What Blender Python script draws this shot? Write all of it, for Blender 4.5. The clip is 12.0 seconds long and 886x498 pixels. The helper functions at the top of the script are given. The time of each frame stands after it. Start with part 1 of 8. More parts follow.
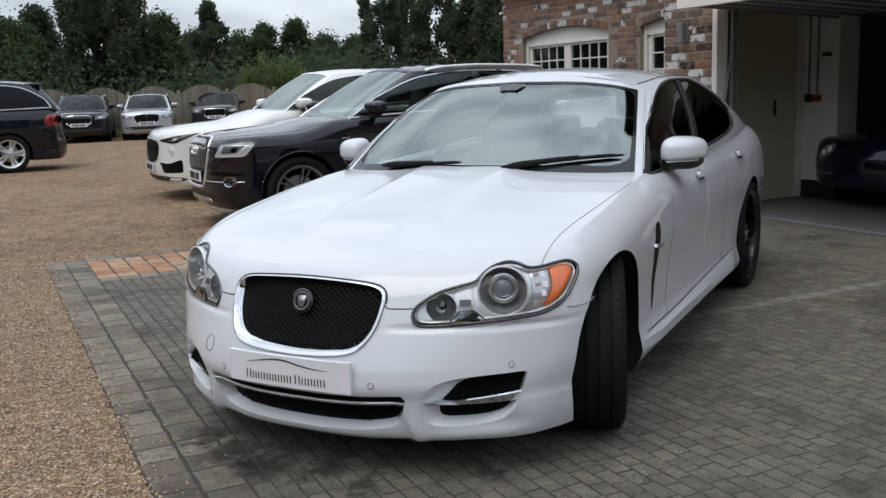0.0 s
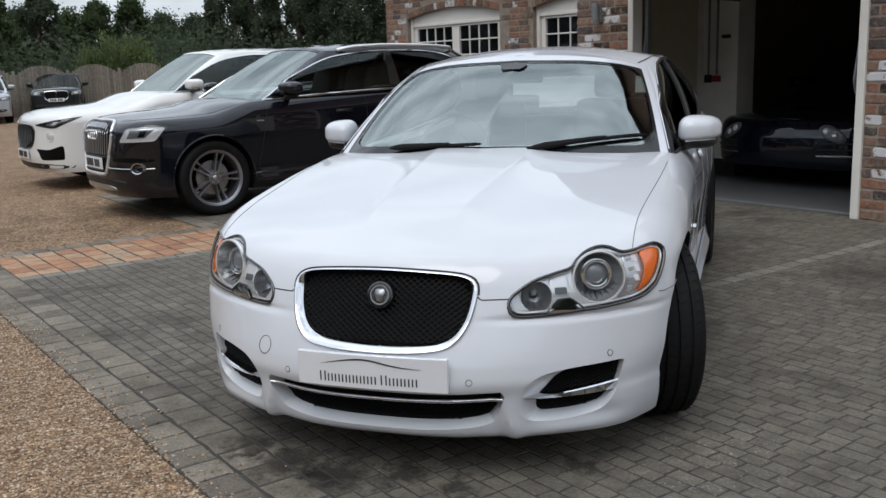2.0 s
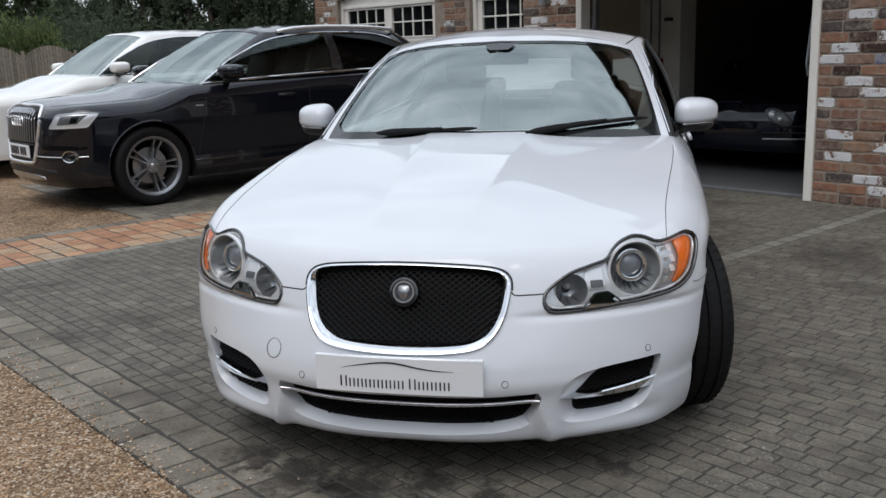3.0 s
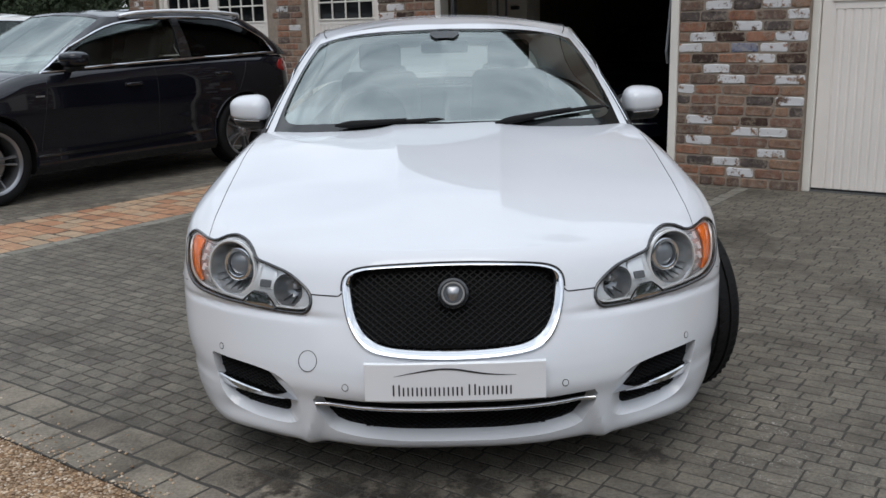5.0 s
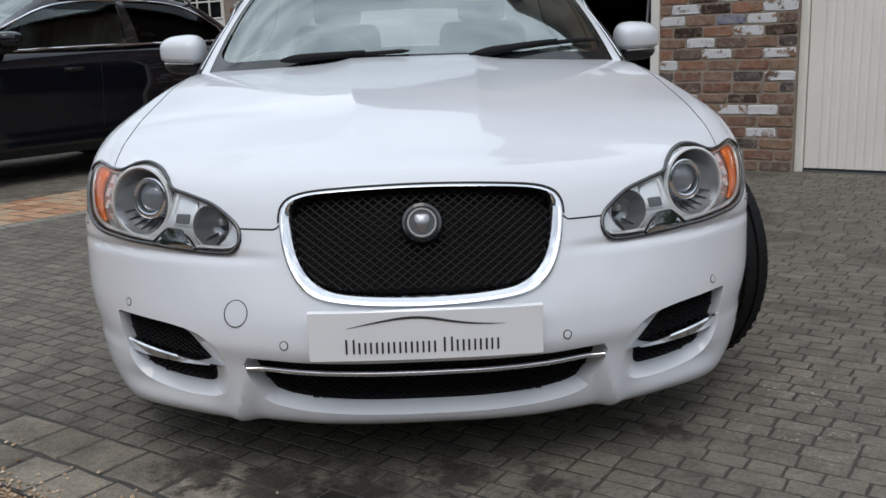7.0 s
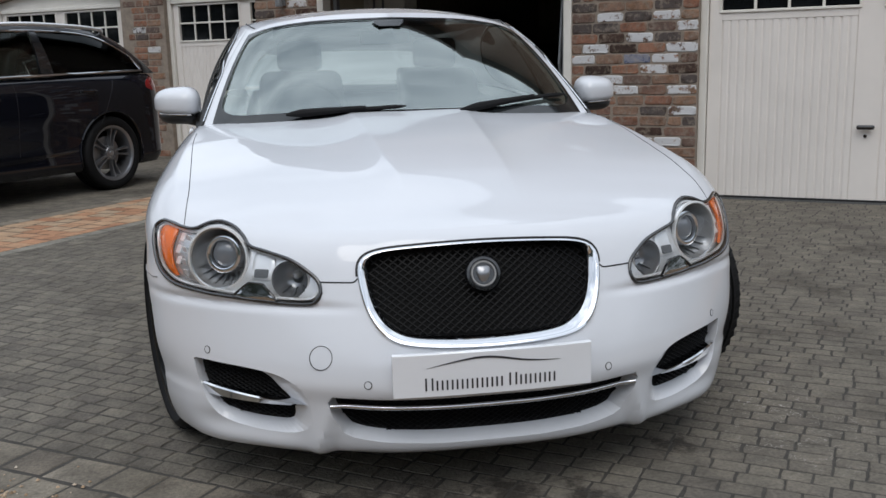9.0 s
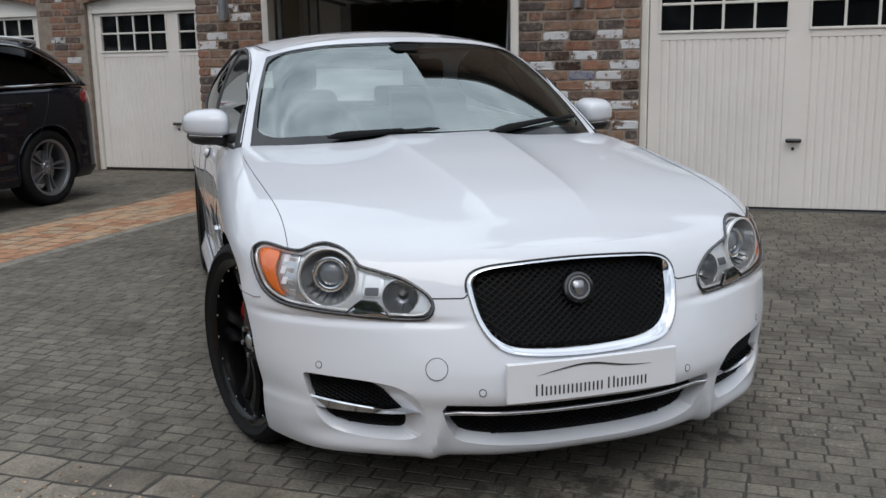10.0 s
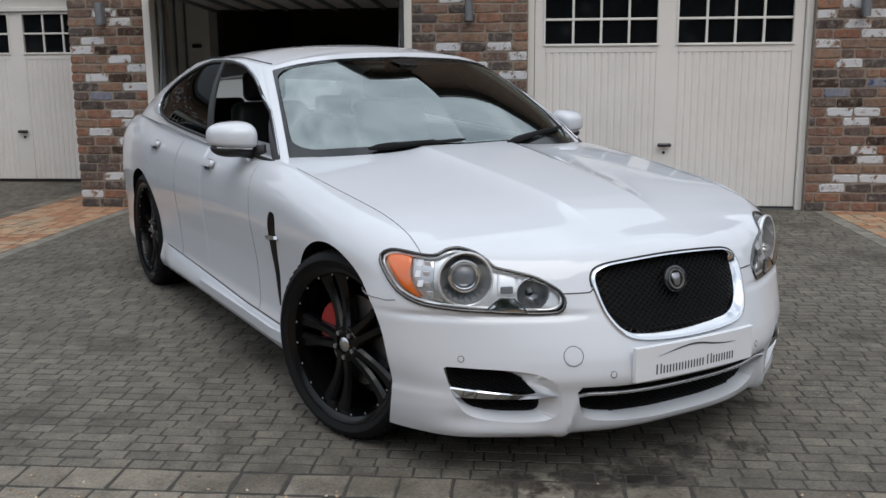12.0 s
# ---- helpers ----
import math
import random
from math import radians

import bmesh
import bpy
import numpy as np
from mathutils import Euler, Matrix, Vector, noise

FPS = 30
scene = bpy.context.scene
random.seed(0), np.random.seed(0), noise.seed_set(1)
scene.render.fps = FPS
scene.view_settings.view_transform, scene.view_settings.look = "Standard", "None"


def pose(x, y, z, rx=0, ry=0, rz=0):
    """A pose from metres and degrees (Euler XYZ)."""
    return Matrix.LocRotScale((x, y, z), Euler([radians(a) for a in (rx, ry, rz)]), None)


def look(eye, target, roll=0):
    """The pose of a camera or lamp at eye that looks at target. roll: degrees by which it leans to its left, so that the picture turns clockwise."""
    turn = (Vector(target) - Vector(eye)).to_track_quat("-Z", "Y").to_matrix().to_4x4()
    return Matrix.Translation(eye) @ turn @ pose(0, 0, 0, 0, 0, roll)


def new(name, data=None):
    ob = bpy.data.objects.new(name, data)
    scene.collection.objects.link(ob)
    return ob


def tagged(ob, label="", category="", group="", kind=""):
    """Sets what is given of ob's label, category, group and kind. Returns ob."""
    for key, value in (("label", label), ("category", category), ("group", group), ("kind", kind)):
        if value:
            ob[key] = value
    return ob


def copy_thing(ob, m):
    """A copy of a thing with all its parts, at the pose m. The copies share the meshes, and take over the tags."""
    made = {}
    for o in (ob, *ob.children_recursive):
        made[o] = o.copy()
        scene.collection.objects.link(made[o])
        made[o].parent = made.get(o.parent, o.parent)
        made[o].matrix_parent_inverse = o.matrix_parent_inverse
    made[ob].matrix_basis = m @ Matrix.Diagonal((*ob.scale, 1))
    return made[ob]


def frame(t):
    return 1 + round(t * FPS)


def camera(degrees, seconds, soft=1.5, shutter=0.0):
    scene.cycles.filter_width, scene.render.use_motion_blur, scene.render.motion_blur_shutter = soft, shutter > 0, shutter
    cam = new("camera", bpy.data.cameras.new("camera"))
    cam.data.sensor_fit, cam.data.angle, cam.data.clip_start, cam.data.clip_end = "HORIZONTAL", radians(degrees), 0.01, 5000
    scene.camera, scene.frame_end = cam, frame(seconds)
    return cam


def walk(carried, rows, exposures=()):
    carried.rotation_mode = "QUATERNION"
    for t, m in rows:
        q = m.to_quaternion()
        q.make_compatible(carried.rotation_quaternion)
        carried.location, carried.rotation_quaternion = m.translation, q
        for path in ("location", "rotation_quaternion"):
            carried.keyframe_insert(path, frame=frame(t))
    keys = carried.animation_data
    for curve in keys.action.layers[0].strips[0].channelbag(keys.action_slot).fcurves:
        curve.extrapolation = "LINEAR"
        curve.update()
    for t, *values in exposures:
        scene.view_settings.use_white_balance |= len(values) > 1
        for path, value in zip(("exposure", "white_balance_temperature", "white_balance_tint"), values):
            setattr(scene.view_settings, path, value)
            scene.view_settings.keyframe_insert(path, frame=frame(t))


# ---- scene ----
cam = camera(50.7, 12.0)
PATH = [
    (0, (2.012, -3.354, 1.353), (1.067, -1.624, 1.014), -2.0),
    (0.5, (1.797, -3.358, 1.35), (0.929, -1.59, 1.003), -1.9),
    (1, (1.582, -3.395, 1.353), (0.801, -1.589, 0.996), -1.9),
    (1.5, (1.374, -3.524, 1.369), (0.663, -1.691, 0.999), -1.8),
    (2, (1.175, -3.514, 1.364), (0.541, -1.657, 0.977), -1.9),
    (2.5, (0.989, -3.433, 1.363), (0.435, -1.554, 0.959), -1.8),
    (2.7, (0.904, -3.421, 1.36), (0.388, -1.533, 0.948), -1.8),
    (4.3, (0.227, -3.331, 1.353), (0.054, -1.393, 0.891), -1.5),
    (4.5, (0.163, -3.335, 1.355), (0.038, -1.393, 0.893), -1.5),
    (5, (-0.003, -3.362, 1.382), (-0.02, -1.416, 0.919), -1.4),
    (5.5, (-0.049, -3.303, 1.336), (-0.021, -1.357, 0.877), -1.5),
    (6, (-0.021, -3.113, 1.207), (0.019, -1.164, 0.758), -1.6),
    (6.5, (0.0, -2.955, 1.092), (0.047, -1.004, 0.654), -1.7),
    (7, (-0.006, -2.832, 1.01), (0.043, -0.877, 0.59), -1.8),
    (7.5, (-0.018, -2.802, 0.997), (0.021, -0.844, 0.593), -1.9),
    (7.7, (-0.038, -2.808, 1.003), (0.002, -0.849, 0.603), -1.9),
    (9.3, (-0.684, -3.104, 1.204), (-0.271, -1.186, 0.814), -1.2),
    (9.5, (-0.82, -3.095, 1.219), (-0.355, -1.189, 0.831), -1.1),
    (10, (-1.124, -3.137, 1.254), (-0.562, -1.256, 0.871), -1.0),
    (10.5, (-1.371, -3.165, 1.269), (-0.703, -1.318, 0.886), -0.9),
    (11, (-1.642, -3.083, 1.273), (-0.859, -1.282, 0.891), -0.7),
    (11.5, (-1.896, -3.015, 1.289), (-1.012, -1.262, 0.908), -0.6),
    (12, (-2.191, -2.977, 1.32), (-1.209, -1.277, 0.938), -0.4),
]
walk(cam, [(t, look(eye, target, roll)) for t, eye, target, roll in PATH])

# world: broken overcast, soft sun
world = bpy.data.worlds.new("world")
scene.world = world
world.use_nodes = True
wn, wl = world.node_tree.nodes, world.node_tree.links
wn.clear()
w_out = wn.new("ShaderNodeOutputWorld")
w_bg = wn.new("ShaderNodeBackground")
w_sky = wn.new("ShaderNodeTexSky")
w_sky.sky_type = "NISHITA"
w_sky.sun_disc = False
w_sky.sun_elevation = radians(61)
w_sky.sun_rotation = radians(189)
w_tc = wn.new("ShaderNodeTexCoord")
w_map = wn.new("ShaderNodeMapping")
w_map.inputs["Scale"].default_value = (1.0, 1.0, 2.4)
w_noise = wn.new("ShaderNodeTexNoise")
w_noise.inputs["Scale"].default_value = 3.2
w_noise.inputs["Detail"].default_value = 6.0
w_noise.inputs["Roughness"].default_value = 0.55
w_ramp = wn.new("ShaderNodeValToRGB")
w_ramp.color_ramp.elements[0].position = 0.36
w_ramp.color_ramp.elements[0].color = (4.2, 4.7, 5.35, 1)
w_ramp.color_ramp.elements[1].position = 0.66
w_ramp.color_ramp.elements[1].color = (8.6, 9.2, 10.0, 1)
w_mix = wn.new("ShaderNodeMix")
w_mix.data_type = "RGBA"
w_mix.inputs["Factor"].default_value = 0.85
wl.new(w_tc.outputs["Generated"], w_map.inputs["Vector"])
wl.new(w_map.outputs["Vector"], w_noise.inputs["Vector"])
wl.new(w_noise.outputs["Fac"], w_ramp.inputs["Fac"])
wl.new(w_sky.outputs["Color"], w_mix.inputs["A"])
wl.new(w_ramp.outputs["Color"], w_mix.inputs["B"])
# an overcast dome is brighter overhead than at the skyline
w_sep = wn.new("ShaderNodeSeparateXYZ")
wl.new(w_tc.outputs["Generated"], w_sep.inputs["Vector"])
w_up = wn.new("ShaderNodeMapRange")
w_up.inputs["From Min"].default_value, w_up.inputs["From Max"].default_value = 0.0, 1.0
w_up.inputs["To Min"].default_value, w_up.inputs["To Max"].default_value = 1.0, 2.05
wl.new(w_sep.outputs["Z"], w_up.inputs["Value"])
w_dome = wn.new("ShaderNodeVectorMath")
w_dome.operation = "SCALE"
wl.new(w_mix.outputs["Result"], w_dome.inputs["Vector"])
wl.new(w_up.outputs["Result"], w_dome.inputs["Scale"])
wl.new(w_dome.outputs["Vector"], w_bg.inputs["Color"])
w_bg.inputs["Strength"].default_value = 0.102
wl.new(w_bg.outputs["Background"], w_out.inputs["Surface"])

sun = new("sun", bpy.data.lights.new("sun", "SUN"))
sun.data.energy = 1.2
sun.data.angle = radians(40)
sun.data.color = (1.0, 0.96, 0.9)
sun.matrix_world = look((-1, -5.5, 12), (0, 1, 0))
scene.view_settings.exposure = 0.06

# ---- materials ----
def nodes_of(name):
    m = bpy.data.materials.new(name)
    m.use_nodes = True
    nt = m.node_tree
    return m, nt, nt.nodes["Principled BSDF"]


def ramp_node(nt, stops, interp="LINEAR"):
    r = nt.nodes.new("ShaderNodeValToRGB")
    cr = r.color_ramp
    cr.interpolation = interp
    while len(cr.elements) < len(stops):
        cr.elements.new(0.5)
    for e, (p, c) in zip(cr.elements, stops):
        e.position, e.color = p, (*c, 1)
    return r


def noise_node(nt, scale, detail=4.0, rough=0.6, coord="Object", kind="ShaderNodeTexNoise"):
    tc = nt.nodes.new("ShaderNodeTexCoord")
    n = nt.nodes.new(kind)
    n.inputs["Scale"].default_value = scale
    if kind == "ShaderNodeTexNoise":
        n.inputs["Detail"].default_value = detail
        n.inputs["Roughness"].default_value = rough
    nt.links.new(tc.outputs[coord], n.inputs["Vector"])
    return n


def add_bump(nt, bsdf, height, strength, distance):
    b = nt.nodes.new("ShaderNodeBump")
    b.inputs["Strength"].default_value = strength
    b.inputs["Distance"].default_value = distance
    nt.links.new(height, b.inputs["Height"])
    nt.links.new(b.outputs["Normal"], bsdf.inputs["Normal"])
    return b


def mixed(nt, fac, a, b, blend="MIX"):
    mx = nt.nodes.new("ShaderNodeMix")
    mx.data_type = "RGBA"
    mx.blend_type = blend
    for sock, val in (("Factor", fac), ("A", a), ("B", b)):
        if isinstance(val, (int, float)):
            mx.inputs[sock].default_value = val
        elif isinstance(val, tuple):
            mx.inputs[sock].default_value = (*val, 1)
        else:
            nt.links.new(val, mx.inputs[sock])
    return mx.outputs["Result"]


def plain(name, colour, rough=0.5, metal=0.0, coat=0.0, coat_rough=0.03, vary=0.12, scale=6.0, bump=0.0, fine=180.0, spec=0.5):
    """A surface with blotches of two sizes and a fine relief."""
    m, nt, b = nodes_of(name)
    n1, n2 = noise_node(nt, scale), noise_node(nt, fine, 2.0)
    dark = tuple(c * (1 - vary) for c in colour)
    light = tuple(min(1.0, c * (1 + vary)) for c in colour)
    r = ramp_node(nt, [(0.3, dark), (0.7, light)])
    nt.links.new(n1.outputs["Fac"], r.inputs["Fac"])
    col = mixed(nt, 0.25 * vary * 4 if vary < 0.25 else 0.25, r.outputs["Color"], n2.outputs["Fac"], "OVERLAY") if vary > 0.03 else r.outputs["Color"]
    nt.links.new(col, b.inputs["Base Color"])
    b.inputs["Roughness"].default_value = rough
    b.inputs["Metallic"].default_value = metal
    b.inputs["Coat Weight"].default_value = coat
    b.inputs["Coat Roughness"].default_value = coat_rough
    b.inputs["Specular IOR Level"].default_value = spec
    if bump:
        add_bump(nt, b, n2.outputs["Fac"], 0.6, bump)
    return m


def clear_glass(name, tint, gloss=(1.0, 1.0, 1.0), ior=1.75):
    """Thin pane: tinted see-through with a Fresnel gloss."""
    m, nt, b = nodes_of(name)
    nt.nodes.remove(b)
    out = nt.nodes["Material Output"]
    tr = nt.nodes.new("ShaderNodeBsdfTransparent")
    tr.inputs["Color"].default_value = (*tint, 1)
    gl = nt.nodes.new("ShaderNodeBsdfGlossy")
    gl.inputs["Roughness"].default_value = 0.01
    gl.inputs["Color"].default_value = (*gloss, 1)
    fr = nt.nodes.new("ShaderNodeFresnel")
    fr.inputs["IOR"].default_value = ior
    mx = nt.nodes.new("ShaderNodeMixShader")
    nt.links.new(fr.outputs["Fac"], mx.inputs["Fac"])
    nt.links.new(tr.outputs["BSDF"], mx.inputs[1])
    nt.links.new(gl.outputs["BSDF"], mx.inputs[2])
    nt.links.new(mx.outputs["Shader"], out.inputs["Surface"])
    return m


WHITE_PAINT = plain("white_paint", (0.585, 0.602, 0.636), 0.45, coat=1.0, coat_rough=0.015, vary=0.015, scale=2.0, spec=0.12)
PEARL_PAINT = plain("pearl_paint", (0.73, 0.72, 0.70), 0.38, coat=1.0, vary=0.015, scale=2.0)
NAVY_PAINT = plain("navy_paint", (0.0045, 0.0050, 0.0085), 0.35, coat=1.0, vary=0.1, spec=0.05)
BLUE_PAINT = plain("blue_paint", (0.002, 0.003, 0.010), 0.35, coat=1.0, vary=0.1, spec=0.05)
SILVER_PAINT = plain("silver_paint", (0.42, 0.44, 0.46), 0.35, metal=0.5, coat=1.0, vary=0.04)
GREEN_BLACK_PAINT = plain("dark_paint", (0.012, 0.014, 0.014), 0.35, coat=1.0, vary=0.1, spec=0.05)
CHROME = plain("chrome", (0.68, 0.69, 0.71), 0.07, metal=1.0, vary=0.02)
DARK_CHROME = plain("dark_chrome", (0.40, 0.41, 0.42), 0.06, metal=1.0, vary=0.02)
SATIN_METAL = plain("satin_metal", (0.55, 0.56, 0.58), 0.28, metal=1.0, vary=0.05)
ALLOY = plain("alloy", (0.28, 0.285, 0.30), 0.3, metal=0.8, vary=0.08)
BRIGHT_ALLOY = plain("bright_alloy", (0.6, 0.61, 0.62), 0.3, metal=0.6, vary=0.05)
WHEEL_BLACK = plain("wheel_black", (0.003, 0.003, 0.0034), 0.25, coat=0.2, vary=0.1, spec=0.2)
GLOSS_BLACK = plain("gloss_black", (0.006, 0.006, 0.007), 0.22, coat=1.0, vary=0.1)
MESH_BLACK = plain("mesh_black", (0.004, 0.004, 0.0045), 0.40, vary=0.1, spec=0.08)
BLACK_PLASTIC = plain("black_plastic", (0.014, 0.014, 0.015), 0.5, vary=0.15, bump=0.0004)
DARK_CAVITY = plain("dark_cavity", (0.006, 0.006, 0.006), 0.85, vary=0.2, spec=0.2)
RUBBER = plain("tyre_rubber", (0.0060, 0.0060, 0.0066), 0.75, vary=0.25, scale=12, bump=0.0006, spec=0.22)
SEAL = plain("rubber_seal", (0.010, 0.010, 0.011), 0.6, vary=0.1)
TRIM_FABRIC = plain("cabin_trim", (0.022, 0.022, 0.024), 0.75, vary=0.15, bump=0.0006)
SEAT_LEATHER = plain("seat_leather", (0.014, 0.014, 0.014), 0.5, vary=0.15, bump=0.0005)
FRIT = plain("black_frit", (0.012, 0.014, 0.015), 0.12, vary=0.1)
RED_CALIPER = plain("red_caliper", (0.30, 0.010, 0.009), 0.35, coat=0.6, vary=0.1)
BRAKE_STEEL = plain("brake_steel", (0.30, 0.29, 0.28), 0.4, metal=0.9, vary=0.15)
AMBER = plain("amber_lens", (0.80, 0.17, 0.02), 0.18, coat=1.0, vary=0.08, fine=240)
RED_LENS = plain("red_lens", (0.22, 0.008, 0.008), 0.18, coat=1.0, vary=0.08)
LAMP_SILVER = plain("lamp_reflector", (0.78, 0.785, 0.79), 0.28, metal=0.4, vary=0.06)
LENS_GREY = plain("projector_glass", (0.15, 0.16, 0.175), 0.04, coat=1.0, vary=0.05)
LAMP_GREY = plain("lamp_bezel", (0.72, 0.725, 0.73), 0.28, metal=0.45, vary=0.08)
FAR_LAMP = plain("far_lamp", (0.30, 0.31, 0.32), 0.15, metal=0.6, vary=0.15)
BOWL_GREY = plain("reflector_grey", (0.50, 0.51, 0.52), 0.20, metal=0.6, vary=0.1)
BEAM_GREY = plain("beam_reflector", (0.25, 0.255, 0.265), 0.16, metal=0.5, vary=0.1)
LAMP_DARK = plain("lamp_recess", (0.10, 0.105, 0.11), 0.3, metal=0.0, vary=0.1)
RAIL_METAL = plain("rail_metal", (0.78, 0.78, 0.79), 0.32, metal=0.7, vary=0.04)
PLATE_WHITE = plain("plate_white", (0.72, 0.735, 0.765), 0.3, coat=0.5, vary=0.02)
FAR_BRICK = plain("upper_brickwork", (0.15, 0.095, 0.07), 0.9, vary=0.3, scale=9, bump=0.003)
SEAM_GREY = plain("panel_joint", (0.20, 0.20, 0.21), 0.6, vary=0.05)
PLATE_INK = plain("plate_ink", (0.03, 0.03, 0.035), 0.5, vary=0.05)
WINDSCREEN = clear_glass("windscreen_glass", (0.72, 0.82, 0.79), (0.90, 0.99, 0.965), ior=3.2)
PRIVACY = clear_glass("tinted_glass", (0.14, 0.15, 0.15), (0.75, 0.78, 0.78), ior=1.32)
CABIN_GLASS = clear_glass("cabin_glass", (0.60, 0.64, 0.63), (0.70, 0.74, 0.73), ior=1.42)
SIDE_GLASS = clear_glass("side_glass", (0.29, 0.32, 0.32), (0.62, 0.66, 0.65), ior=1.26)
LENS_GLASS = clear_glass("lamp_glass", (0.96, 0.97, 0.98), ior=1.28)
CREAM = plain("cream_paint", (0.755, 0.706, 0.660), 0.42, vary=0.05, scale=1.5, bump=0.0002)
CREAM_TRIM = plain("cream_trim", (0.73, 0.70, 0.645), 0.45, vary=0.05, scale=3, bump=0.0003)
DARK_PANE = plain("dark_pane", (0.005, 0.006, 0.007), 0.05, vary=0.1, spec=0.25)
INNER_WALL = plain("painted_blockwork", (0.74, 0.71, 0.65), 0.8, vary=0.06, bump=0.001)
INNER_CREAM = plain("cream_door_paint", (0.50, 0.45, 0.34), 0.6, vary=0.06)
# dark tone that paints in the shade deep inside the open bay
INNER_SHADE = plain("garage_shade", (0.14, 0.14, 0.14), 0.8, vary=0.1)
GARAGE_FLOOR = plain("garage_floor_paint", (0.11, 0.11, 0.11), 0.5, vary=0.1, bump=0.0006)
MORTAR = plain("mortar", (0.250, 0.205, 0.165), 0.95, vary=0.18, scale=14, bump=0.002, fine=260)
LEAD = plain("galvanised", (0.22, 0.23, 0.24), 0.5, metal=0.5, vary=0.15)
SLATE = plain("slate", (0.055, 0.055, 0.06), 0.6, vary=0.25, scale=5, bump=0.002)
JOINT = plain("jointing_sand", (0.040, 0.036, 0.031), 0.95, vary=0.3, scale=20, bump=0.003, fine=400)


def placed_noise(nt, scale, detail, rough):
    """Noise laid over the whole place, so that no two pieces are alike."""
    g = nt.nodes.new("ShaderNodeNewGeometry")
    n = nt.nodes.new("ShaderNodeTexNoise")
    n.inputs["Scale"].default_value, n.inputs["Detail"].default_value, n.inputs["Roughness"].default_value = scale, detail, rough
    nt.links.new(g.outputs["Position"], n.inputs["Vector"])
    return n


SCUFFS = (((1.08, -0.17, 0), 0.34), ((1.05, -0.52, 0), 0.42))


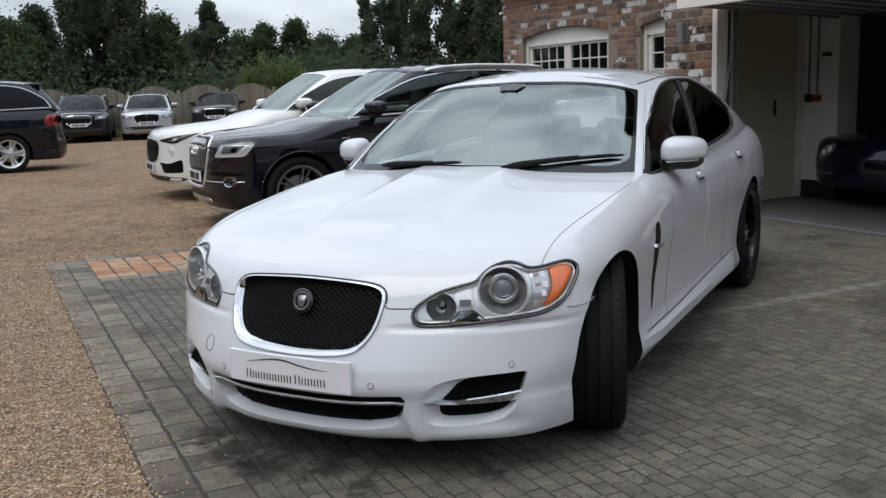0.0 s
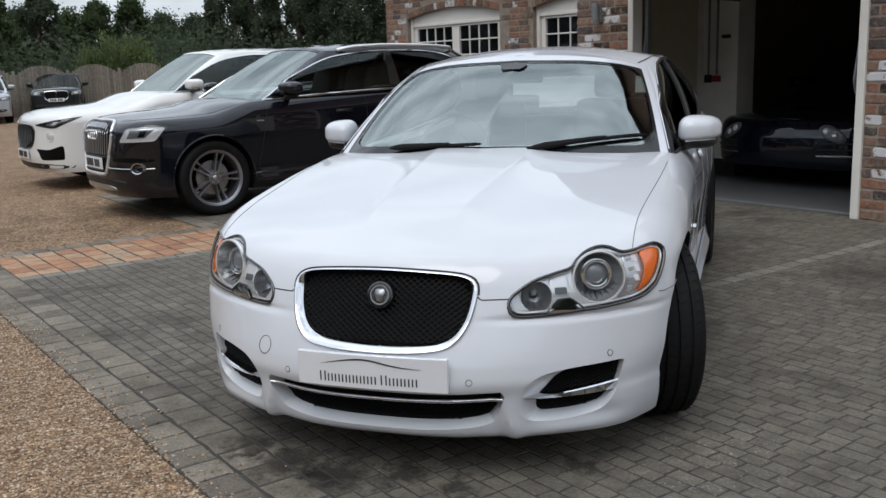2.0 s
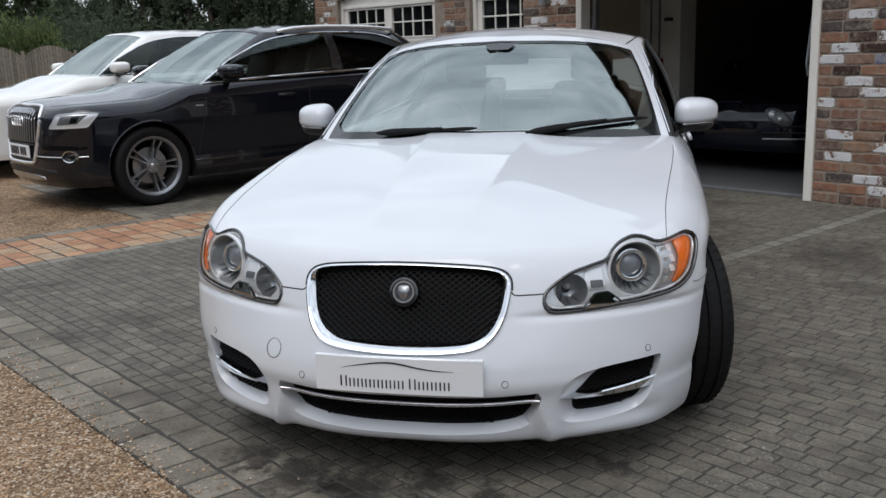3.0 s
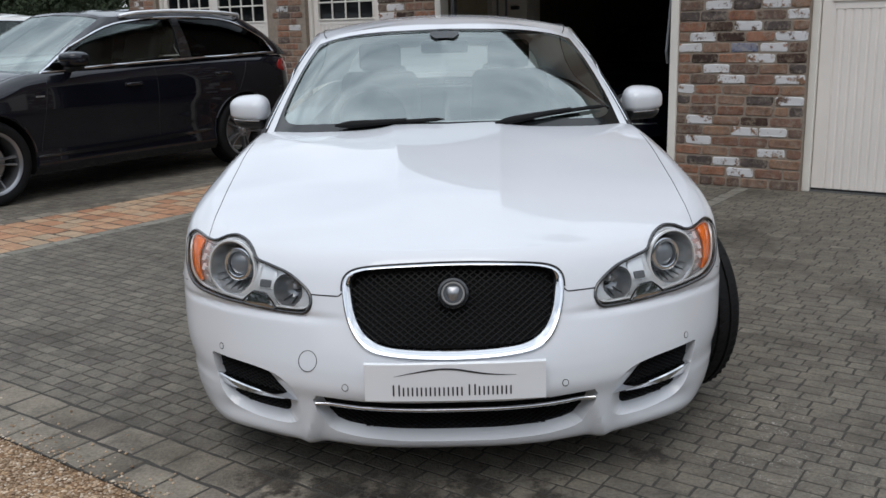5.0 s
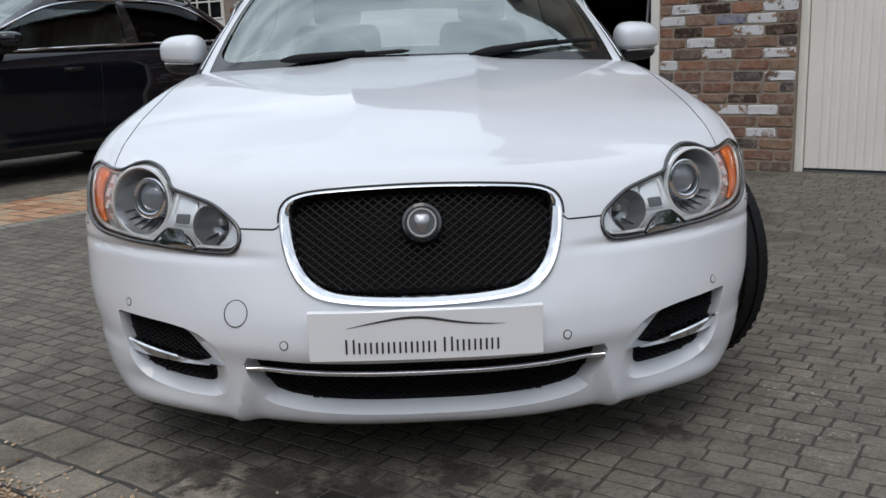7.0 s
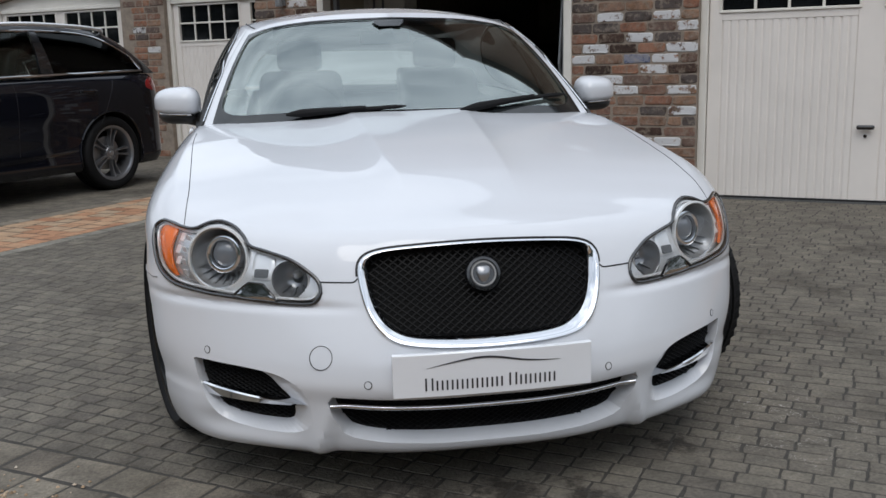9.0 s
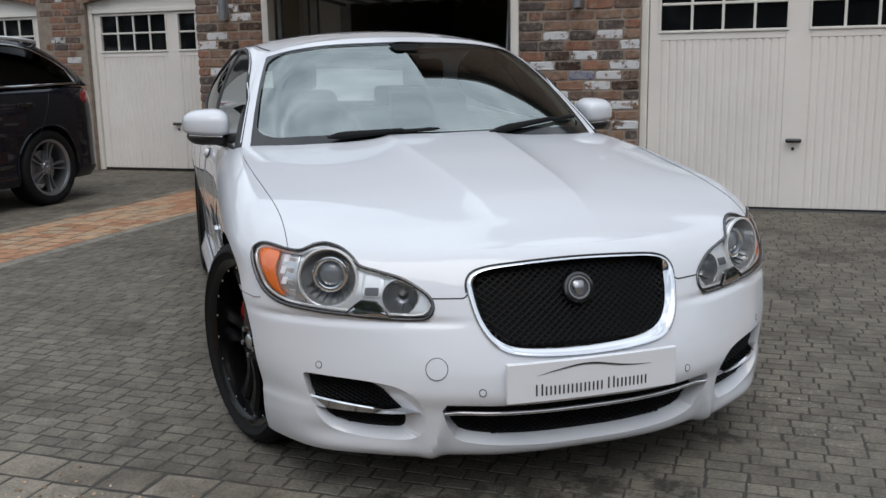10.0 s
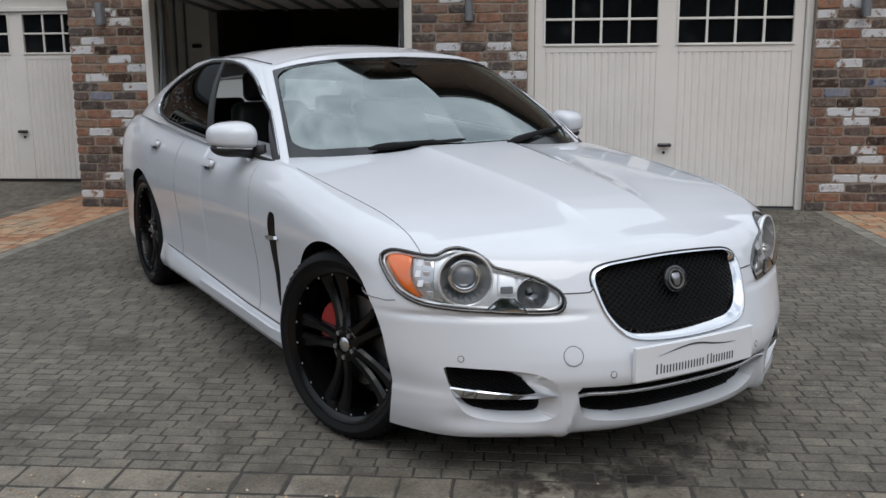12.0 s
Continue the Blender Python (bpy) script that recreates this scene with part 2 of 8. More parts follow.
def random_piece(name, stops, rough, bump, blotch, island=False, patches=None, stains_and_shade=False, coated=None):
    """Masonry whose tone changes from piece to piece, with blotches and pits."""
    m, nt, b = nodes_of(name)
    if island:
        g = nt.nodes.new("ShaderNodeNewGeometry")
        rnd = g.outputs["Random Per Island"]
    else:
        o = nt.nodes.new("ShaderNodeObjectInfo")
        rnd = o.outputs["Random"]
    r = ramp_node(nt, stops, "CONSTANT" if patches else "LINEAR")
    nt.links.new(rnd, r.inputs["Fac"])
    n1 = placed_noise(nt, blotch, 5.0, 0.65)
    n2 = placed_noise(nt, blotch * 9, 3.0, 0.6)
    deep = 0.38 if patches else 0.55
    shade = ramp_node(nt, [(0.30, (deep, deep, deep)), (0.50, (0.95, 0.95, 0.95)), (0.70, (1.28, 1.25, 1.22))])
    nt.links.new(n1.outputs["Fac"], shade.inputs["Fac"])
    col = mixed(nt, 0.75, r.outputs["Color"], shade.outputs["Color"], "MULTIPLY")
    speck = ramp_node(nt, [(0.35, (0.6, 0.6, 0.6)), (0.6, (1.1, 1.1, 1.1))])
    nt.links.new(n2.outputs["Fac"], speck.inputs["Fac"])
    col = mixed(nt, 0.65, col, speck.outputs["Color"], "MULTIPLY")
    if patches:
        # mortar smeared over the faces, and old white paint on some bricks
        n3 = placed_noise(nt, 19.0, 6.0, 0.72)
        pm = ramp_node(nt, [(0.50, (0, 0, 0)), (0.64, (0.75, 0.75, 0.75))])
        nt.links.new(n3.outputs["Fac"], pm.inputs["Fac"])
        col = mixed(nt, pm.outputs["Color"], col, (0.235, 0.19, 0.148))
        who = ramp_node(nt, [(0.0, (0.06, 0.06, 0.06)), (0.845, (1, 1, 1)), (0.985, (0, 0, 0))] if coated is None else [(0.0, (coated,) * 3), (1.0, (coated,) * 3)], "CONSTANT")
        nt.links.new(rnd, who.inputs["Fac"])
        n5 = placed_noise(nt, 13.0, 6.0, 0.72)
        where = ramp_node(nt, [(0.40, (0, 0, 0)), (0.47, (0.93, 0.93, 0.93))])
        nt.links.new(n5.outputs["Fac"], where.inputs["Fac"])
        col = mixed(nt, mixed(nt, 1.0, who.outputs["Color"], where.outputs["Color"], "MULTIPLY"), col, patches)
    if stains_and_shade:
        n4 = placed_noise(nt, 1.3, 6.0, 0.62)
        st = ramp_node(nt, [(0.34, (0.50, 0.49, 0.48)), (0.47, (0.93, 0.93, 0.93)), (0.66, (1.0, 1.0, 1.0)), (0.80, (1.22, 1.2, 1.16))])
        nt.links.new(n4.outputs["Fac"], st.inputs["Fac"])
        col = mixed(nt, 1.0, col, st.outputs["Color"], "MULTIPLY")
        # old oil spots where a car drips, enlarged to paint the nose's shade too
        g2 = nt.nodes.new("ShaderNodeNewGeometry")
        n6 = placed_noise(nt, 14.0, 5.0, 0.7)
        for spot, reach in (((-0.58, -0.66, 0), 0.16), ((-0.38, -0.76, 0), 0.20), ((-0.16, -0.80, 0), 0.19), ((0.06, -0.74, 0), 0.15), ((0.27, -0.80, 0), 0.12), ((0.62, -0.52, 0), 0.12)):
            d = nt.nodes.new("ShaderNodeVectorMath")
            d.operation = "DISTANCE"
            d.inputs[1].default_value = spot
            nt.links.new(g2.outputs["Position"], d.inputs[0])
            ma = nt.nodes.new("ShaderNodeMath")
            ma.operation = "MULTIPLY_ADD"
            ma.inputs[1].default_value = 0.5
            nt.links.new(n6.outputs["Fac"], ma.inputs[0])
            nt.links.new(d.outputs["Value"], ma.inputs[2])
            k = ramp_node(nt, [(0.20 + reach * 0.55, (0.30, 0.29, 0.29)), (0.20 + reach * 1.15, (1, 1, 1))])
            nt.links.new(ma.outputs["Value"], k.inputs["Fac"])
            col = mixed(nt, 1.0, col, k.outputs["Color"], "MULTIPLY")
        # chalky scratches that the tyres left: thin bent lines, thickest at a few spots
        thin = placed_noise(nt, 26.0, 2.0, 0.5)
        vein = ramp_node(nt, [(0.487, (0, 0, 0)), (0.496, (1, 1, 1)), (0.504, (1, 1, 1)), (0.513, (0, 0, 0))])
        nt.links.new(thin.outputs["Fac"], vein.inputs["Fac"])
        torn = ramp_node(nt, [(0.46, (0, 0, 0)), (0.60, (1, 1, 1))])
        nt.links.new(n6.outputs["Fac"], torn.inputs["Fac"])
        for spot, reach in SCUFFS:
            d = nt.nodes.new("ShaderNodeVectorMath")
            d.operation = "DISTANCE"
            d.inputs[1].default_value = spot
            nt.links.new(g2.outputs["Position"], d.inputs[0])
            k = ramp_node(nt, [(reach * 0.3, (0.8, 0.8, 0.8)), (reach, (0, 0, 0))])
            nt.links.new(d.outputs["Value"], k.inputs["Fac"])
            here = mixed(nt, 1.0, mixed(nt, 1.0, vein.outputs["Color"], torn.outputs["Color"], "MULTIPLY"), k.outputs["Color"], "MULTIPLY")
            col = mixed(nt, here, col, (0.36, 0.34, 0.31))
    nt.links.new(col, b.inputs["Base Color"])
    b.inputs["Roughness"].default_value = rough
    b.inputs["Specular IOR Level"].default_value = 0.3
    add_bump(nt, b, n2.outputs["Fac"], 0.8, bump)
    return m


BRICK_STOPS = [
    (0.0, (0.185, 0.086, 0.052)), (0.10, (0.27, 0.120, 0.066)), (0.20, (0.125, 0.070, 0.049)), (0.30, (0.25, 0.140, 0.085)),
    (0.39, (0.100, 0.060, 0.045)), (0.45, (0.22, 0.125, 0.080)), (0.57, (0.185, 0.095, 0.062)), (0.66, (0.24, 0.100, 0.055)),
    (0.75, (0.125, 0.078, 0.056)), (0.80, (0.060, 0.042, 0.036)), (0.86, (0.17, 0.105, 0.075)), (0.985, (0.030, 0.05, 0.15))]
BRICK = random_piece("reclaimed_brick", BRICK_STOPS, 0.88, 0.003, 16.0, patches=(0.56, 0.55, 0.55))
BRICK_REST = random_piece("reclaimed_brickwork", BRICK_STOPS, 0.88, 0.003, 16.0, island=True, patches=(0.56, 0.55, 0.55))
BARE_BRICK = random_piece("bare_brick", BRICK_STOPS[:10], 0.88, 0.003, 16.0, patches=(0.56, 0.55, 0.55), coated=0.06)
PAINTED_BRICK = random_piece("painted_brick", BRICK_STOPS[:4], 0.85, 0.003, 16.0, patches=(0.60, 0.60, 0.61), coated=1.0)
DARK_BRICK = random_piece("burnt_brick", [(0.0, (0.050, 0.030, 0.023)), (0.5, (0.062, 0.036, 0.027))], 0.85, 0.003, 16.0, patches=(0.56, 0.55, 0.55), coated=0.0)
BLUE_BRICK = random_piece("blue_brick", [(0.0, (0.042, 0.058, 0.125)), (0.5, (0.050, 0.066, 0.14))], 0.85, 0.003, 16.0, patches=(0.50, 0.49, 0.50), coated=0.35)
PAVER_STOPS = [(0.0, (0.117, 0.103, 0.087)), (0.15, (0.132, 0.117, 0.096)), (0.5, (0.140, 0.125, 0.103)), (0.85, (0.149, 0.133, 0.108)), (1.0, (0.170, 0.153, 0.125))]
EDGE_STOPS = [(0.0, (0.137, 0.118, 0.095)), (0.35, (0.167, 0.145, 0.115)), (0.7, (0.207, 0.182, 0.144)), (1.0, (0.238, 0.209, 0.169))]
PAVER_EDGE = random_piece("border_paver", EDGE_STOPS, 0.8, 0.005, 9.0, stains_and_shade=True)
PAVER_EDGE_FIELD = random_piece("border_paver_field", EDGE_STOPS, 0.8, 0.005, 9.0, island=True, stains_and_shade=True)
PAVER = random_piece("grey_paver", PAVER_STOPS, 0.8, 0.005, 9.0, stains_and_shade=True)
PAVER_FIELD = random_piece("grey_paver_field", PAVER_STOPS, 0.8, 0.005, 9.0, island=True, stains_and_shade=True)
TERRA_STOPS = [(0.0, (0.30, 0.15, 0.085)), (0.4, (0.37, 0.20, 0.115)), (0.75, (0.40, 0.26, 0.16)), (1.0, (0.33, 0.25, 0.17))]
PAVER_TERRA = random_piece("terracotta_paver", TERRA_STOPS, 0.8, 0.003, 9.0)
PAVER_TERRA_FIELD = random_piece("terracotta_paver_field", TERRA_STOPS, 0.8, 0.003, 9.0, island=True)
PALE_STOPS = [(0.0, (0.17, 0.158, 0.132)), (1.0, (0.22, 0.207, 0.175))]
PAVER_PALE = random_piece("pale_paver", PALE_STOPS, 0.8, 0.003, 9.0)
PAVER_PALE_FIELD = random_piece("pale_paver_field", PALE_STOPS, 0.8, 0.003, 9.0, island=True)
STONES = random_piece("gravel_stone", [(0.0, (0.203, 0.141, 0.092)), (0.4, (0.351, 0.246, 0.158)), (0.8, (0.462, 0.352, 0.251)), (1.0, (0.573, 0.502, 0.418))], 0.85, 0.001, 40.0, island=True)
TIMBER = random_piece("weathered_timber", [(0.0, (0.16, 0.14, 0.115)), (1.0, (0.25, 0.22, 0.18))], 0.85, 0.002, 12.0)


def gravel_material():
    m, nt, b = nodes_of("gravel")
    tc = nt.nodes.new("ShaderNodeTexCoord")
    v = nt.nodes.new("ShaderNodeTexVoronoi")
    v.inputs["Scale"].default_value = 88.0
    nt.links.new(tc.outputs["Object"], v.inputs["Vector"])
    r = ramp_node(nt, [(0.0, (0.139, 0.084, 0.050)), (0.3, (0.277, 0.172, 0.100)), (0.6, (0.388, 0.260, 0.158)), (0.85, (0.509, 0.378, 0.259)), (1.0, (0.647, 0.546, 0.435))])
    sep = nt.nodes.new("ShaderNodeSeparateColor")
    nt.links.new(v.outputs["Color"], sep.inputs["Color"])
    nt.links.new(sep.outputs["Red"], r.inputs["Fac"])
    big = noise_node(nt, 0.35, 5.0)
    tone = ramp_node(nt, [(0.3, (0.72, 0.70, 0.68)), (0.7, (1.05, 1.03, 1.0))])
    nt.links.new(big.outputs["Fac"], tone.inputs["Fac"])
    col = mixed(nt, 1.0, r.outputs["Color"], tone.outputs["Color"], "MULTIPLY")
    # scuffed and heaped patches
    for scale, lo, hi in ((3.2, 0.70, 1.18), (17.0, 0.62, 1.25)):
        heap = noise_node(nt, scale, 4.0, 0.7)
        patch = ramp_node(nt, [(0.34, (lo, lo * 0.98, lo * 0.96)), (0.66, (hi, hi, hi))])
        nt.links.new(heap.outputs["Fac"], patch.inputs["Fac"])
        col = mixed(nt, 1.0, col, patch.outputs["Color"], "MULTIPLY")
    gap = ramp_node(nt, [(0.25, (1, 1, 1)), (0.75, (0.45, 0.42, 0.38))])
    nt.links.new(v.outputs["Distance"], gap.inputs["Fac"])
    col = mixed(nt, 0.8, col, gap.outputs["Color"], "MULTIPLY")
    nt.links.new(col, b.inputs["Base Color"])
    b.inputs["Roughness"].default_value = 0.9
    b.inputs["Specular IOR Level"].default_value = 0.25
    inv = nt.nodes.new("ShaderNodeMath")
    inv.operation = "SUBTRACT"
    inv.inputs[0].default_value = 1.0
    nt.links.new(v.outputs["Distance"], inv.inputs[1])
    add_bump(nt, b, inv.outputs["Value"], 1.0, 0.006)
    return m


def leaf_material(name, dark, light):
    m, nt, b = nodes_of(name)
    g = nt.nodes.new("ShaderNodeNewGeometry")
    r = ramp_node(nt, [(0.0, dark), (1.0, light)])
    nt.links.new(g.outputs["Random Per Island"], r.inputs["Fac"])
    n = noise_node(nt, 0.6, 3.0)
    tone = ramp_node(nt, [(0.3, (0.6, 0.62, 0.6)), (0.7, (1.15, 1.15, 1.1))])
    nt.links.new(n.outputs["Fac"], tone.inputs["Fac"])
    nt.links.new(mixed(nt, 1.0, r.outputs["Color"], tone.outputs["Color"], "MULTIPLY"), b.inputs["Base Color"])
    b.inputs["Roughness"].default_value = 0.85
    b.inputs["Specular IOR Level"].default_value = 0.08
    # leaves let light through
    tr = nt.nodes.new("ShaderNodeBsdfTranslucent")
    nt.links.new(b.inputs["Base Color"].links[0].from_socket, tr.inputs["Color"])
    mx = nt.nodes.new("ShaderNodeMixShader")
    mx.inputs["Fac"].default_value = 0.45
    nt.links.new(b.outputs["BSDF"], mx.inputs[1])
    nt.links.new(tr.outputs["BSDF"], mx.inputs[2])
    nt.links.new(mx.outputs["Shader"], nt.nodes["Material Output"].inputs["Surface"])
    return m


GRAVEL = gravel_material()
# dark and mid leaf tones are lifted and blued to paint in distance haze
LEAF_DARK = leaf_material("leaf_dark", (0.066, 0.088, 0.060), (0.098, 0.124, 0.078))
LEAF_MID = leaf_material("leaf_mid", (0.060, 0.086, 0.045), (0.105, 0.138, 0.066))
LEAF_PALE = leaf_material("leaf_pale", (0.10, 0.145, 0.05), (0.22, 0.27, 0.12))
BARK = plain("bark", (0.07, 0.055, 0.042), 0.9, vary=0.3, scale=8, bump=0.006)

# ---- building helpers ----
def part(name, bm, mat, parent=None, label="", smooth=None):
    """Link a bmesh as one mesh object, under a thing or part where one is given. smooth: the angle up to which edges are rounded."""
    me = bpy.data.meshes.new(name)
    bm.to_mesh(me)
    bm.free()
    return mesh_part(name, me, mat, parent, label, smooth)


def mesh_part(name, me, mat, parent=None, label="", smooth=None):
    for mt in mat if isinstance(mat, (list, tuple)) else [mat]:
        me.materials.append(mt)
    if smooth:
        me.polygons.foreach_set("use_smooth", [True] * len(me.polygons))
        me.set_sharp_from_angle(angle=radians(smooth))
    ob = new(name, me)
    if parent is not None:
        ob.parent = parent
    if label:
        ob["label"] = label
    return ob


def thing(name, m, label, category, group="", kind=""):
    """An Empty at a thing's base, to parent its parts."""
    ob = new(name)
    ob.empty_display_size = 0.1
    ob.matrix_world = m
    return tagged(ob, label, category, group, kind)


def box(bm, lo, hi, bevel=0.0, segs=2):
    """A box from corner to corner, with rounded edges."""
    g = bmesh.ops.create_cube(bm, size=1.0)
    vs = g["verts"]
    for v in vs:
        v.co = Vector([lo[i] + (v.co[i] + 0.5) * (hi[i] - lo[i]) for i in range(3)])
    if bevel:
        es = list({e for v in vs for e in v.link_edges})
        bmesh.ops.bevel(bm, geom=es, offset=bevel, segments=segs, affect="EDGES", profile=0.5)
    return bm


def boxed(lo, hi, bevel=0.0, segs=2):
    return box(bmesh.new(), lo, hi, bevel, segs)


def cyl(bm, a, b, r, r2=None, seg=24, caps=True):
    a, b = Vector(a), Vector(b)
    d = b - a
    m = Matrix.Translation((a + b) / 2) @ d.to_track_quat("Z", "Y").to_matrix().to_4x4()
    bmesh.ops.create_cone(bm, cap_ends=caps, segments=seg, radius1=r, radius2=r if r2 is None else r2, depth=d.length, matrix=m)
    return bm


def lathe(bm, prof, m, seg=48, closed=False):
    """Turn a profile of (radius, along) about the local z axis of m."""
    rings = []
    for r, z in prof:
        rings.append([bm.verts.new(m @ Vector((r * math.cos(2 * math.pi * i / seg), r * math.sin(2 * math.pi * i / seg), z))) for i in range(seg)])
    pairs = list(zip(rings, rings[1:] + ([rings[0]] if closed else [])))
    if not closed:
        pairs = pairs[: len(rings) - 1]
    for p, q in pairs:
        for i in range(seg):
            j = (i + 1) % seg
            bm.faces.new((p[i], p[j], q[j], q[i]))
    return bm


def tube(bm, pts, r, seg=8, closed=False, flat=1.0):
    """A round or flattened bar along points."""
    pts = [Vector(p) for p in pts]
    n = len(pts)
    rings = []
    for i, p in enumerate(pts):
        a = pts[(i - 1) % n] if closed or i else p
        b = pts[(i + 1) % n] if closed or i < n - 1 else p
        d = (b - a).normalized()
        up = Vector((0, 0, 1)) if abs(d.z) < 0.95 else Vector((0, 1, 0))
        s = d.cross(up).normalized()
        t = s.cross(d).normalized()
        rr = r[i] if isinstance(r, (list, tuple)) else r
        rings.append([bm.verts.new(p + (s * math.cos(2 * math.pi * k / seg) * flat + t * math.sin(2 * math.pi * k / seg)) * rr) for k in range(seg)])
    for i in range(n if closed else n - 1):
        p, q = rings[i], rings[(i + 1) % n]
        for k in range(seg):
            l = (k + 1) % seg
            bm.faces.new((p[k], p[l], q[l], q[k]))
    if not closed:
        bm.faces.new(rings[0][::-1])
        bm.faces.new(rings[-1])
    return bm


def prism(bm, outline, axis, depth):
    """Extrude a closed outline of 3D points along a vector."""
    axis = Vector(axis).normalized() * depth
    a = [bm.verts.new(Vector(p)) for p in outline]
    b = [bm.verts.new(Vector(p) + axis) for p in outline]
    n = len(a)
    fs = [bm.faces.new(a), bm.faces.new(b[::-1])]
    for i in range(n):
        fs.append(bm.faces.new((a[i], b[i], b[(i + 1) % n], a[(i + 1) % n])))
    bmesh.ops.recalc_face_normals(bm, faces=fs)
    return bm


def hermite(keys):
    """A smooth curve through (x, y) keys, without overshoot."""
    xs, ys = np.array([k[0] for k in keys], float), np.array([k[1] for k in keys], float)
    h, d = np.diff(xs), np.diff(ys) / np.diff(xs)
    m = np.zeros(len(xs))
    m[0], m[-1] = d[0], d[-1]
    for i in range(1, len(xs) - 1):
        if d[i - 1] * d[i] > 0:
            w1, w2 = 2 * h[i] + h[i - 1], h[i] + 2 * h[i - 1]
            m[i] = (w1 + w2) / (w1 / d[i - 1] + w2 / d[i])

    def f(x):
        x = np.clip(np.asarray(x, float), xs[0], xs[-1])
        i = np.clip(np.searchsorted(xs, x, side="right") - 1, 0, len(xs) - 2)
        t = (x - xs[i]) / h[i]
        return ((1 + 2 * t) * (1 - t) ** 2 * ys[i] + t * (1 - t) ** 2 * h[i] * m[i]
                + t * t * (3 - 2 * t) * ys[i + 1] + t * t * (t - 1) * h[i] * m[i + 1])
    return f


def catmull(points, n, closed=False):
    """n points along a smooth curve through the points, evenly spaced by length."""
    P = np.array(points, float)
    k = len(P)
    dense = []
    for i in range(k if closed else k - 1):
        if closed:
            a, b, c, d = P[(i - 1) % k], P[i], P[(i + 1) % k], P[(i + 2) % k]
        else:
            b, c = P[i], P[i + 1]
            a = P[i - 1] if i else 2 * b - c
            d = P[i + 2] if i + 2 < k else 2 * c - b
        for t in np.linspace(0, 1, 24, endpoint=False):
            dense.append(0.5 * ((2 * b) + (c - a) * t + (2 * a - 5 * b + 4 * c - d) * t * t + (3 * b - a - 3 * c + d) * t ** 3))
    dense.append(P[0] if closed else P[-1])
    dense = np.array(dense)
    L = np.concatenate([[0], np.cumsum(np.linalg.norm(np.diff(dense, axis=0), axis=1))])
    want = np.linspace(0, L[-1], n, endpoint=not closed)
    return np.stack([np.interp(want, L, dense[:, j]) for j in range(P.shape[1])], 1)


def sheet(P, flip=False):
    """Mesh data (points, faces) of a grid of points, shape (rows, columns, 3)."""
    n, m = P.shape[:2]
    idx = np.arange(n * m).reshape(n, m)
    a, b, c, d = idx[:-1, :-1], idx[1:, :-1], idx[1:, 1:], idx[:-1, 1:]
    F = np.stack([a, d, c, b] if flip else [a, b, c, d], -1).reshape(-1, 4)
    return P.reshape(-1, 3), F


def joined(name, sheets, weld=1e-4):
    """One mesh of several grids, welded where they meet, faces turned outwards."""
    V, F, o = [], [], 0
    for v, f in sheets:
        V.append(v)
        F.append(f + o)
        o += len(v)
    me = bpy.data.meshes.new(name)
    me.from_pydata(np.concatenate(V).tolist(), [], np.concatenate(F).tolist())
    bm = bmesh.new()
    bm.from_mesh(me)
    bmesh.ops.remove_doubles(bm, verts=bm.verts, dist=weld)
    bmesh.ops.dissolve_degenerate(bm, dist=1e-6, edges=bm.edges)
    bmesh.ops.recalc_face_normals(bm, faces=bm.faces)
    bm.to_mesh(me)
    bm.free()
    return me


def thicken(P, t):
    """The grid P closed with a second skin t further in: sheets for joined()."""
    du, dv = np.gradient(P, axis=0), np.gradient(P, axis=1)
    n = np.cross(du, dv)
    n /= np.maximum(np.linalg.norm(n, axis=2, keepdims=True), 1e-9)
    Q = P - n * t
    edges = [np.stack([P[0], Q[0]]), np.stack([P[-1], Q[-1]]), np.stack([P[:, 0], Q[:, 0]]), np.stack([P[:, -1], Q[:, -1]])]
    return [sheet(P), sheet(Q, True)] + [sheet(e) for e in edges]


def mirrored(P):
    Q = P.copy()
    Q[..., 0] *= -1
    return Q


def carve(me, cutters):
    """Take cutters (mesh, with its material) out of a closed mesh."""
    body = new("body_tmp", me)
    used = []
    for cm in cutters:
        c = new("cutter_tmp", cm)
        md = body.modifiers.new("cut", "BOOLEAN")
        md.operation, md.solver, md.object = "DIFFERENCE", "EXACT", c
        md.material_mode = "TRANSFER"
        used.append(c)
    bpy.context.view_layer.update()
    dg = bpy.context.evaluated_depsgraph_get()
    out = bpy.data.meshes.new_from_object(body.evaluated_get(dg))
    for c in used + [body]:
        bpy.data.objects.remove(c)
    return out


def cutter(bm, mat):
    me = bpy.data.meshes.new("cutter")
    bmesh.ops.recalc_face_normals(bm, faces=bm.faces)
    bm.to_mesh(me)
    bm.free()
    me.materials.append(mat)
    return me


# the buildings and paving stand on a frame of their own, turned from the white car's
SITE = pose(-0.706, 6.651, 0, 0, 0, -35.1)

# ---- ground ----
def site_part(name, bm, mat, label="", category="", kind="structure", smooth=None):
    ob = part(name, bm, mat, None, label, smooth)
    ob.matrix_world = SITE
    return tagged(ob, label, category, "", kind)


def build_ground():
    bm = bmesh.new()
    bmesh.ops.create_grid(bm, x_segments=40, y_segments=40, size=600)
    for v in bm.verts:
        v.co.z = -0.0075
    site_part("ground", bm, GRAVEL, "loose golden brown gravel yard", "gravel")


build_ground()
# paved pad: bedding under the blocks, with the bays of the other cars
bm = bmesh.new()
box(bm, (-0.58, -6.2, -0.2), (8.6, 2.0, -0.0020))
box(bm, (-3.75, -4.1, -0.2), (-0.582, 2.0, -0.0022))
box(bm, (-12.0, -1.2, -0.2), (-3.752, 2.0, -0.0024))
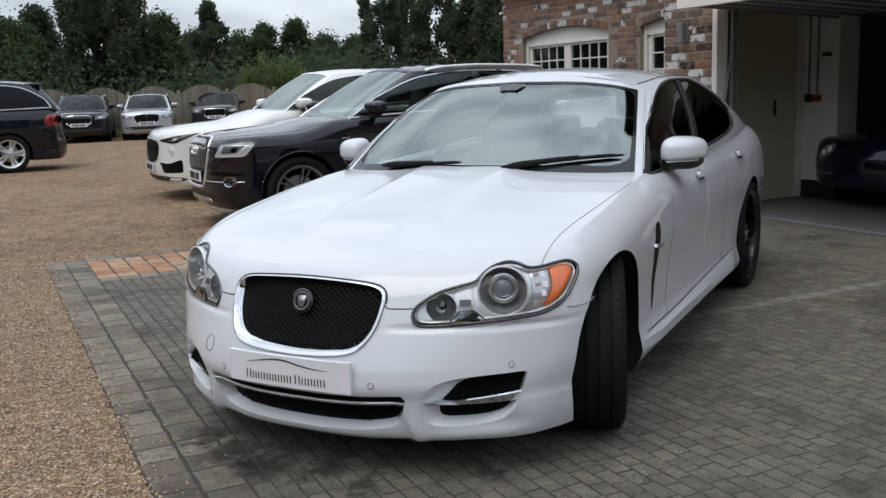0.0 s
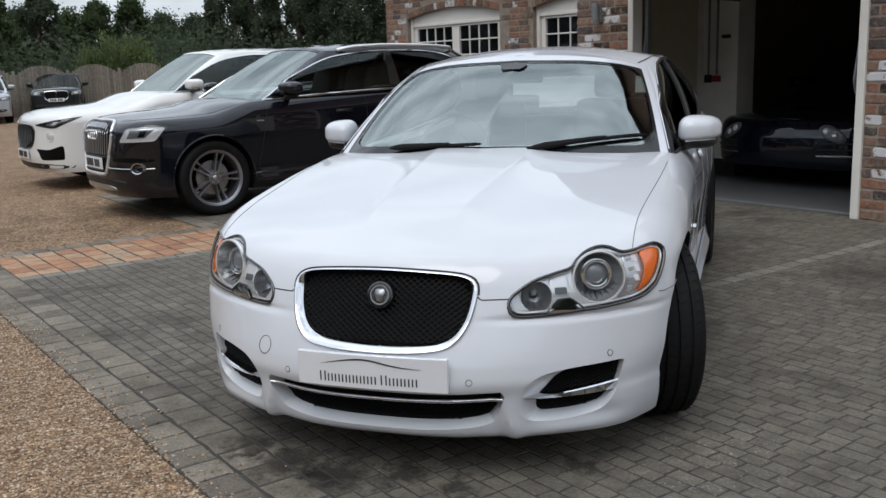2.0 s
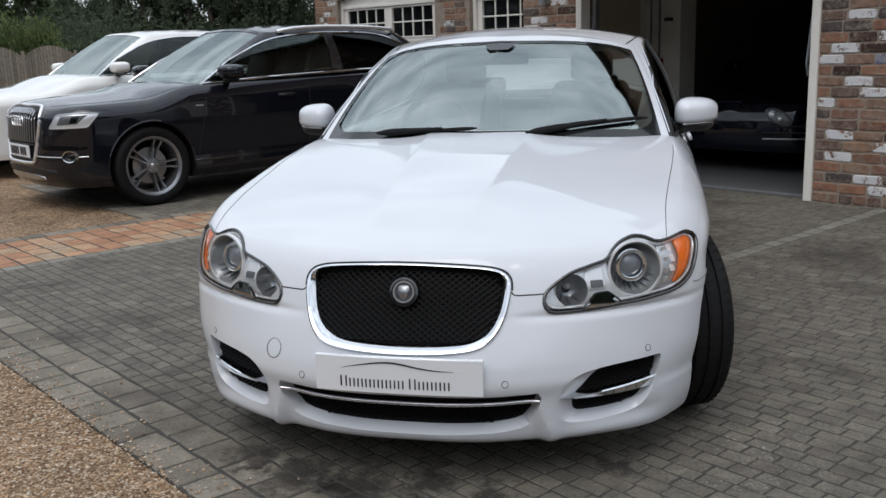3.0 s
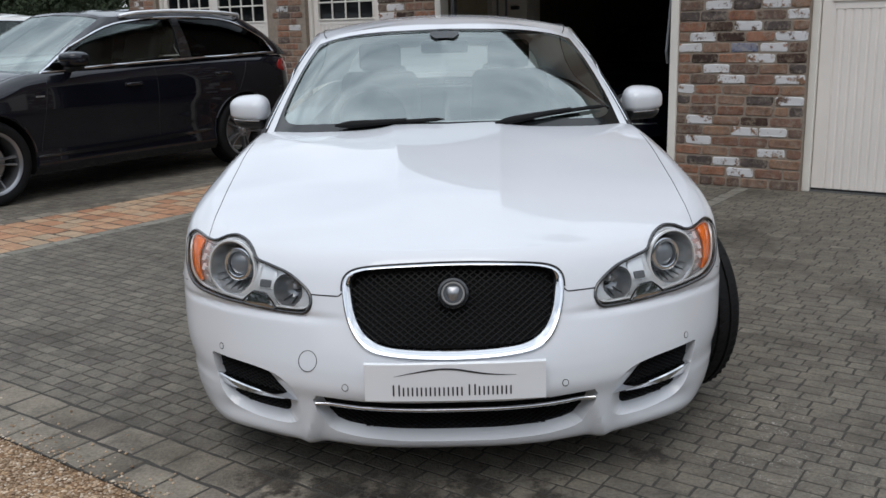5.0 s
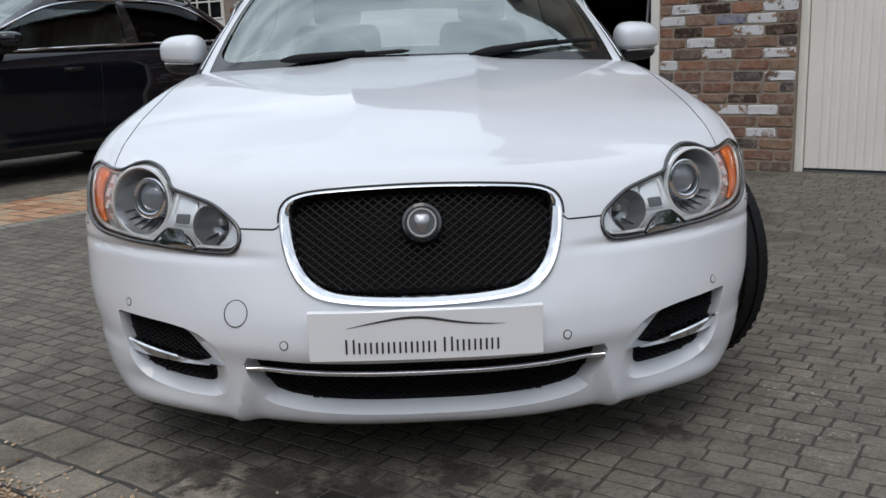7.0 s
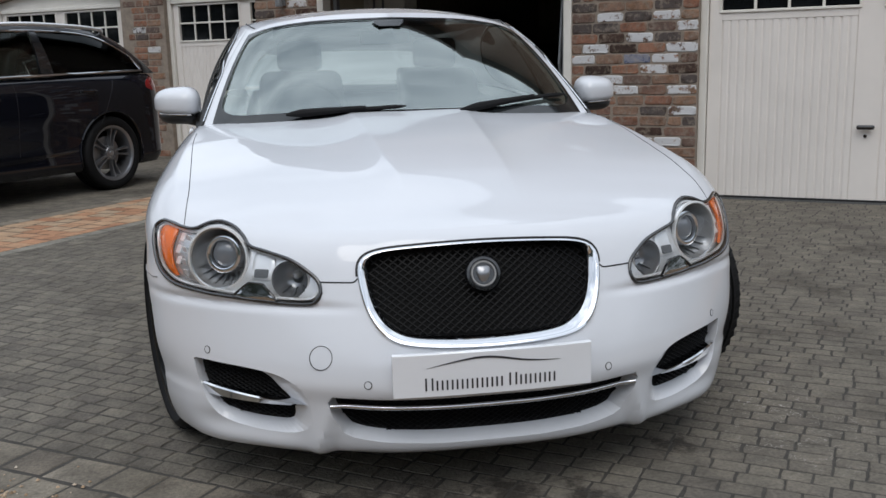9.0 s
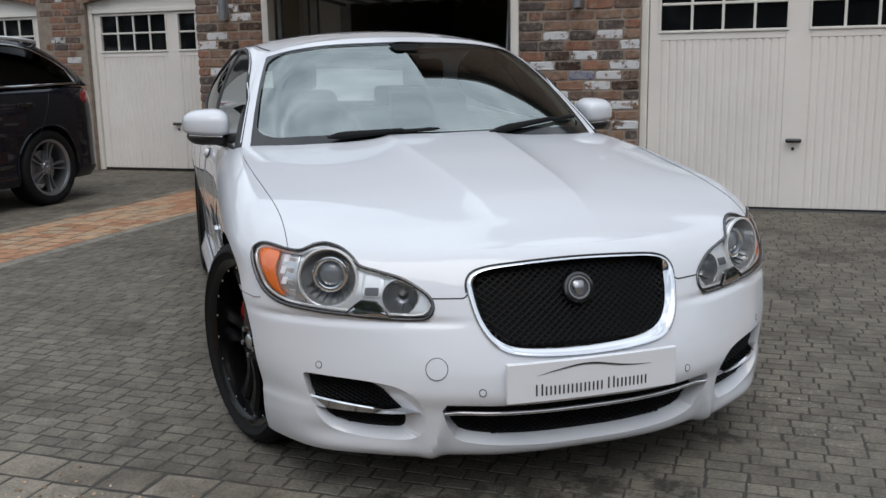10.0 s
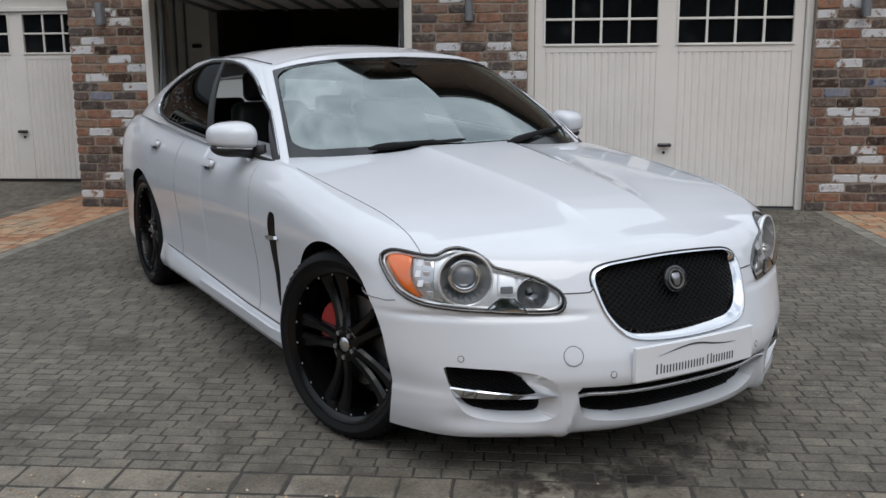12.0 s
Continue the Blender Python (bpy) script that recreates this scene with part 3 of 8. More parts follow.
paving = site_part("pavement", bm, JOINT, "grey block paving with terracotta bands", "paving")

# ---- garage block ----
EAVES, ROOF_TOP = 3.1, 5.6
UP_EAVES, UP_TOP = 3.2, 6.7
DOOR_H = 2.12


def wall_blocks(spans, z0, z1, v0, v1):
    bm = bmesh.new()
    for u0, u1 in spans:
        box(bm, (u0, v0, z0), (u1, v1, z1))
    return bm


def arch_z(u, u0, u1, rise=0.13):
    k = (u - (u0 + u1) / 2) / ((u1 - u0) / 2)
    return DOOR_H + rise * (1 - k * k)


def lintel(bm, u0, u1, v0, v1, top):
    """Wall over an opening with a segmental arch below."""
    n = 16
    us = [u0 + (u1 - u0) * i / n for i in range(n + 1)]
    lo = [[bm.verts.new((u, v, arch_z(u, u0, u1))) for u in us] for v in (v0, v1)]
    hi = [[bm.verts.new((u, v, top)) for u in us] for v in (v0, v1)]
    for i in range(n):
        bm.faces.new((lo[0][i], lo[0][i + 1], hi[0][i + 1], hi[0][i]))
        bm.faces.new((lo[1][i + 1], lo[1][i], hi[1][i], hi[1][i + 1]))
        bm.faces.new((lo[0][i + 1], lo[0][i], lo[1][i], lo[1][i + 1]))
        bm.faces.new((hi[0][i], hi[0][i + 1], hi[1][i + 1], hi[1][i]))


# mortar cores; the bricks stand 6 mm proud of them
FRONT_OPEN = [(0.74, 3.27), (4.33, 6.86)]
BACK_OPEN = [(-6.05, -3.62), (-2.88, -0.45)]
RIGHT_OPEN = [(8.2, 10.63)]
bm = wall_blocks([(0.006, 0.74), (3.27, 4.33), (6.86, 7.594)], -0.1, EAVES, 0.006, 0.3)
for a, b in FRONT_OPEN:
    lintel(bm, a, b, 0.006, 0.3, EAVES)
box(bm, (0.006, 0.3, -0.1), (0.3, 7.5, EAVES))
box(bm, (7.3, 0.3, -0.1), (7.594, 7.5, EAVES))
wall_front = site_part("wall_front", bm, MORTAR, "reclaimed multi-colour brick garage wall", "wall")
bm = wall_blocks([(-6.7, -6.05), (-3.62, -2.88), (-0.45, 0.0)], -0.1, EAVES, 1.956, 2.25)
for a, b in BACK_OPEN:
    lintel(bm, a, b, 1.956, 2.25, EAVES)
box(bm, (-6.7, 2.25, -0.1), (-6.4, 7.5, EAVES))
wall_left = site_part("wall_left", bm, MORTAR, "set-back reclaimed brick garage wall", "wall")
bm = wall_blocks([(7.6, 8.2), (10.63, 14.0)], -0.1, EAVES, 1.956, 2.25)
lintel(bm, 8.2, 10.63, 1.956, 2.25, EAVES)
wall_right = site_part("wall_right", bm, MORTAR, "set-back reclaimed brick garage wall", "wall")
site_part("wall_rear", boxed((-6.7, 7.5, -0.1), (14.0, 7.8, EAVES)), MORTAR, "rear garage wall", "wall")


def build_roof():
    bm = bmesh.new()
    for u0, u1, v0 in ((-6.9, -0.01, 1.7), (7.61, 14.2, 1.7)):
        ridge = ROOF_TOP
        prof = [(v0, EAVES + 0.02), (v0 + 3.6, ridge), (7.9, EAVES + 0.02), (7.9, EAVES - 0.12), (v0, EAVES - 0.12)]
        a = [bm.verts.new((u0, v, z)) for v, z in prof]
        b = [bm.verts.new((u1, v, z)) for v, z in prof]
        bm.faces.new(a)
        bm.faces.new(b[::-1])
        for i in range(5):
            bm.faces.new((a[i], b[i], b[(i + 1) % 5], a[(i + 1) % 5]))
    bmesh.ops.recalc_face_normals(bm, faces=bm.faces)
    # gabled front block
    prof = [(-0.35, UP_EAVES), (3.8, UP_TOP + 0.14), (7.95, UP_EAVES), (7.95, UP_EAVES - 0.14), (3.8, UP_TOP), (-0.35, UP_EAVES - 0.14)]
    a = [bm.verts.new((u, -0.35, z)) for u, z in prof]
    b = [bm.verts.new((u, 8.0, z)) for u, z in prof]
    bm.faces.new(a)
    bm.faces.new(b[::-1])
    for i in range(6):
        bm.faces.new((a[i], b[i], b[(i + 1) % 6], a[(i + 1) % 6]))
    bmesh.ops.recalc_face_normals(bm, faces=bm.faces)
    up = bmesh.new()
    tri = [(0.006, EAVES), (7.594, EAVES), (7.594, UP_EAVES + 0.04), (3.8, UP_TOP - 0.02), (0.006, UP_EAVES + 0.04)]
    for v in (0.006, 7.5):
        prism(up, [(u, v, z) for u, z in tri], (0, 1, 0), 0.3)
    site_part("wall_gable", up, FAR_BRICK, "brick gable over the garages", "wall")
    site_part("roof", bm, SLATE, "dark slate pitched garage roof", "roof")


build_roof()


def garage_door(u0, u1, v, name):
    """A two-leaf look up-and-over door with glazed top lights, ribbed below, in a timber frame."""
    t = thing(name, SITE, "cream ribbed garage door with glazed top", "garage door", "garage doors", "structure")
    f = 0.06
    for nm, lo, hi in (("jamb", (u0, v - 0.02, 0.0), (u0 + f, v + 0.1, DOOR_H + 0.01)), ("jamb", (u1 - f, v - 0.02, 0.0), (u1, v + 0.1, DOOR_H + 0.01))):
        part(nm, boxed(lo, hi, 0.006), CREAM_TRIM, t)
    # arched head panel
    bm = bmesh.new()
    n = 16
    pts = [(u0 + (u1 - u0) * i / n) for i in range(n + 1)]
    out = [(u, v, arch_z(u, u0, u1) - 0.004) for u in pts] + [(u1, v, DOOR_H - 0.1), (u0, v, DOOR_H - 0.1)]
    prism(bm, out, (0, 1, 0), 0.08)
    part("arched_head", bm, CREAM_TRIM, t)
    part("head_rail", boxed((u0 + f, v - 0.012, DOOR_H - 0.13), (u1 - f, v + 0.002, DOOR_H - 0.085), 0.004), CREAM_TRIM, t)
    mid = (u0 + u1) / 2
    for a, b in ((u0 + f + 0.006, mid), (mid, u1 - f - 0.006)):
        leaf_frame = bmesh.new()
        st = 0.095
        gb, gt = 1.52, 1.955
        # stiles and rails round the lights and the ribbed panel
        box(leaf_frame, (a, v + 0.02, 0.03), (a + st, v + 0.06, DOOR_H - 0.13))
        box(leaf_frame, (b - st, v + 0.02, 0.03), (b, v + 0.06, DOOR_H - 0.13))
        box(leaf_frame, (a + st, v + 0.02, gt), (b - st, v + 0.06, DOOR_H - 0.13), 0.003, 1)
        box(leaf_frame, (a + st, v + 0.02, 1.44), (b - st, v + 0.06, gb), 0.003, 1)
        lf = part("door_leaf", leaf_frame, CREAM, t)
        w = b - a - 2 * st
        for i in range(4):
            for j in range(2):
                x0, x1 = a + st + w * i / 4, a + st + w * (i + 1) / 4
                z0, z1 = gb + (gt - gb) * j / 2, gb + (gt - gb) * (j + 1) / 2
                part("pane", boxed((x0, v + 0.045, z0), (x1, v + 0.05, z1)), DARK_PANE, lf)
        for i in range(1, 4):
            x0 = a + st + w * i / 4
            part("glazing_bar", boxed((x0 - 0.011, v + 0.022, gb), (x0 + 0.011, v + 0.044, gt), 0.004, 1), CREAM_TRIM, lf)
        zm = (gb + gt) / 2
        part("glazing_bar", boxed((a + st, v + 0.023, zm - 0.011), (b - st, v + 0.0435, zm + 0.011), 0.004, 1), CREAM_TRIM, lf)
        for nm, lo, hi in (("glazing_bead", (a + st - 0.02, v + 0.008, gb - 0.022), (b - st + 0.02, v + 0.03, gb)), ("glazing_bead", (a + st - 0.02, v + 0.008, gt), (b - st + 0.02, v + 0.03, gt + 0.02)),
                           ("glazing_bead", (a + st - 0.02, v + 0.008, gb), (a + st, v + 0.03, gt)), ("glazing_bead", (b - st, v + 0.008, gb), (b - st + 0.02, v + 0.03, gt))):
            part(nm, boxed(lo, hi, 0.004, 1), CREAM_TRIM, lf)
        # pressed ribs, one folded sheet
        bm = bmesh.new()
        k = int(round(w / 0.064))
        prev = None
        for i in range(k):
            for s, d in ((0.0, 0.0295), (0.10, 0.0295), (0.30, 0.0225), (0.84, 0.0225)):
                x = a + st + w * (i + s) / k
                cur = [bm.verts.new((x, v + d, 0.03)), bm.verts.new((x, v + d, 1.445))]
                if prev:
                    bm.faces.new((prev[0], cur[0], cur[1], prev[1]))
                prev = cur
        cur = [bm.verts.new((b - st, v + 0.0295, 0.03)), bm.verts.new((b - st, v + 0.0295, 1.445))]
        bm.faces.new((prev[0], cur[0], cur[1], prev[1]))
        part("ribbed_panel", bm, CREAM, lf)
    part("weather_strip", boxed((u0 + f, v + 0.02, 0.0), (u1 - f, v + 0.05, 0.028)), BLACK_PLASTIC, t)
    bm = boxed((mid - 0.065, v - 0.03, 0.580), (mid + 0.065, v + 0.0, 0.616), 0.014)
    cyl(bm, (mid, v - 0.005, 0.597), (mid, v + 0.03, 0.597), 0.012, seg=12)
    h = part("door_handle", bm, GLOSS_BLACK, t, "black turn handle")
    bm = bmesh.new()
    cyl(bm, (mid, v + 0.012, 0.53), (mid, v + 0.024, 0.53), 0.013, seg=16)
    part("lock_plate", bm, GLOSS_BLACK, t, "dark keyhole plate")
    return t


garage_door(4.33, 6.86, 0.09, "garage_door")
garage_door(-6.05, -3.62, 2.04, "garage_door")
garage_door(-2.88, -0.45, 2.04, "garage_door")
garage_door(8.2, 10.63, 2.04, "garage_door")


def open_bay():
    u0, u1 = FRONT_OPEN[0]
    fr = thing("garage_opening", SITE, "open garage bay with cream timber frame", "door frame", "", "structure")
    for a, b in ((u0, u0 + 0.07), (u1 - 0.07, u1)):
        part("jamb", boxed((a, -0.02, 0), (b, 0.12, DOOR_H), 0.006), CREAM_TRIM, fr)
    for a in (u0 + 0.09, u1 - 0.13):
        part("door_track", boxed((a, 0.13, 0.02), (a + 0.04, 0.19, DOOR_H), 0.004), LEAD, fr)
    bm = bmesh.new()
    pts = [(u0 + (u1 - u0) * i / 16) for i in range(17)]
    prism(bm, [(u, 0.03, arch_z(u, u0, u1) - 0.004) for u in pts] + [(u1, 0.03, DOOR_H - 0.04), (u0, 0.03, DOOR_H - 0.04)], (0, 1, 0), 0.08)
    part("arched_head", bm, CREAM_TRIM, fr)
    up = thing("raised_garage_door", SITE @ pose(0, 0, 2.03, -3, 0, 0), "raised cream up-and-over garage door", "garage door")
    bm = boxed((u0 + 0.09, -0.5, 0.0), (u1 - 0.09, 1.55, 0.04), 0.004)
    part("door_panel", bm, CREAM, up)
    for i in range(9):
        x = u0 + 0.2 + (u1 - u0 - 0.4) * i / 8
        part("stiffener", boxed((x - 0.02, -0.46, -0.03), (x + 0.02, 1.5, -0.001), 0.004), LEAD, up)
    part("edge_rail", boxed((u0 + 0.085, -0.545, -0.05), (u1 - 0.085, -0.502, 0.045), 0.006), CREAM_TRIM, up)
    for x in (u0 + 0.11, u1 - 0.13):
        bm = bmesh.new()
        tube(bm, [(x, 0.2, -0.05), (x, 0.1, -0.9), (x, 0.14, -1.0)], 0.012, 6)
        part("lifting_arm", bm, LEAD, up)
    site_part("floor", boxed((0.3, 0.1, -0.2), (7.3, 7.5, 0.012)), GARAGE_FLOOR, "grey painted concrete garage floor", "floor")
    site_part("threshold", boxed((0.81, 0.15, 0.0), (3.2, 0.19, 0.0165), 0.004), LEAD, "dark metal floor strip at the opening", "threshold")
    # ceiling and added partition close the bay; its shade is in their colour
    site_part("ceiling", boxed((0.3, 0.3, 2.55), (7.3, 7.5, 2.65)), INNER_SHADE, "garage ceiling, coloured dark for the unlit bay", "ceiling")
    site_part("partition_wall", boxed((3.75, 0.3, 0.012), (3.85, 7.5, 2.55)), INNER_SHADE, "added garage partition, coloured dark for the unlit bay", "wall")
    bm = boxed((0.302, 0.3, 0.012), (0.33, 1.7, 2.55))
    site_part("lining_wall", bm, INNER_WALL, "pale painted garage side wall", "wall")
    site_part("garage_pier", boxed((0.302, 1.702, 0.20), (0.79, 2.0, 2.55)), INNER_WALL, "white painted inner pier", "wall")
    site_part("garage_pier_plinth", boxed((0.302, 1.69, 0.012), (0.80, 2.01, 0.198)), BLACK_PLASTIC, "black painted pier plinth", "skirting")

    # switches and conduit on the pier
    sw = thing("light_switch", SITE, "red and black isolator switches on a conduit", "switch")
    part("switch_box", boxed((0.37, 1.66, 1.06), (0.45, 1.70, 1.15), 0.006), BLACK_PLASTIC, sw)
    part("switch_box", boxed((0.475, 1.66, 1.07), (0.575, 1.70, 1.14), 0.006), RED_CALIPER, sw, "red isolator switch")
    for x in (0.41, 0.525):
        part("conduit", cyl(bmesh.new(), (x, 1.685, 1.15), (x, 1.685, 2.5), 0.013, seg=10), LEAD, sw)
    bm = boxed((0.60, 1.655, 1.55), (0.70, 1.70, 1.59), 0.008)
    part("cable_clip", bm, BLACK_PLASTIC, sw, "black bracket above the switches")
    # door in the side wall, cream, with a lever on a long plate
    dr = thing("side_door", SITE, "closed cream flush door with dark lever handle", "door")
    part("door_panel", boxed((0.331, 0.72, 0.014), (0.352, 1.56, 2.02), 0.003), INNER_CREAM, dr)
    h = part("handle_plate", boxed((0.3525, 1.22, 0.93), (0.358, 1.26, 1.10), 0.003), DARK_CHROME, dr, "dark handle plate")
    part("lever", tube(bmesh.new(), [(0.358, 1.24, 1.05), (0.40, 1.24, 1.05), (0.405, 1.15, 1.05)], 0.009, 8), DARK_CHROME, h)


open_bay()


def wall_lamp(u, v):
    t = thing("wall_lamp", SITE, "grey metal up-and-down wall lamp on brick", "wall lamp", "wall lamps")
    bm = boxed((u - 0.028, v - 0.035, 1.74), (u + 0.028, v, 1.92), 0.004)
    part("back_plate", bm, LEAD, t)
    bm = bmesh.new()
    cyl(bm, (u, v - 0.075, 1.73), (u, v - 0.075, 1.93), 0.036, seg=24)
    part("lamp_body", bm, LEAD, t, smooth=40)


for u in (0.35, 3.80, 7.26):
    wall_lamp(u, -0.006)

from mathutils.bvhtree import BVHTree


# ---- car kit: a body skin from guiding curves, a glasshouse from pillar lines, wheels ----
def outline_of(points, n):
    """Half plan outline, nose to tail, with outward normals."""
    P = catmull(points, n)
    T = np.gradient(P, axis=0)
    T /= np.linalg.norm(T, axis=1, keepdims=True)
    N = np.stack([T[:, 1], -T[:, 0]], 1)
    N[0], N[-1] = (0, -1), (0, 1)
    return P, N


class Skin:
    """The painted shell: stacked plan outlines up to the shoulder, then a crowned top."""

    def __init__(self, outline, side, nose, tail, nose_w, tail_w, ztop, zmid, zlow, roll, n=200, rows=56, dents=None, crown=2.2, relief=None, corner=((-2, 0.25), (-0.35, 0.25), (-0.2, 0.5), (0, 1)), top_rows=56):
        self.top_rows = top_rows
        self.corner = hermite(corner)
        self.P, self.N = outline_of(outline, n)
        self.side, self.nose, self.tail = hermite(side), hermite(nose), hermite(tail)
        self.nose_w, self.tail_w = hermite(nose_w), hermite(tail_w)
        self.ztop, self.zmid, self.zlow, self.roll = hermite(ztop), hermite(zmid), zlow, roll
        self.rows, self.dents, self.crown, self.relief = rows, dents, crown, relief
        self.mid_y = (self.P[0, 1] + self.P[-1, 1]) / 2

    def grid(self):
        P, N = self.P, self.N
        x, y = P[:, 0], P[:, 1]
        front = np.where(y < self.mid_y, self.nose_w(x), 0.0)
        back = np.where(y >= self.mid_y, self.tail_w(x), 0.0)
        zt = self.ztop(y)
        a = np.linspace(0, 1, self.rows)
        a = 1 - (1 - a) ** 1.25
        Z = self.zlow + (zt[None, :] - self.zlow) * a[:, None]
        off = front * self.nose(Z) + back * self.tail(Z) + (1 - front - back) * self.side(Z) * np.where(y < 0, self.corner(y), 1.0)
        rr, rh = hermite(self.roll[0])(y), self.roll[1]
        k = 0.93 * np.clip((Z - (zt - rh)) / rh, 0, 1)
        off = off + rr * (1 - np.sqrt(1 - k * k))
        if self.dents:
            off = off + self.dents(x[None, :] + 0 * Z, y[None, :] + 0 * Z, Z)
        X = np.maximum(x - N[:, 0] * off, 0)
        X[:, 0] = X[:, -1] = 0
        Y = y - N[:, 1] * off
        wall = np.stack([X, Y, Z], -1)
        edge = wall[-1]
        f = np.linspace(1, 0, self.top_rows)[:, None]
        tx, ty = edge[None, :, 0] * f, edge[None, :, 1] + 0 * f
        tz = edge[None, :, 2] + (self.zmid(ty) - edge[None, :, 2]) * (1 - f ** self.crown)
        if self.relief:
            tz = tz + self.relief(tx, ty, f + 0 * tx)
        top = np.stack([tx, ty, tz], -1)
        low = wall[0]
        floor = np.stack([low, np.stack([0 * low[:, 0], low[:, 1], low[:, 2]], 1)])
        return wall, top, floor

    def mesh(self, name):
        wall, top, floor = self.grid()
        half = [wall, top, floor]
        return joined(name, [sheet(g) for g in half] + [sheet(mirrored(g), True) for g in half], 3e-5)


class House:
    """The glasshouse: rows of (foot, head) points from the screen's middle round to the rear window's."""

    def __init__(self, rows, roof, bulge=0.03, crown=2.2):
        self.k = len(rows)
        ts = np.arange(self.k)
        self.f = [[hermite(list(zip(ts, [r[e][j] for r in rows]))) for j in range(3)] for e in (0, 1)]
        self.roof, self.bulge, self.crown = hermite(roof), bulge, crown

    def at(self, s, h, lift=0.0):
        s, h = np.broadcast_arrays(np.asarray(s, float), np.asarray(h, float))
        A = np.stack([g(s) for g in self.f[0]], -1)
        B = np.stack([g(s) for g in self.f[1]], -1)
        e = 0.02
        T = np.stack([g(np.clip(s + e, 0, self.k - 1)) - g(np.clip(s - e, 0, self.k - 1)) for g in self.f[0]], -1)
        n = np.cross(T, B - A)
        n /= np.maximum(np.linalg.norm(n, axis=-1, keepdims=True), 1e-9)
        return A + (B - A) * h[..., None] + n * (self.bulge * 4 * h * (1 - h) + lift)[..., None]

    def band(self, s0, s1, lo, hi, n=24, m=10, lift=0.0):
        """A patch between two heights, each a number or a function of s."""
        s = np.linspace(s0, s1, n)
        a = lo(s) if callable(lo) else np.full(n, lo)
        b = hi(s) if callable(hi) else np.full(n, hi)
        h = a[None] + (b - a)[None] * np.linspace(0, 1, m)[:, None]
        return self.at(np.broadcast_to(s, h.shape), h, lift)

    def cap(self, n=120, m=24):
        e = self.at(np.linspace(0, self.k - 1, n), np.ones(n))
        f = np.linspace(1, 0, m)[:, None]
        x, y = e[None, :, 0] * f, e[None, :, 1] + 0 * f
        z = e[None, :, 2] + (self.roof(y) - e[None, :, 2]) * (1 - f ** self.crown)
        return np.stack([x, y, z], -1)


def both(parent, name, P, mat, t=0.004, label="", smooth=50):
    """A patch and its mirror image as two parts, with thickness."""
    obs = []
    for k, Q in enumerate((P, mirrored(P))):
        me = joined(name, thicken(Q if k == 0 else Q[:, ::-1], t), 1e-5)
        obs.append(mesh_part(name, me, mat, parent, label, smooth))
    return obs


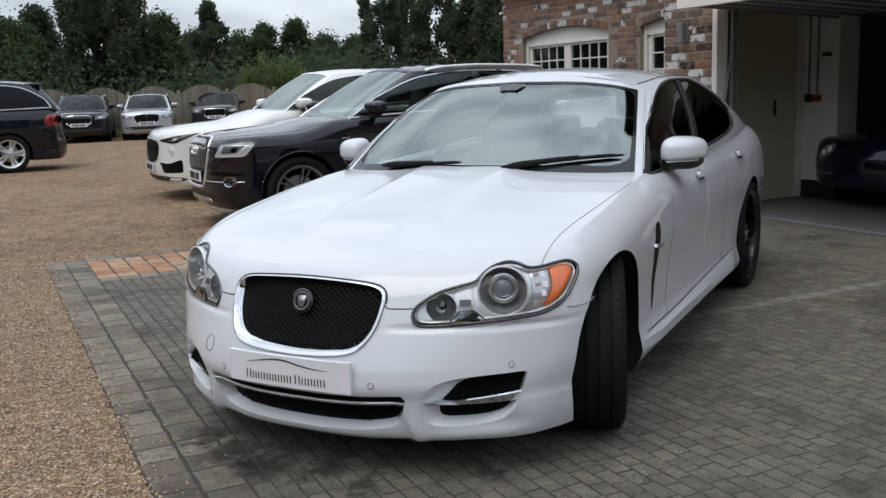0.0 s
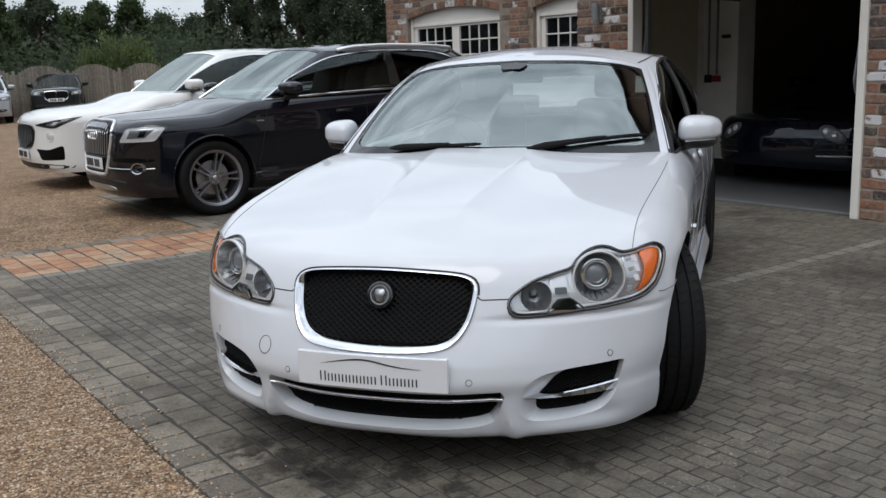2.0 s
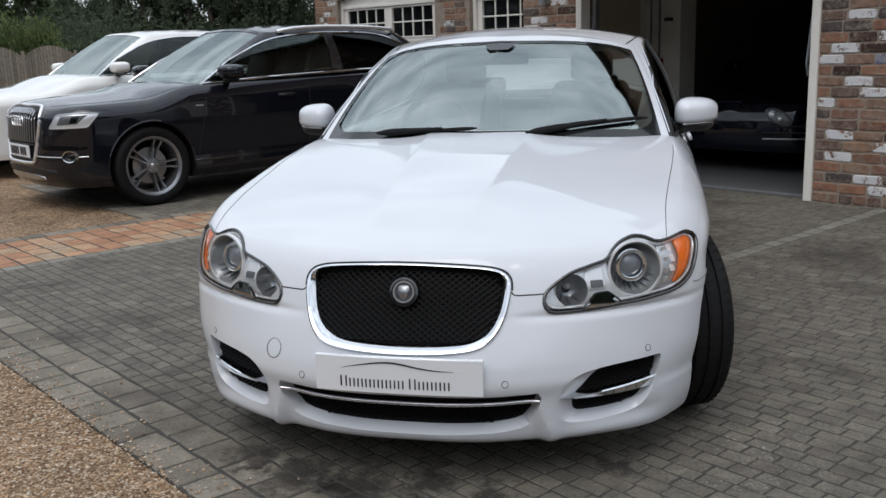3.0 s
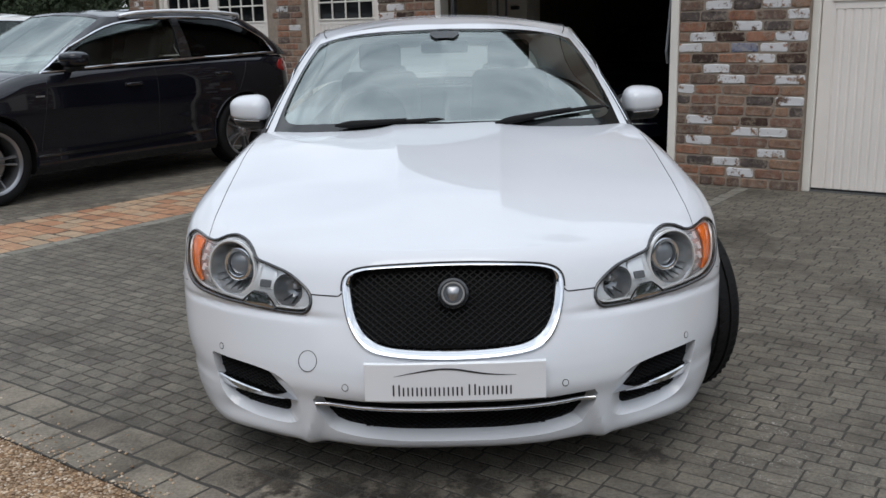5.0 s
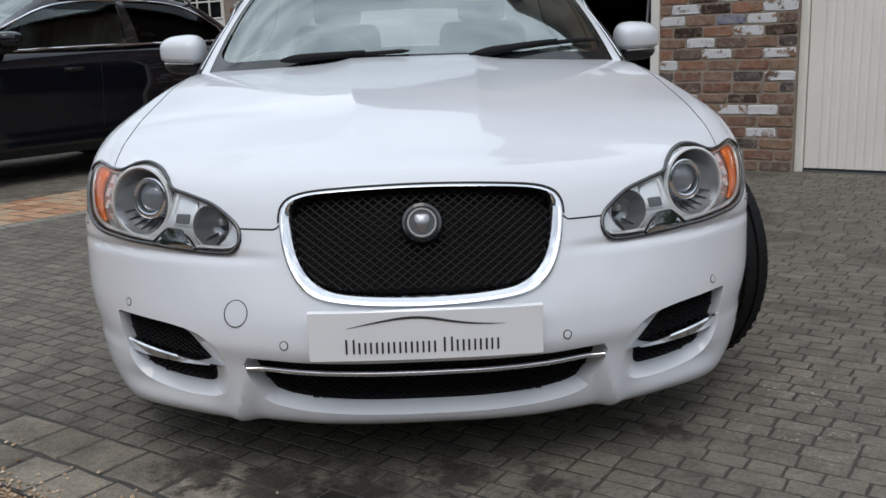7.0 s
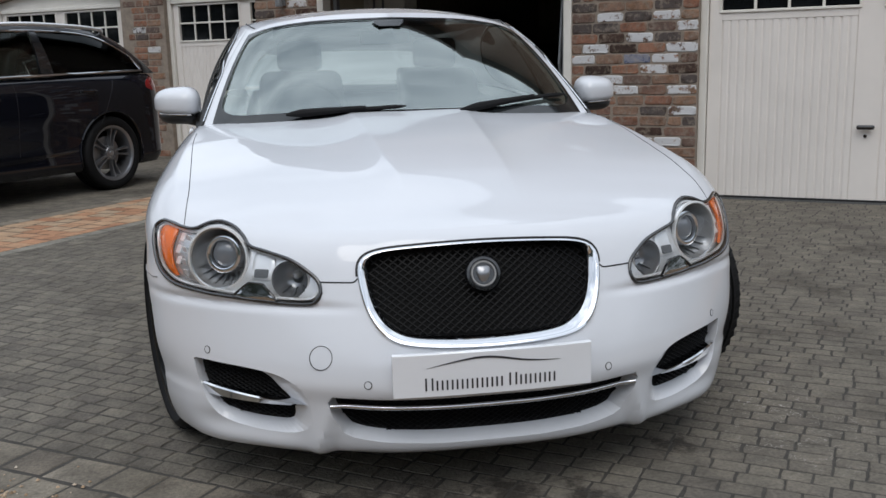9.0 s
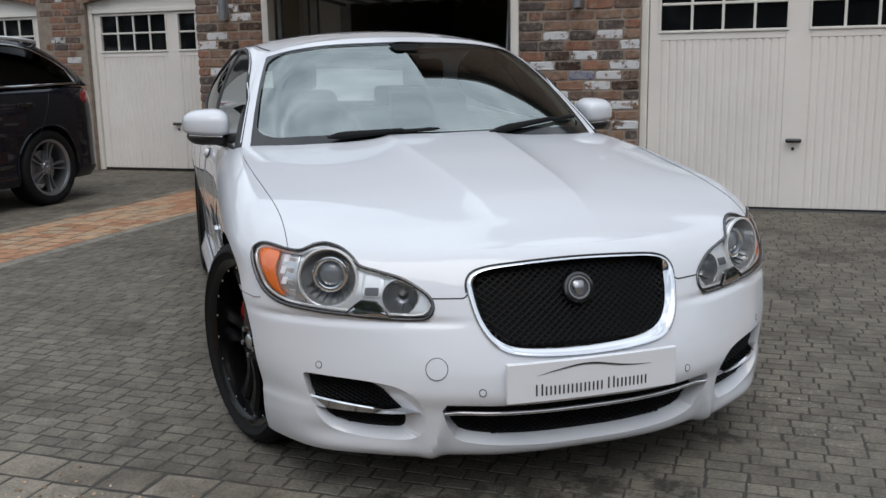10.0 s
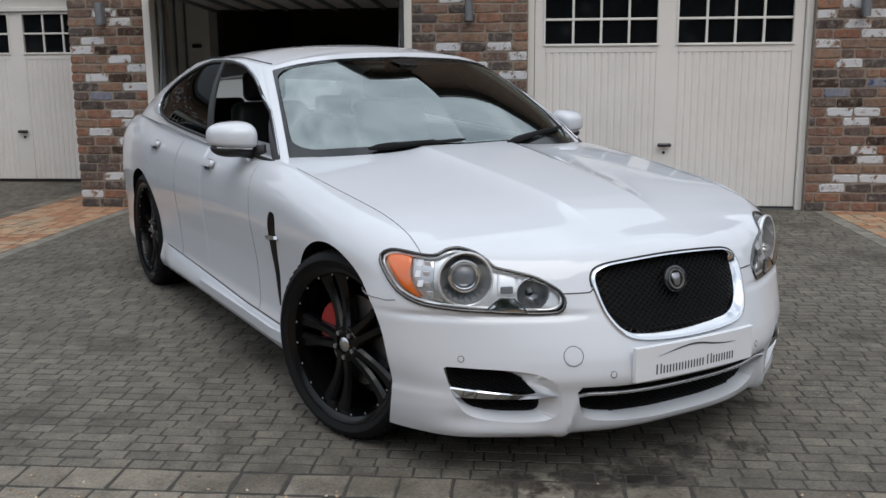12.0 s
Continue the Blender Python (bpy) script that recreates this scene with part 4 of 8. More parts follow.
def wheel(parent, name, r, width, rim_r, rim_mat, style, m, side, seg=64, label="", caliper=None, tread=True):
    """Tyre with grooves, barrel rim and spokes. The axle is local x, the outside is -x for side -1 and +x for +1."""
    hub = new(name)
    hub.empty_display_size = 0.05
    hub.parent = parent
    hub.matrix_basis = m
    if label:
        hub["label"] = label
    Q = Matrix.Rotation(radians(90), 4, "Y") if side > 0 else Matrix.Rotation(radians(-90), 4, "Y")
    w = width / 2
    # z along Q points outwards
    prof = [(rim_r - 0.012, -w * 0.86), (rim_r + 0.012, -w * 0.93), (rim_r + 0.03, -w * 1.0), (r - 0.035, -w * 1.0), (r - 0.014, -w * 0.93), (r - 0.004, -w * 0.80)]
    for g in (-0.55, -0.18, 0.18, 0.55):
        c = w * g
        prof += [(r, c - 0.006), (r - 0.008, c - 0.0045), (r - 0.008, c + 0.0045), (r, c + 0.006)]
    prof += [(r - 0.004, w * 0.80), (r - 0.014, w * 0.93), (r - 0.035, w * 1.0), (rim_r + 0.03, w * 1.0), (rim_r + 0.012, w * 0.93), (rim_r - 0.012, w * 0.86)]
    bm = lathe(bmesh.new(), prof, Q, seg)
    tyre = part("tyre", bm, RUBBER, hub, smooth=40)
    if tread:
        # slanted shoulder blocks
        bm = bmesh.new()
        for i in range(56):
            a = 2 * math.pi * i / 56
            for sg in (-1, 1):
                mm = Q @ Matrix.Rotation(a + sg * 0.03, 4, "Z") @ Matrix.Translation((r - 0.0065, 0, sg * w * 0.72)) @ Matrix.Rotation(sg * 0.35, 4, "X") @ Matrix.Diagonal((0.010, 0.024, w * 0.22, 1))
                bmesh.ops.create_cube(bm, size=1.0, matrix=mm)
            for j, q in enumerate((-0.365, 0.0, 0.365)):
                mm = Q @ Matrix.Rotation(a + 0.02 * j, 4, "Z") @ Matrix.Translation((r - 0.0015, 0, w * q)) @ Matrix.Rotation((0.5, -0.4, 0.5)[j], 4, "X") @ Matrix.Diagonal((0.006, 0.026, w * 0.26, 1))
                bmesh.ops.create_cube(bm, size=1.0, matrix=mm)
        part("tread_pattern", bm, RUBBER, tyre)["kind"] = "stuff"
    bm = lathe(bmesh.new(), [(rim_r - 0.030, -w * 0.8), (rim_r - 0.03, w * 0.45), (rim_r - 0.022, w * 0.80), (rim_r - 0.006, w * 0.90), (rim_r + 0.004, w * 0.92), (rim_r + 0.004, w * 0.84)], Q, seg)
    rim = part("rim", bm, rim_mat, hub, smooth=40)
    face = w * 0.72
    n, twin, spread, wide = style
    for i in range(n):
        for d in ((-spread, spread) if twin else (0.0,)):
            a = 2 * math.pi * i / n + math.pi / 2
            bm = bmesh.new()
            R = Q @ Matrix.Rotation(a, 4, "Z")
            k = 7
            rows = []
            for j in range(k):
                q = j / (k - 1)
                rad = 0.035 + (rim_r - 0.055) * q
                lat = d * (0.3 + 0.7 * q) * rim_r
                half = wide * (1.0 - 0.35 * math.sin(q * math.pi)) * (0.8 + 0.35 * q)
                zt = face - 0.018 * math.sin(q * math.pi) - 0.012 * q
                rows.append([bm.verts.new(R @ Vector(p)) for p in ((rad, lat - half, zt - 0.045), (rad, lat - half, zt - 0.012), (rad, lat - half * 0.55, zt), (rad, lat + half * 0.55, zt), (rad, lat + half, zt - 0.012), (rad, lat + half, zt - 0.045))])
            for p, q in zip(rows, rows[1:]):
                for c in range(6):
                    e = (c + 1) % 6
                    bm.faces.new((p[c], p[e], q[e], q[c]))
            bm.faces.new(rows[0])
            bm.faces.new(rows[-1][::-1])
            bmesh.ops.recalc_face_normals(bm, faces=bm.faces)
            part("spoke", bm, rim_mat, rim, smooth=30)
    bm = lathe(bmesh.new(), [(0.0, face - 0.004), (0.062, face - 0.006), (0.072, face - 0.02), (0.075, face - 0.07)], Q, 32)
    part("hub_plate", bm, rim_mat, rim, smooth=40)
    bm = lathe(bmesh.new(), [(0.0, face + 0.003), (0.020, face + 0.002), (0.026, face - 0.003)], Q, 24)
    part("centre_cap", bm, SATIN_METAL, rim, smooth=40)
    for i in range(5):
        bm = bmesh.new()
        a = 2 * math.pi * i / 5 + 0.6
        p = Q @ Vector((0.047 * math.cos(a), 0.047 * math.sin(a), face - 0.012))
        q = Q @ Vector((0.047 * math.cos(a), 0.047 * math.sin(a), face + 0.004))
        part("wheel_nut", cyl(bm, p, q, 0.009, seg=6), SATIN_METAL, rim)
    if tread:
        # small bright rivets round the rim
        dome = bmesh.new()
        lathe(dome, [(0.0, 0.0025), (0.003, 0.0017), (0.0042, 0.0)], Matrix.Identity(4), 8)
        me = bpy.data.meshes.new("rivet")
        dome.to_mesh(me)
        dome.free()
        me.materials.append(BRAKE_STEEL)
        for i in range(20):
            a = 2 * math.pi * (i + 0.5) / 20
            ob = new("rivet", me)
            ob.parent = rim
            ob.matrix_basis = Q @ Matrix.Translation(((rim_r - 0.028) * math.cos(a), (rim_r - 0.028) * math.sin(a), w * 0.79))
    bm = lathe(bmesh.new(), [(0.05, -0.012), (0.165, -0.012), (0.165, 0.012), (0.05, 0.012)], Q, 40, True)
    part("brake_disc", bm, BRAKE_STEEL, hub, smooth=40)
    if caliper:
        bm = bmesh.new()
        # hugging the disc's front or rear edge
        R = Q @ Matrix.Rotation(caliper[1], 4, "Z")
        pts = [(0.115, -0.06), (0.165, -0.07), (0.183, -0.035), (0.188, 0.0), (0.183, 0.035), (0.165, 0.07), (0.115, 0.06), (0.11, 0.0)]
        prism(bm, [R @ Vector((p[0], p[1], -0.03)) for p in pts], (Q @ Vector((0, 0, 1))), 0.072)
        part("brake_caliper", bm, caliper[0], hub, "painted brake caliper")
    return hub


def seam(parent, pts, r=0.0022, mat=None, name="panel_gap"):
    return part(name, tube(bmesh.new(), pts, r, 6), mat or SEAM_GREY, parent)


def seat(parent, x, y, z, name="seat"):
    """Front or rear seat with backrest and headrest."""
    s = part(name, boxed((x - 0.25, y - 0.25, z), (x + 0.25, y + 0.25, z + 0.16), 0.05, 3), SEAT_LEATHER, parent, smooth=50)
    bm = boxed((x - 0.24, -0.07, 0), (x + 0.24, 0.07, 0.46), 0.05, 3)
    for v in bm.verts:
        c = v.co.copy()
        v.co = Vector((x + (c.x - x) * (1 - 0.25 * max(0, c.z - 0.3) / 0.3), y + 0.22 + c.y + c.z * 0.30, z + 0.12 + c.z))
    part("backrest", bm, SEAT_LEATHER, s, smooth=50)
    bm = boxed((x - 0.12, y + 0.38, z + 0.58), (x + 0.12, y + 0.47, z + 0.74), 0.035, 3)
    part("headrest", bm, SEAT_LEATHER, s, smooth=50)
    return s


class Form:
    """Finds places on a finished surface, to lay lamps, trims and joints on it."""

    def __init__(self, me):
        bm = bmesh.new()
        bm.from_mesh(me)
        self.tree = BVHTree.FromBMesh(bm)
        bm.free()

    def cast(self, origin, way):
        p, n, _, _ = self.tree.ray_cast(Vector(origin), Vector(way).normalized(), 6.0)
        return p, n

    def front(self, x, z, lift=0.0):
        p, n = self.cast((x, -3, z), (0, 1, 0))
        return Vector((x, -0.6, z)) if p is None else p + n * lift

    def back(self, x, z, lift=0.0):
        p, n = self.cast((x, 8, z), (0, -1, 0))
        return Vector((x, 4.0, z)) if p is None else p + n * lift

    def flank(self, y, z, s, lift=0.0):
        p, n = self.cast((3 * s, y, z), (-s, 0, 0))
        return Vector((0.9 * s, y, z)) if p is None else p + n * lift

    def above(self, x, y, lift=0.0):
        p, n = self.cast((x, y, 3), (0, 0, -1))
        return Vector((x, y, 0.9)) if p is None else p + n * lift


def laid(put, outline, lift, thick, rings=6, edge=0.06):
    """A rounded plate laid on a surface: put(a, b, lift) gives its places, outline its closed edge."""
    O = np.array(outline, float)
    c = O.mean(0)
    bm = bmesh.new()
    loops = []
    for k in range(rings):
        f = 1.0 if k == 0 else (1 - edge) * (1 - (k - 1) / (rings - 1))
        lf = lift * (0.35 if k == 0 else 1.0)
        loops.append([bm.verts.new(put(*(c + (q - c) * f), lf)) for q in O])
    mid = bm.verts.new(put(c[0], c[1], lift))
    n = len(O)
    base = [bm.verts.new(put(q[0], q[1], lift - thick)) for q in O]
    fs = []
    for a, b in zip([base] + loops, loops):
        if a is b:
            continue
        for i in range(n):
            j = (i + 1) % n
            fs.append(bm.faces.new((a[i], a[j], b[j], b[i])))
    for i in range(n):
        fs.append(bm.faces.new((loops[-1][i], loops[-1][(i + 1) % n], mid)))
    bmesh.ops.recalc_face_normals(bm, faces=fs)
    return bm


def rounded(w, h, r, n=4, cx=0.0, cy=0.0):
    """A rounded rectangle outline."""
    pts = []
    for sx, sy, a0 in ((1, 1, 0), (-1, 1, 90), (-1, -1, 180), (1, -1, 270)):
        for i in range(n + 1):
            a = radians(a0 + 90 * i / n)
            pts.append((cx + sx * (w / 2 - r) + r * math.cos(a), cy + sy * (h / 2 - r) + r * math.sin(a)))
    return pts


def inside(poly, x, y):
    hit = False
    for (x0, y0), (x1, y1) in zip(poly, poly[1:] + poly[:1]):
        if (y0 > y) != (y1 > y) and x < (x1 - x0) * (y - y0) / (y1 - y0) + x0:
            hit = not hit
    return hit


def lattice(poly, put, pitch, r, slope=0.62, step=0.01):
    """Diagonal mesh of thin bars within an outline."""
    bm = bmesh.new()
    xs, ys = [p[0] for p in poly], [p[1] for p in poly]
    span = (max(xs) - min(xs)) + (max(ys) - min(ys)) / slope
    for sg in (1, -1):
        k = int(span / pitch) + 2
        for i in range(-k, k):
            run = []
            y = min(ys)
            while y <= max(ys) + step:
                x = (min(xs) + max(xs)) / 2 + i * pitch + sg * (y - min(ys)) / slope
                if inside(poly, x, y):
                    run.append(put(x, y))
                elif len(run) > 1:
                    break
                else:
                    run = []
                y += step
            if len(run) > 1:
                tube(bm, run, r, 4)
    return bm

# ---- the white saloon ----
saloon = thing("saloon_car", pose(0, -0.7, 0, 0, 0, 0.35) @ pose(0, 0.7, 0), "glossy white executive saloon, black wheels, one front window down", "car")
XF_OUT = [(0, -0.848), (0.14, -0.845), (0.27, -0.828), (0.36, -0.800), (0.46, -0.758), (0.60, -0.675), (0.745, -0.562), (0.845, -0.43), (0.902, -0.29), (0.930, -0.12), (0.937, 0.12),
          (0.928, 0.6), (0.920, 1.2), (0.917, 1.9), (0.918, 2.5), (0.918, 2.9), (0.900, 3.35), (0.850, 3.75), (0.74, 3.98), (0.5, 4.07), (0.24, 4.09), (0, 4.095)]
XF_SIDE = [(0.15, 0.06), (0.18, 0.03), (0.235, 0.012), (0.27, 0.02), (0.34, 0.034), (0.48, 0.028), (0.60, 0.012), (0.70, 0.0), (0.78, 0.004), (0.86, 0.018), (0.94, 0.045), (1.05, 0.09)]
XF_NOSE = [(0.15, 0.066), (0.165, 0.046), (0.20, 0.034), (0.25, 0.026), (0.31, 0.016), (0.355, 0.006), (0.40, 0.013), (0.44, 0.026), (0.48, 0.042), (0.53, 0.064), (0.58, 0.086), (0.64, 0.108), (0.70, 0.122), (0.80, 0.14)]
XF_TAIL = [(0.15, 0.12), (0.3, 0.02), (0.45, 0.0), (0.6, 0.01), (0.75, 0.04), (0.95, 0.06), (1.1, 0.09)]


def xf_dents(x, y, z):
    """Hollows round the fog intakes and below the lamps, and the lip's crease."""
    front = np.clip((-y - 0.25) / 0.2, 0, 1)
    ax = np.abs(x)
    d = 0.010 * np.exp(-((ax - 0.66) / 0.26) ** 4) * np.exp(-((z - 0.549) / 0.011) ** 2)
    d = d + 0.012 * np.exp(-((ax - 0.64) / 0.13) ** 4) * np.exp(-((z - 0.215) / 0.03) ** 2)
    edge = 0.412 + 0.30 * (0.29 - z)
    d = d + 0.019 / (1 + np.exp(np.clip((ax - edge) / 0.005, -40, 40))) * np.clip((0.325 - z) / 0.03, 0, 1)
    d = d - 0.012 * np.exp(-((ax - edge - 0.016) / 0.024) ** 2) * np.clip((0.30 - z) / 0.10, 0, 1)
    # fuller towards the wheel arches
    corner = np.clip((-y - 0.12) / 0.15, 0, 1) / (1 + np.exp(np.clip((0.82 - ax) / 0.02, -40, 40)))
    swell = corner * (0.018 * np.clip((0.29 - z) / 0.12, 0, 1) - 0.021 * np.exp(-((z - 0.49) / 0.15) ** 4))
    # the shelf that runs on from the blades to the wheel arches
    d = d - 0.003 / (1 + np.exp(np.clip((z - 0.296) / 0.004, -40, 40))) / (1 + np.exp(np.clip((0.76 - ax) / 0.012, -40, 40))) * np.clip((z - 0.17) / 0.08, 0, 1)
    return d * front + swell


def xf_relief(x, y, f):
    """The bonnet's raised middle with its two creases."""
    half = 0.188 + 0.062 * y
    out = np.maximum(np.abs(x) - half, 0)
    k = np.clip((y + 0.56) / 0.26, 0, 1)
    fade = k * k * (3 - 2 * k) * np.clip((0.95 - y) / 0.1, 0, 1)
    return 0.019 * np.exp(-out / 0.070) * fade


xf = Skin(XF_OUT, XF_SIDE, XF_NOSE, XF_TAIL,
          [(0, 1), (0.30, 1), (0.45, 0.92), (0.60, 0.72), (0.74, 0.42), (0.83, 0.22), (0.89, 0.10), (0.935, 0)],
          [(0, 1), (0.6, 0.9), (0.8, 0.5), (0.935, 0)],
          [(-0.85, 0.735), (-0.72, 0.736), (-0.56, 0.752), (-0.43, 0.770), (-0.29, 0.797), (-0.12, 0.828), (0.0, 0.845), (0.15, 0.866), (0.45, 0.909), (0.75, 0.940), (1.2, 0.958), (2.0, 0.990), (2.6, 1.015), (3.1, 1.025), (3.7, 1.015), (4.1, 1.0)],
          [(-0.66, 0.7335), (-0.656, 0.735), (-0.625, 0.7475), (-0.58, 0.762), (-0.45, 0.800), (-0.25, 0.846), (0.0, 0.888), (0.3, 0.932), (0.58, 0.968), (0.8, 0.985), (1.2, 0.97), (3.4, 1.02), (3.8, 1.06), (4.1, 1.04)],
          0.15, ([(-0.85, 0.10), (-0.6, 0.13), (-0.3, 0.155), (0.1, 0.13), (0.5, 0.11), (0.8, 0.10), (1.2, 0.09), (4.1, 0.09)], 0.14), n=420, rows=96, dents=xf_dents, relief=xf_relief, top_rows=110)

# openings
def grille_outline(k=1.0, n=72, y=0.0):
    """Rounded mesh-grille outline, wider at the top, its top edge bowed."""
    pts = [(0, 0.702), (0.16, 0.698), (0.272, 0.687), (0.318, 0.660), (0.322, 0.605), (0.304, 0.536), (0.264, 0.486), (0.19, 0.463), (0, 0.453)]
    full = pts + [(-a, b) for a, b in pts[-2:0:-1]]
    c = catmull(full, n, True)
    cz = 0.58
    return [(a * k, y, cz + (b - cz) * (k * 1.0 if k == 1 else k - (1 - k) * 0.9)) for a, b in c]


LAMP_T, LAMP_D = Vector((0.83, 0.558, 0)), Vector((0.558, -0.83, 0))
LAMP_O = Vector((0.697, -0.463, 0.681))


def lamp_outline(n=64):
    pts = [(-0.349, -0.095), (-0.338, -0.067), (-0.305, -0.043), (-0.25, -0.016), (-0.18, 0.002), (-0.128, 0.015), (-0.100, 0.037), (-0.062, 0.058), (-0.012, 0.070), (0.026, 0.066), (0.062, 0.051), (0.11, 0.052),
           (0.16, 0.059), (0.205, 0.061), (0.236, 0.048), (0.243, 0.028), (0.222, -0.012), (0.178, -0.062), (0.105, -0.095), (0.0, -0.109), (-0.10, -0.116), (-0.20, -0.124), (-0.30, -0.126), (-0.338, -0.119)]
    return catmull(pts, n, True)


def lamp_point(a, b, d, s=1):
    p = LAMP_O + LAMP_T * a + Vector((0, 0, b)) + LAMP_D * d
    return Vector((p.x * s, p.y, p.z))


FOG = [(0.776, 0.386), (0.764, 0.391), (0.69, 0.390), (0.60, 0.385), (0.535, 0.374), (0.492, 0.346), (0.470, 0.303), (0.466, 0.255), (0.488, 0.217), (0.54, 0.204), (0.62, 0.205), (0.70, 0.222), (0.742, 0.265), (0.760, 0.318)]
FOG_BACK = [(0.752, 0.376), (0.744, 0.381), (0.69, 0.381), (0.615, 0.374), (0.572, 0.356), (0.540, 0.322), (0.514, 0.292), (0.508, 0.256), (0.520, 0.238), (0.56, 0.234), (0.62, 0.236), (0.68, 0.250), (0.715, 0.277), (0.740, 0.320)]
LOWER = [(0, 0.324), (0.20, 0.324), (0.38, 0.327), (0.424, 0.325), (0.420, 0.290), (0.398, 0.240), (0.360, 0.203), (0.2, 0.186), (0, 0.182)]
LOWER_BACK = [(0, 0.320), (0.20, 0.320), (0.36, 0.322), (0.400, 0.319), (0.396, 0.292), (0.376, 0.254), (0.340, 0.224), (0.2, 0.208), (0, 0.204)]
LOWER = LOWER + [(-a, b) for a, b in LOWER[-2:0:-1]]
LOWER_BACK = LOWER_BACK + [(-a, b) for a, b in LOWER_BACK[-2:0:-1]]
VENT = [(0.635, 0.750), (0.672, 0.752), (0.690, 0.72), (0.694, 0.64), (0.690, 0.52), (0.682, 0.42), (0.672, 0.365), (0.660, 0.365), (0.650, 0.45), (0.640, 0.56), (0.626, 0.66), (0.622, 0.72)]
VENT = [(0.59 + (a - 0.66) * 1.3, b) for a, b in VENT]


def recess(bm, front, back, s=1, depth=0.05, n=56):
    """A recess in the nose that narrows from one outline to another."""
    rings = []
    for pts, d in ((front, -0.05), (front, -0.004), (back, depth)):
        rings.append([bm.verts.new(xf_form.front(a * s, b) + Vector((0, d, 0))) for a, b in catmull(pts, n, True)])
    fs = []
    for p, q in zip(rings, rings[1:]):
        for i in range(n):
            k = (i + 1) % n
            fs.append(bm.faces.new((p[i], p[k], q[k])))
            fs.append(bm.faces.new((p[i], q[k], q[i])))
    for r in (rings[0], rings[-1]):
        mid = bm.verts.new(sum((v.co for v in r), Vector()) / n)
        for i in range(n):
            fs.append(bm.faces.new((r[i], r[(i + 1) % n], mid)))
    bmesh.ops.recalc_face_normals(bm, faces=fs)


shell = xf.mesh("body")
xf_form = Form(shell)
cuts = []
bm = prism(bmesh.new(), grille_outline(y=-1.0), (0, 1, 0), 0.37)
white = bmesh.new()
recess(white, LOWER, LOWER_BACK, 1, 0.055, 72)
for s in (-1, 1):
    recess(white, FOG, FOG_BACK, s)
    for y in (0.0, 2.909):
        cyl(bm, (s * 0.655, y + 0.015, 0.348), (s * 1.1, y + 0.015, 0.348), 0.374, seg=72)
    prism(bm, [(s * 0.86, a, b) for a, b in catmull(VENT, 40, True)], (s, 0, 0), 0.2)
cuts.append(cutter(bm, DARK_CAVITY))
cuts.append(cutter(white, WHITE_PAINT))
bm = bmesh.new()
for s in (-1, 1):
    prism(bm, [lamp_point(a, b, -0.12, s) for a, b in lamp_outline()], (LAMP_D.x * s, LAMP_D.y, 0), 0.5)
cuts.append(cutter(bm, BLACK_PLASTIC))
CAB = [(0, 0.62), (0.45, 0.68), (0.62, 0.85), (0.645, 1.3), (0.645, 3.0), (0.55, 3.45), (0, 3.5)]
cab = [(a, b, 0.56) for a, b in CAB] + [(-a, b, 0.56) for a, b in CAB[-2:0:-1]]
cuts.append(cutter(prism(bmesh.new(), cab, (0, 0, 1), 0.8), TRIM_FABRIC))
shell.materials.append(WHITE_PAINT)
shell = carve(shell, cuts)
shell.name = "body"
shell.polygons.foreach_set("use_smooth", [True] * len(shell.polygons))
shell.set_sharp_from_angle(angle=radians(38))
body = new("body", shell)
body.parent = saloon

# glasshouse
XF_ROWS = [((0, 0.55, 0.972), (0, 1.25, 1.392)), ((0.38, 0.605, 0.970), (0.31, 1.285, 1.382)), ((0.63, 0.685, 0.963), (0.505, 1.335, 1.356)), ((0.764, 0.780, 0.946), (0.600, 1.395, 1.330)),
           ((0.812, 0.775, 0.930), (0.624, 1.490, 1.340)), ((0.848, 1.30, 0.960), (0.655, 1.75, 1.366)), ((0.850, 2.0, 1.000), (0.660, 2.1, 1.370)), ((0.838, 2.6, 1.034), (0.645, 2.47, 1.352)),
           ((0.795, 3.12, 1.045), (0.610, 2.80, 1.315)), ((0.735, 3.50, 1.04), (0.562, 3.00, 1.258)), ((0.60, 3.70, 1.035), (0.47, 3.06, 1.240)), ((0.3, 3.80, 1.035), (0.25, 3.12, 1.255)), ((0, 3.83, 1.04), (0, 3.14, 1.262))]
house = House(XF_ROWS, [(1.25, 1.392), (1.5, 1.426), (1.9, 1.444), (2.3, 1.428), (2.7, 1.372), (3.14, 1.262)], 0.028)
dlo_top = hermite([(4.0, 0.43), (4.12, 0.70), (4.38, 0.86), (4.65, 0.925), (5.3, 0.955), (5.9, 0.95), (6.3, 0.905), (6.65, 0.83), (7.0, 0.71), (7.2, 0.58), (7.36, 0.38)])
dlo_low = hermite([(4.0, 0.0), (6.6, 0.01), (6.95, 0.05), (7.15, 0.11), (7.28, 0.20), (7.36, 0.36)])
DLO1 = 7.36
roof_sheets = []
for P in (house.cap(), house.band(0, 3.0, 0.932, 1.0, 60, 6), house.band(3.0, 4.0, -0.05, 1.0, 16, 30), house.band(4.0, DLO1, dlo_top, 1.0, 80, 8), house.band(4.0, DLO1, -0.06, dlo_low, 80, 5),
          house.band(DLO1, 9.3, -0.06, 1.0, 24, 24), house.band(9.3, 12, 0.96, 1.0, 40, 4)):
    roof_sheets += [sheet(P), sheet(mirrored(P), True)]
mesh_part("roof", joined("roof", roof_sheets, 1e-3), WHITE_PAINT, saloon, smooth=40)
P = house.band(0, 3.0, -0.04, 0.932, 60, 24, -0.004)
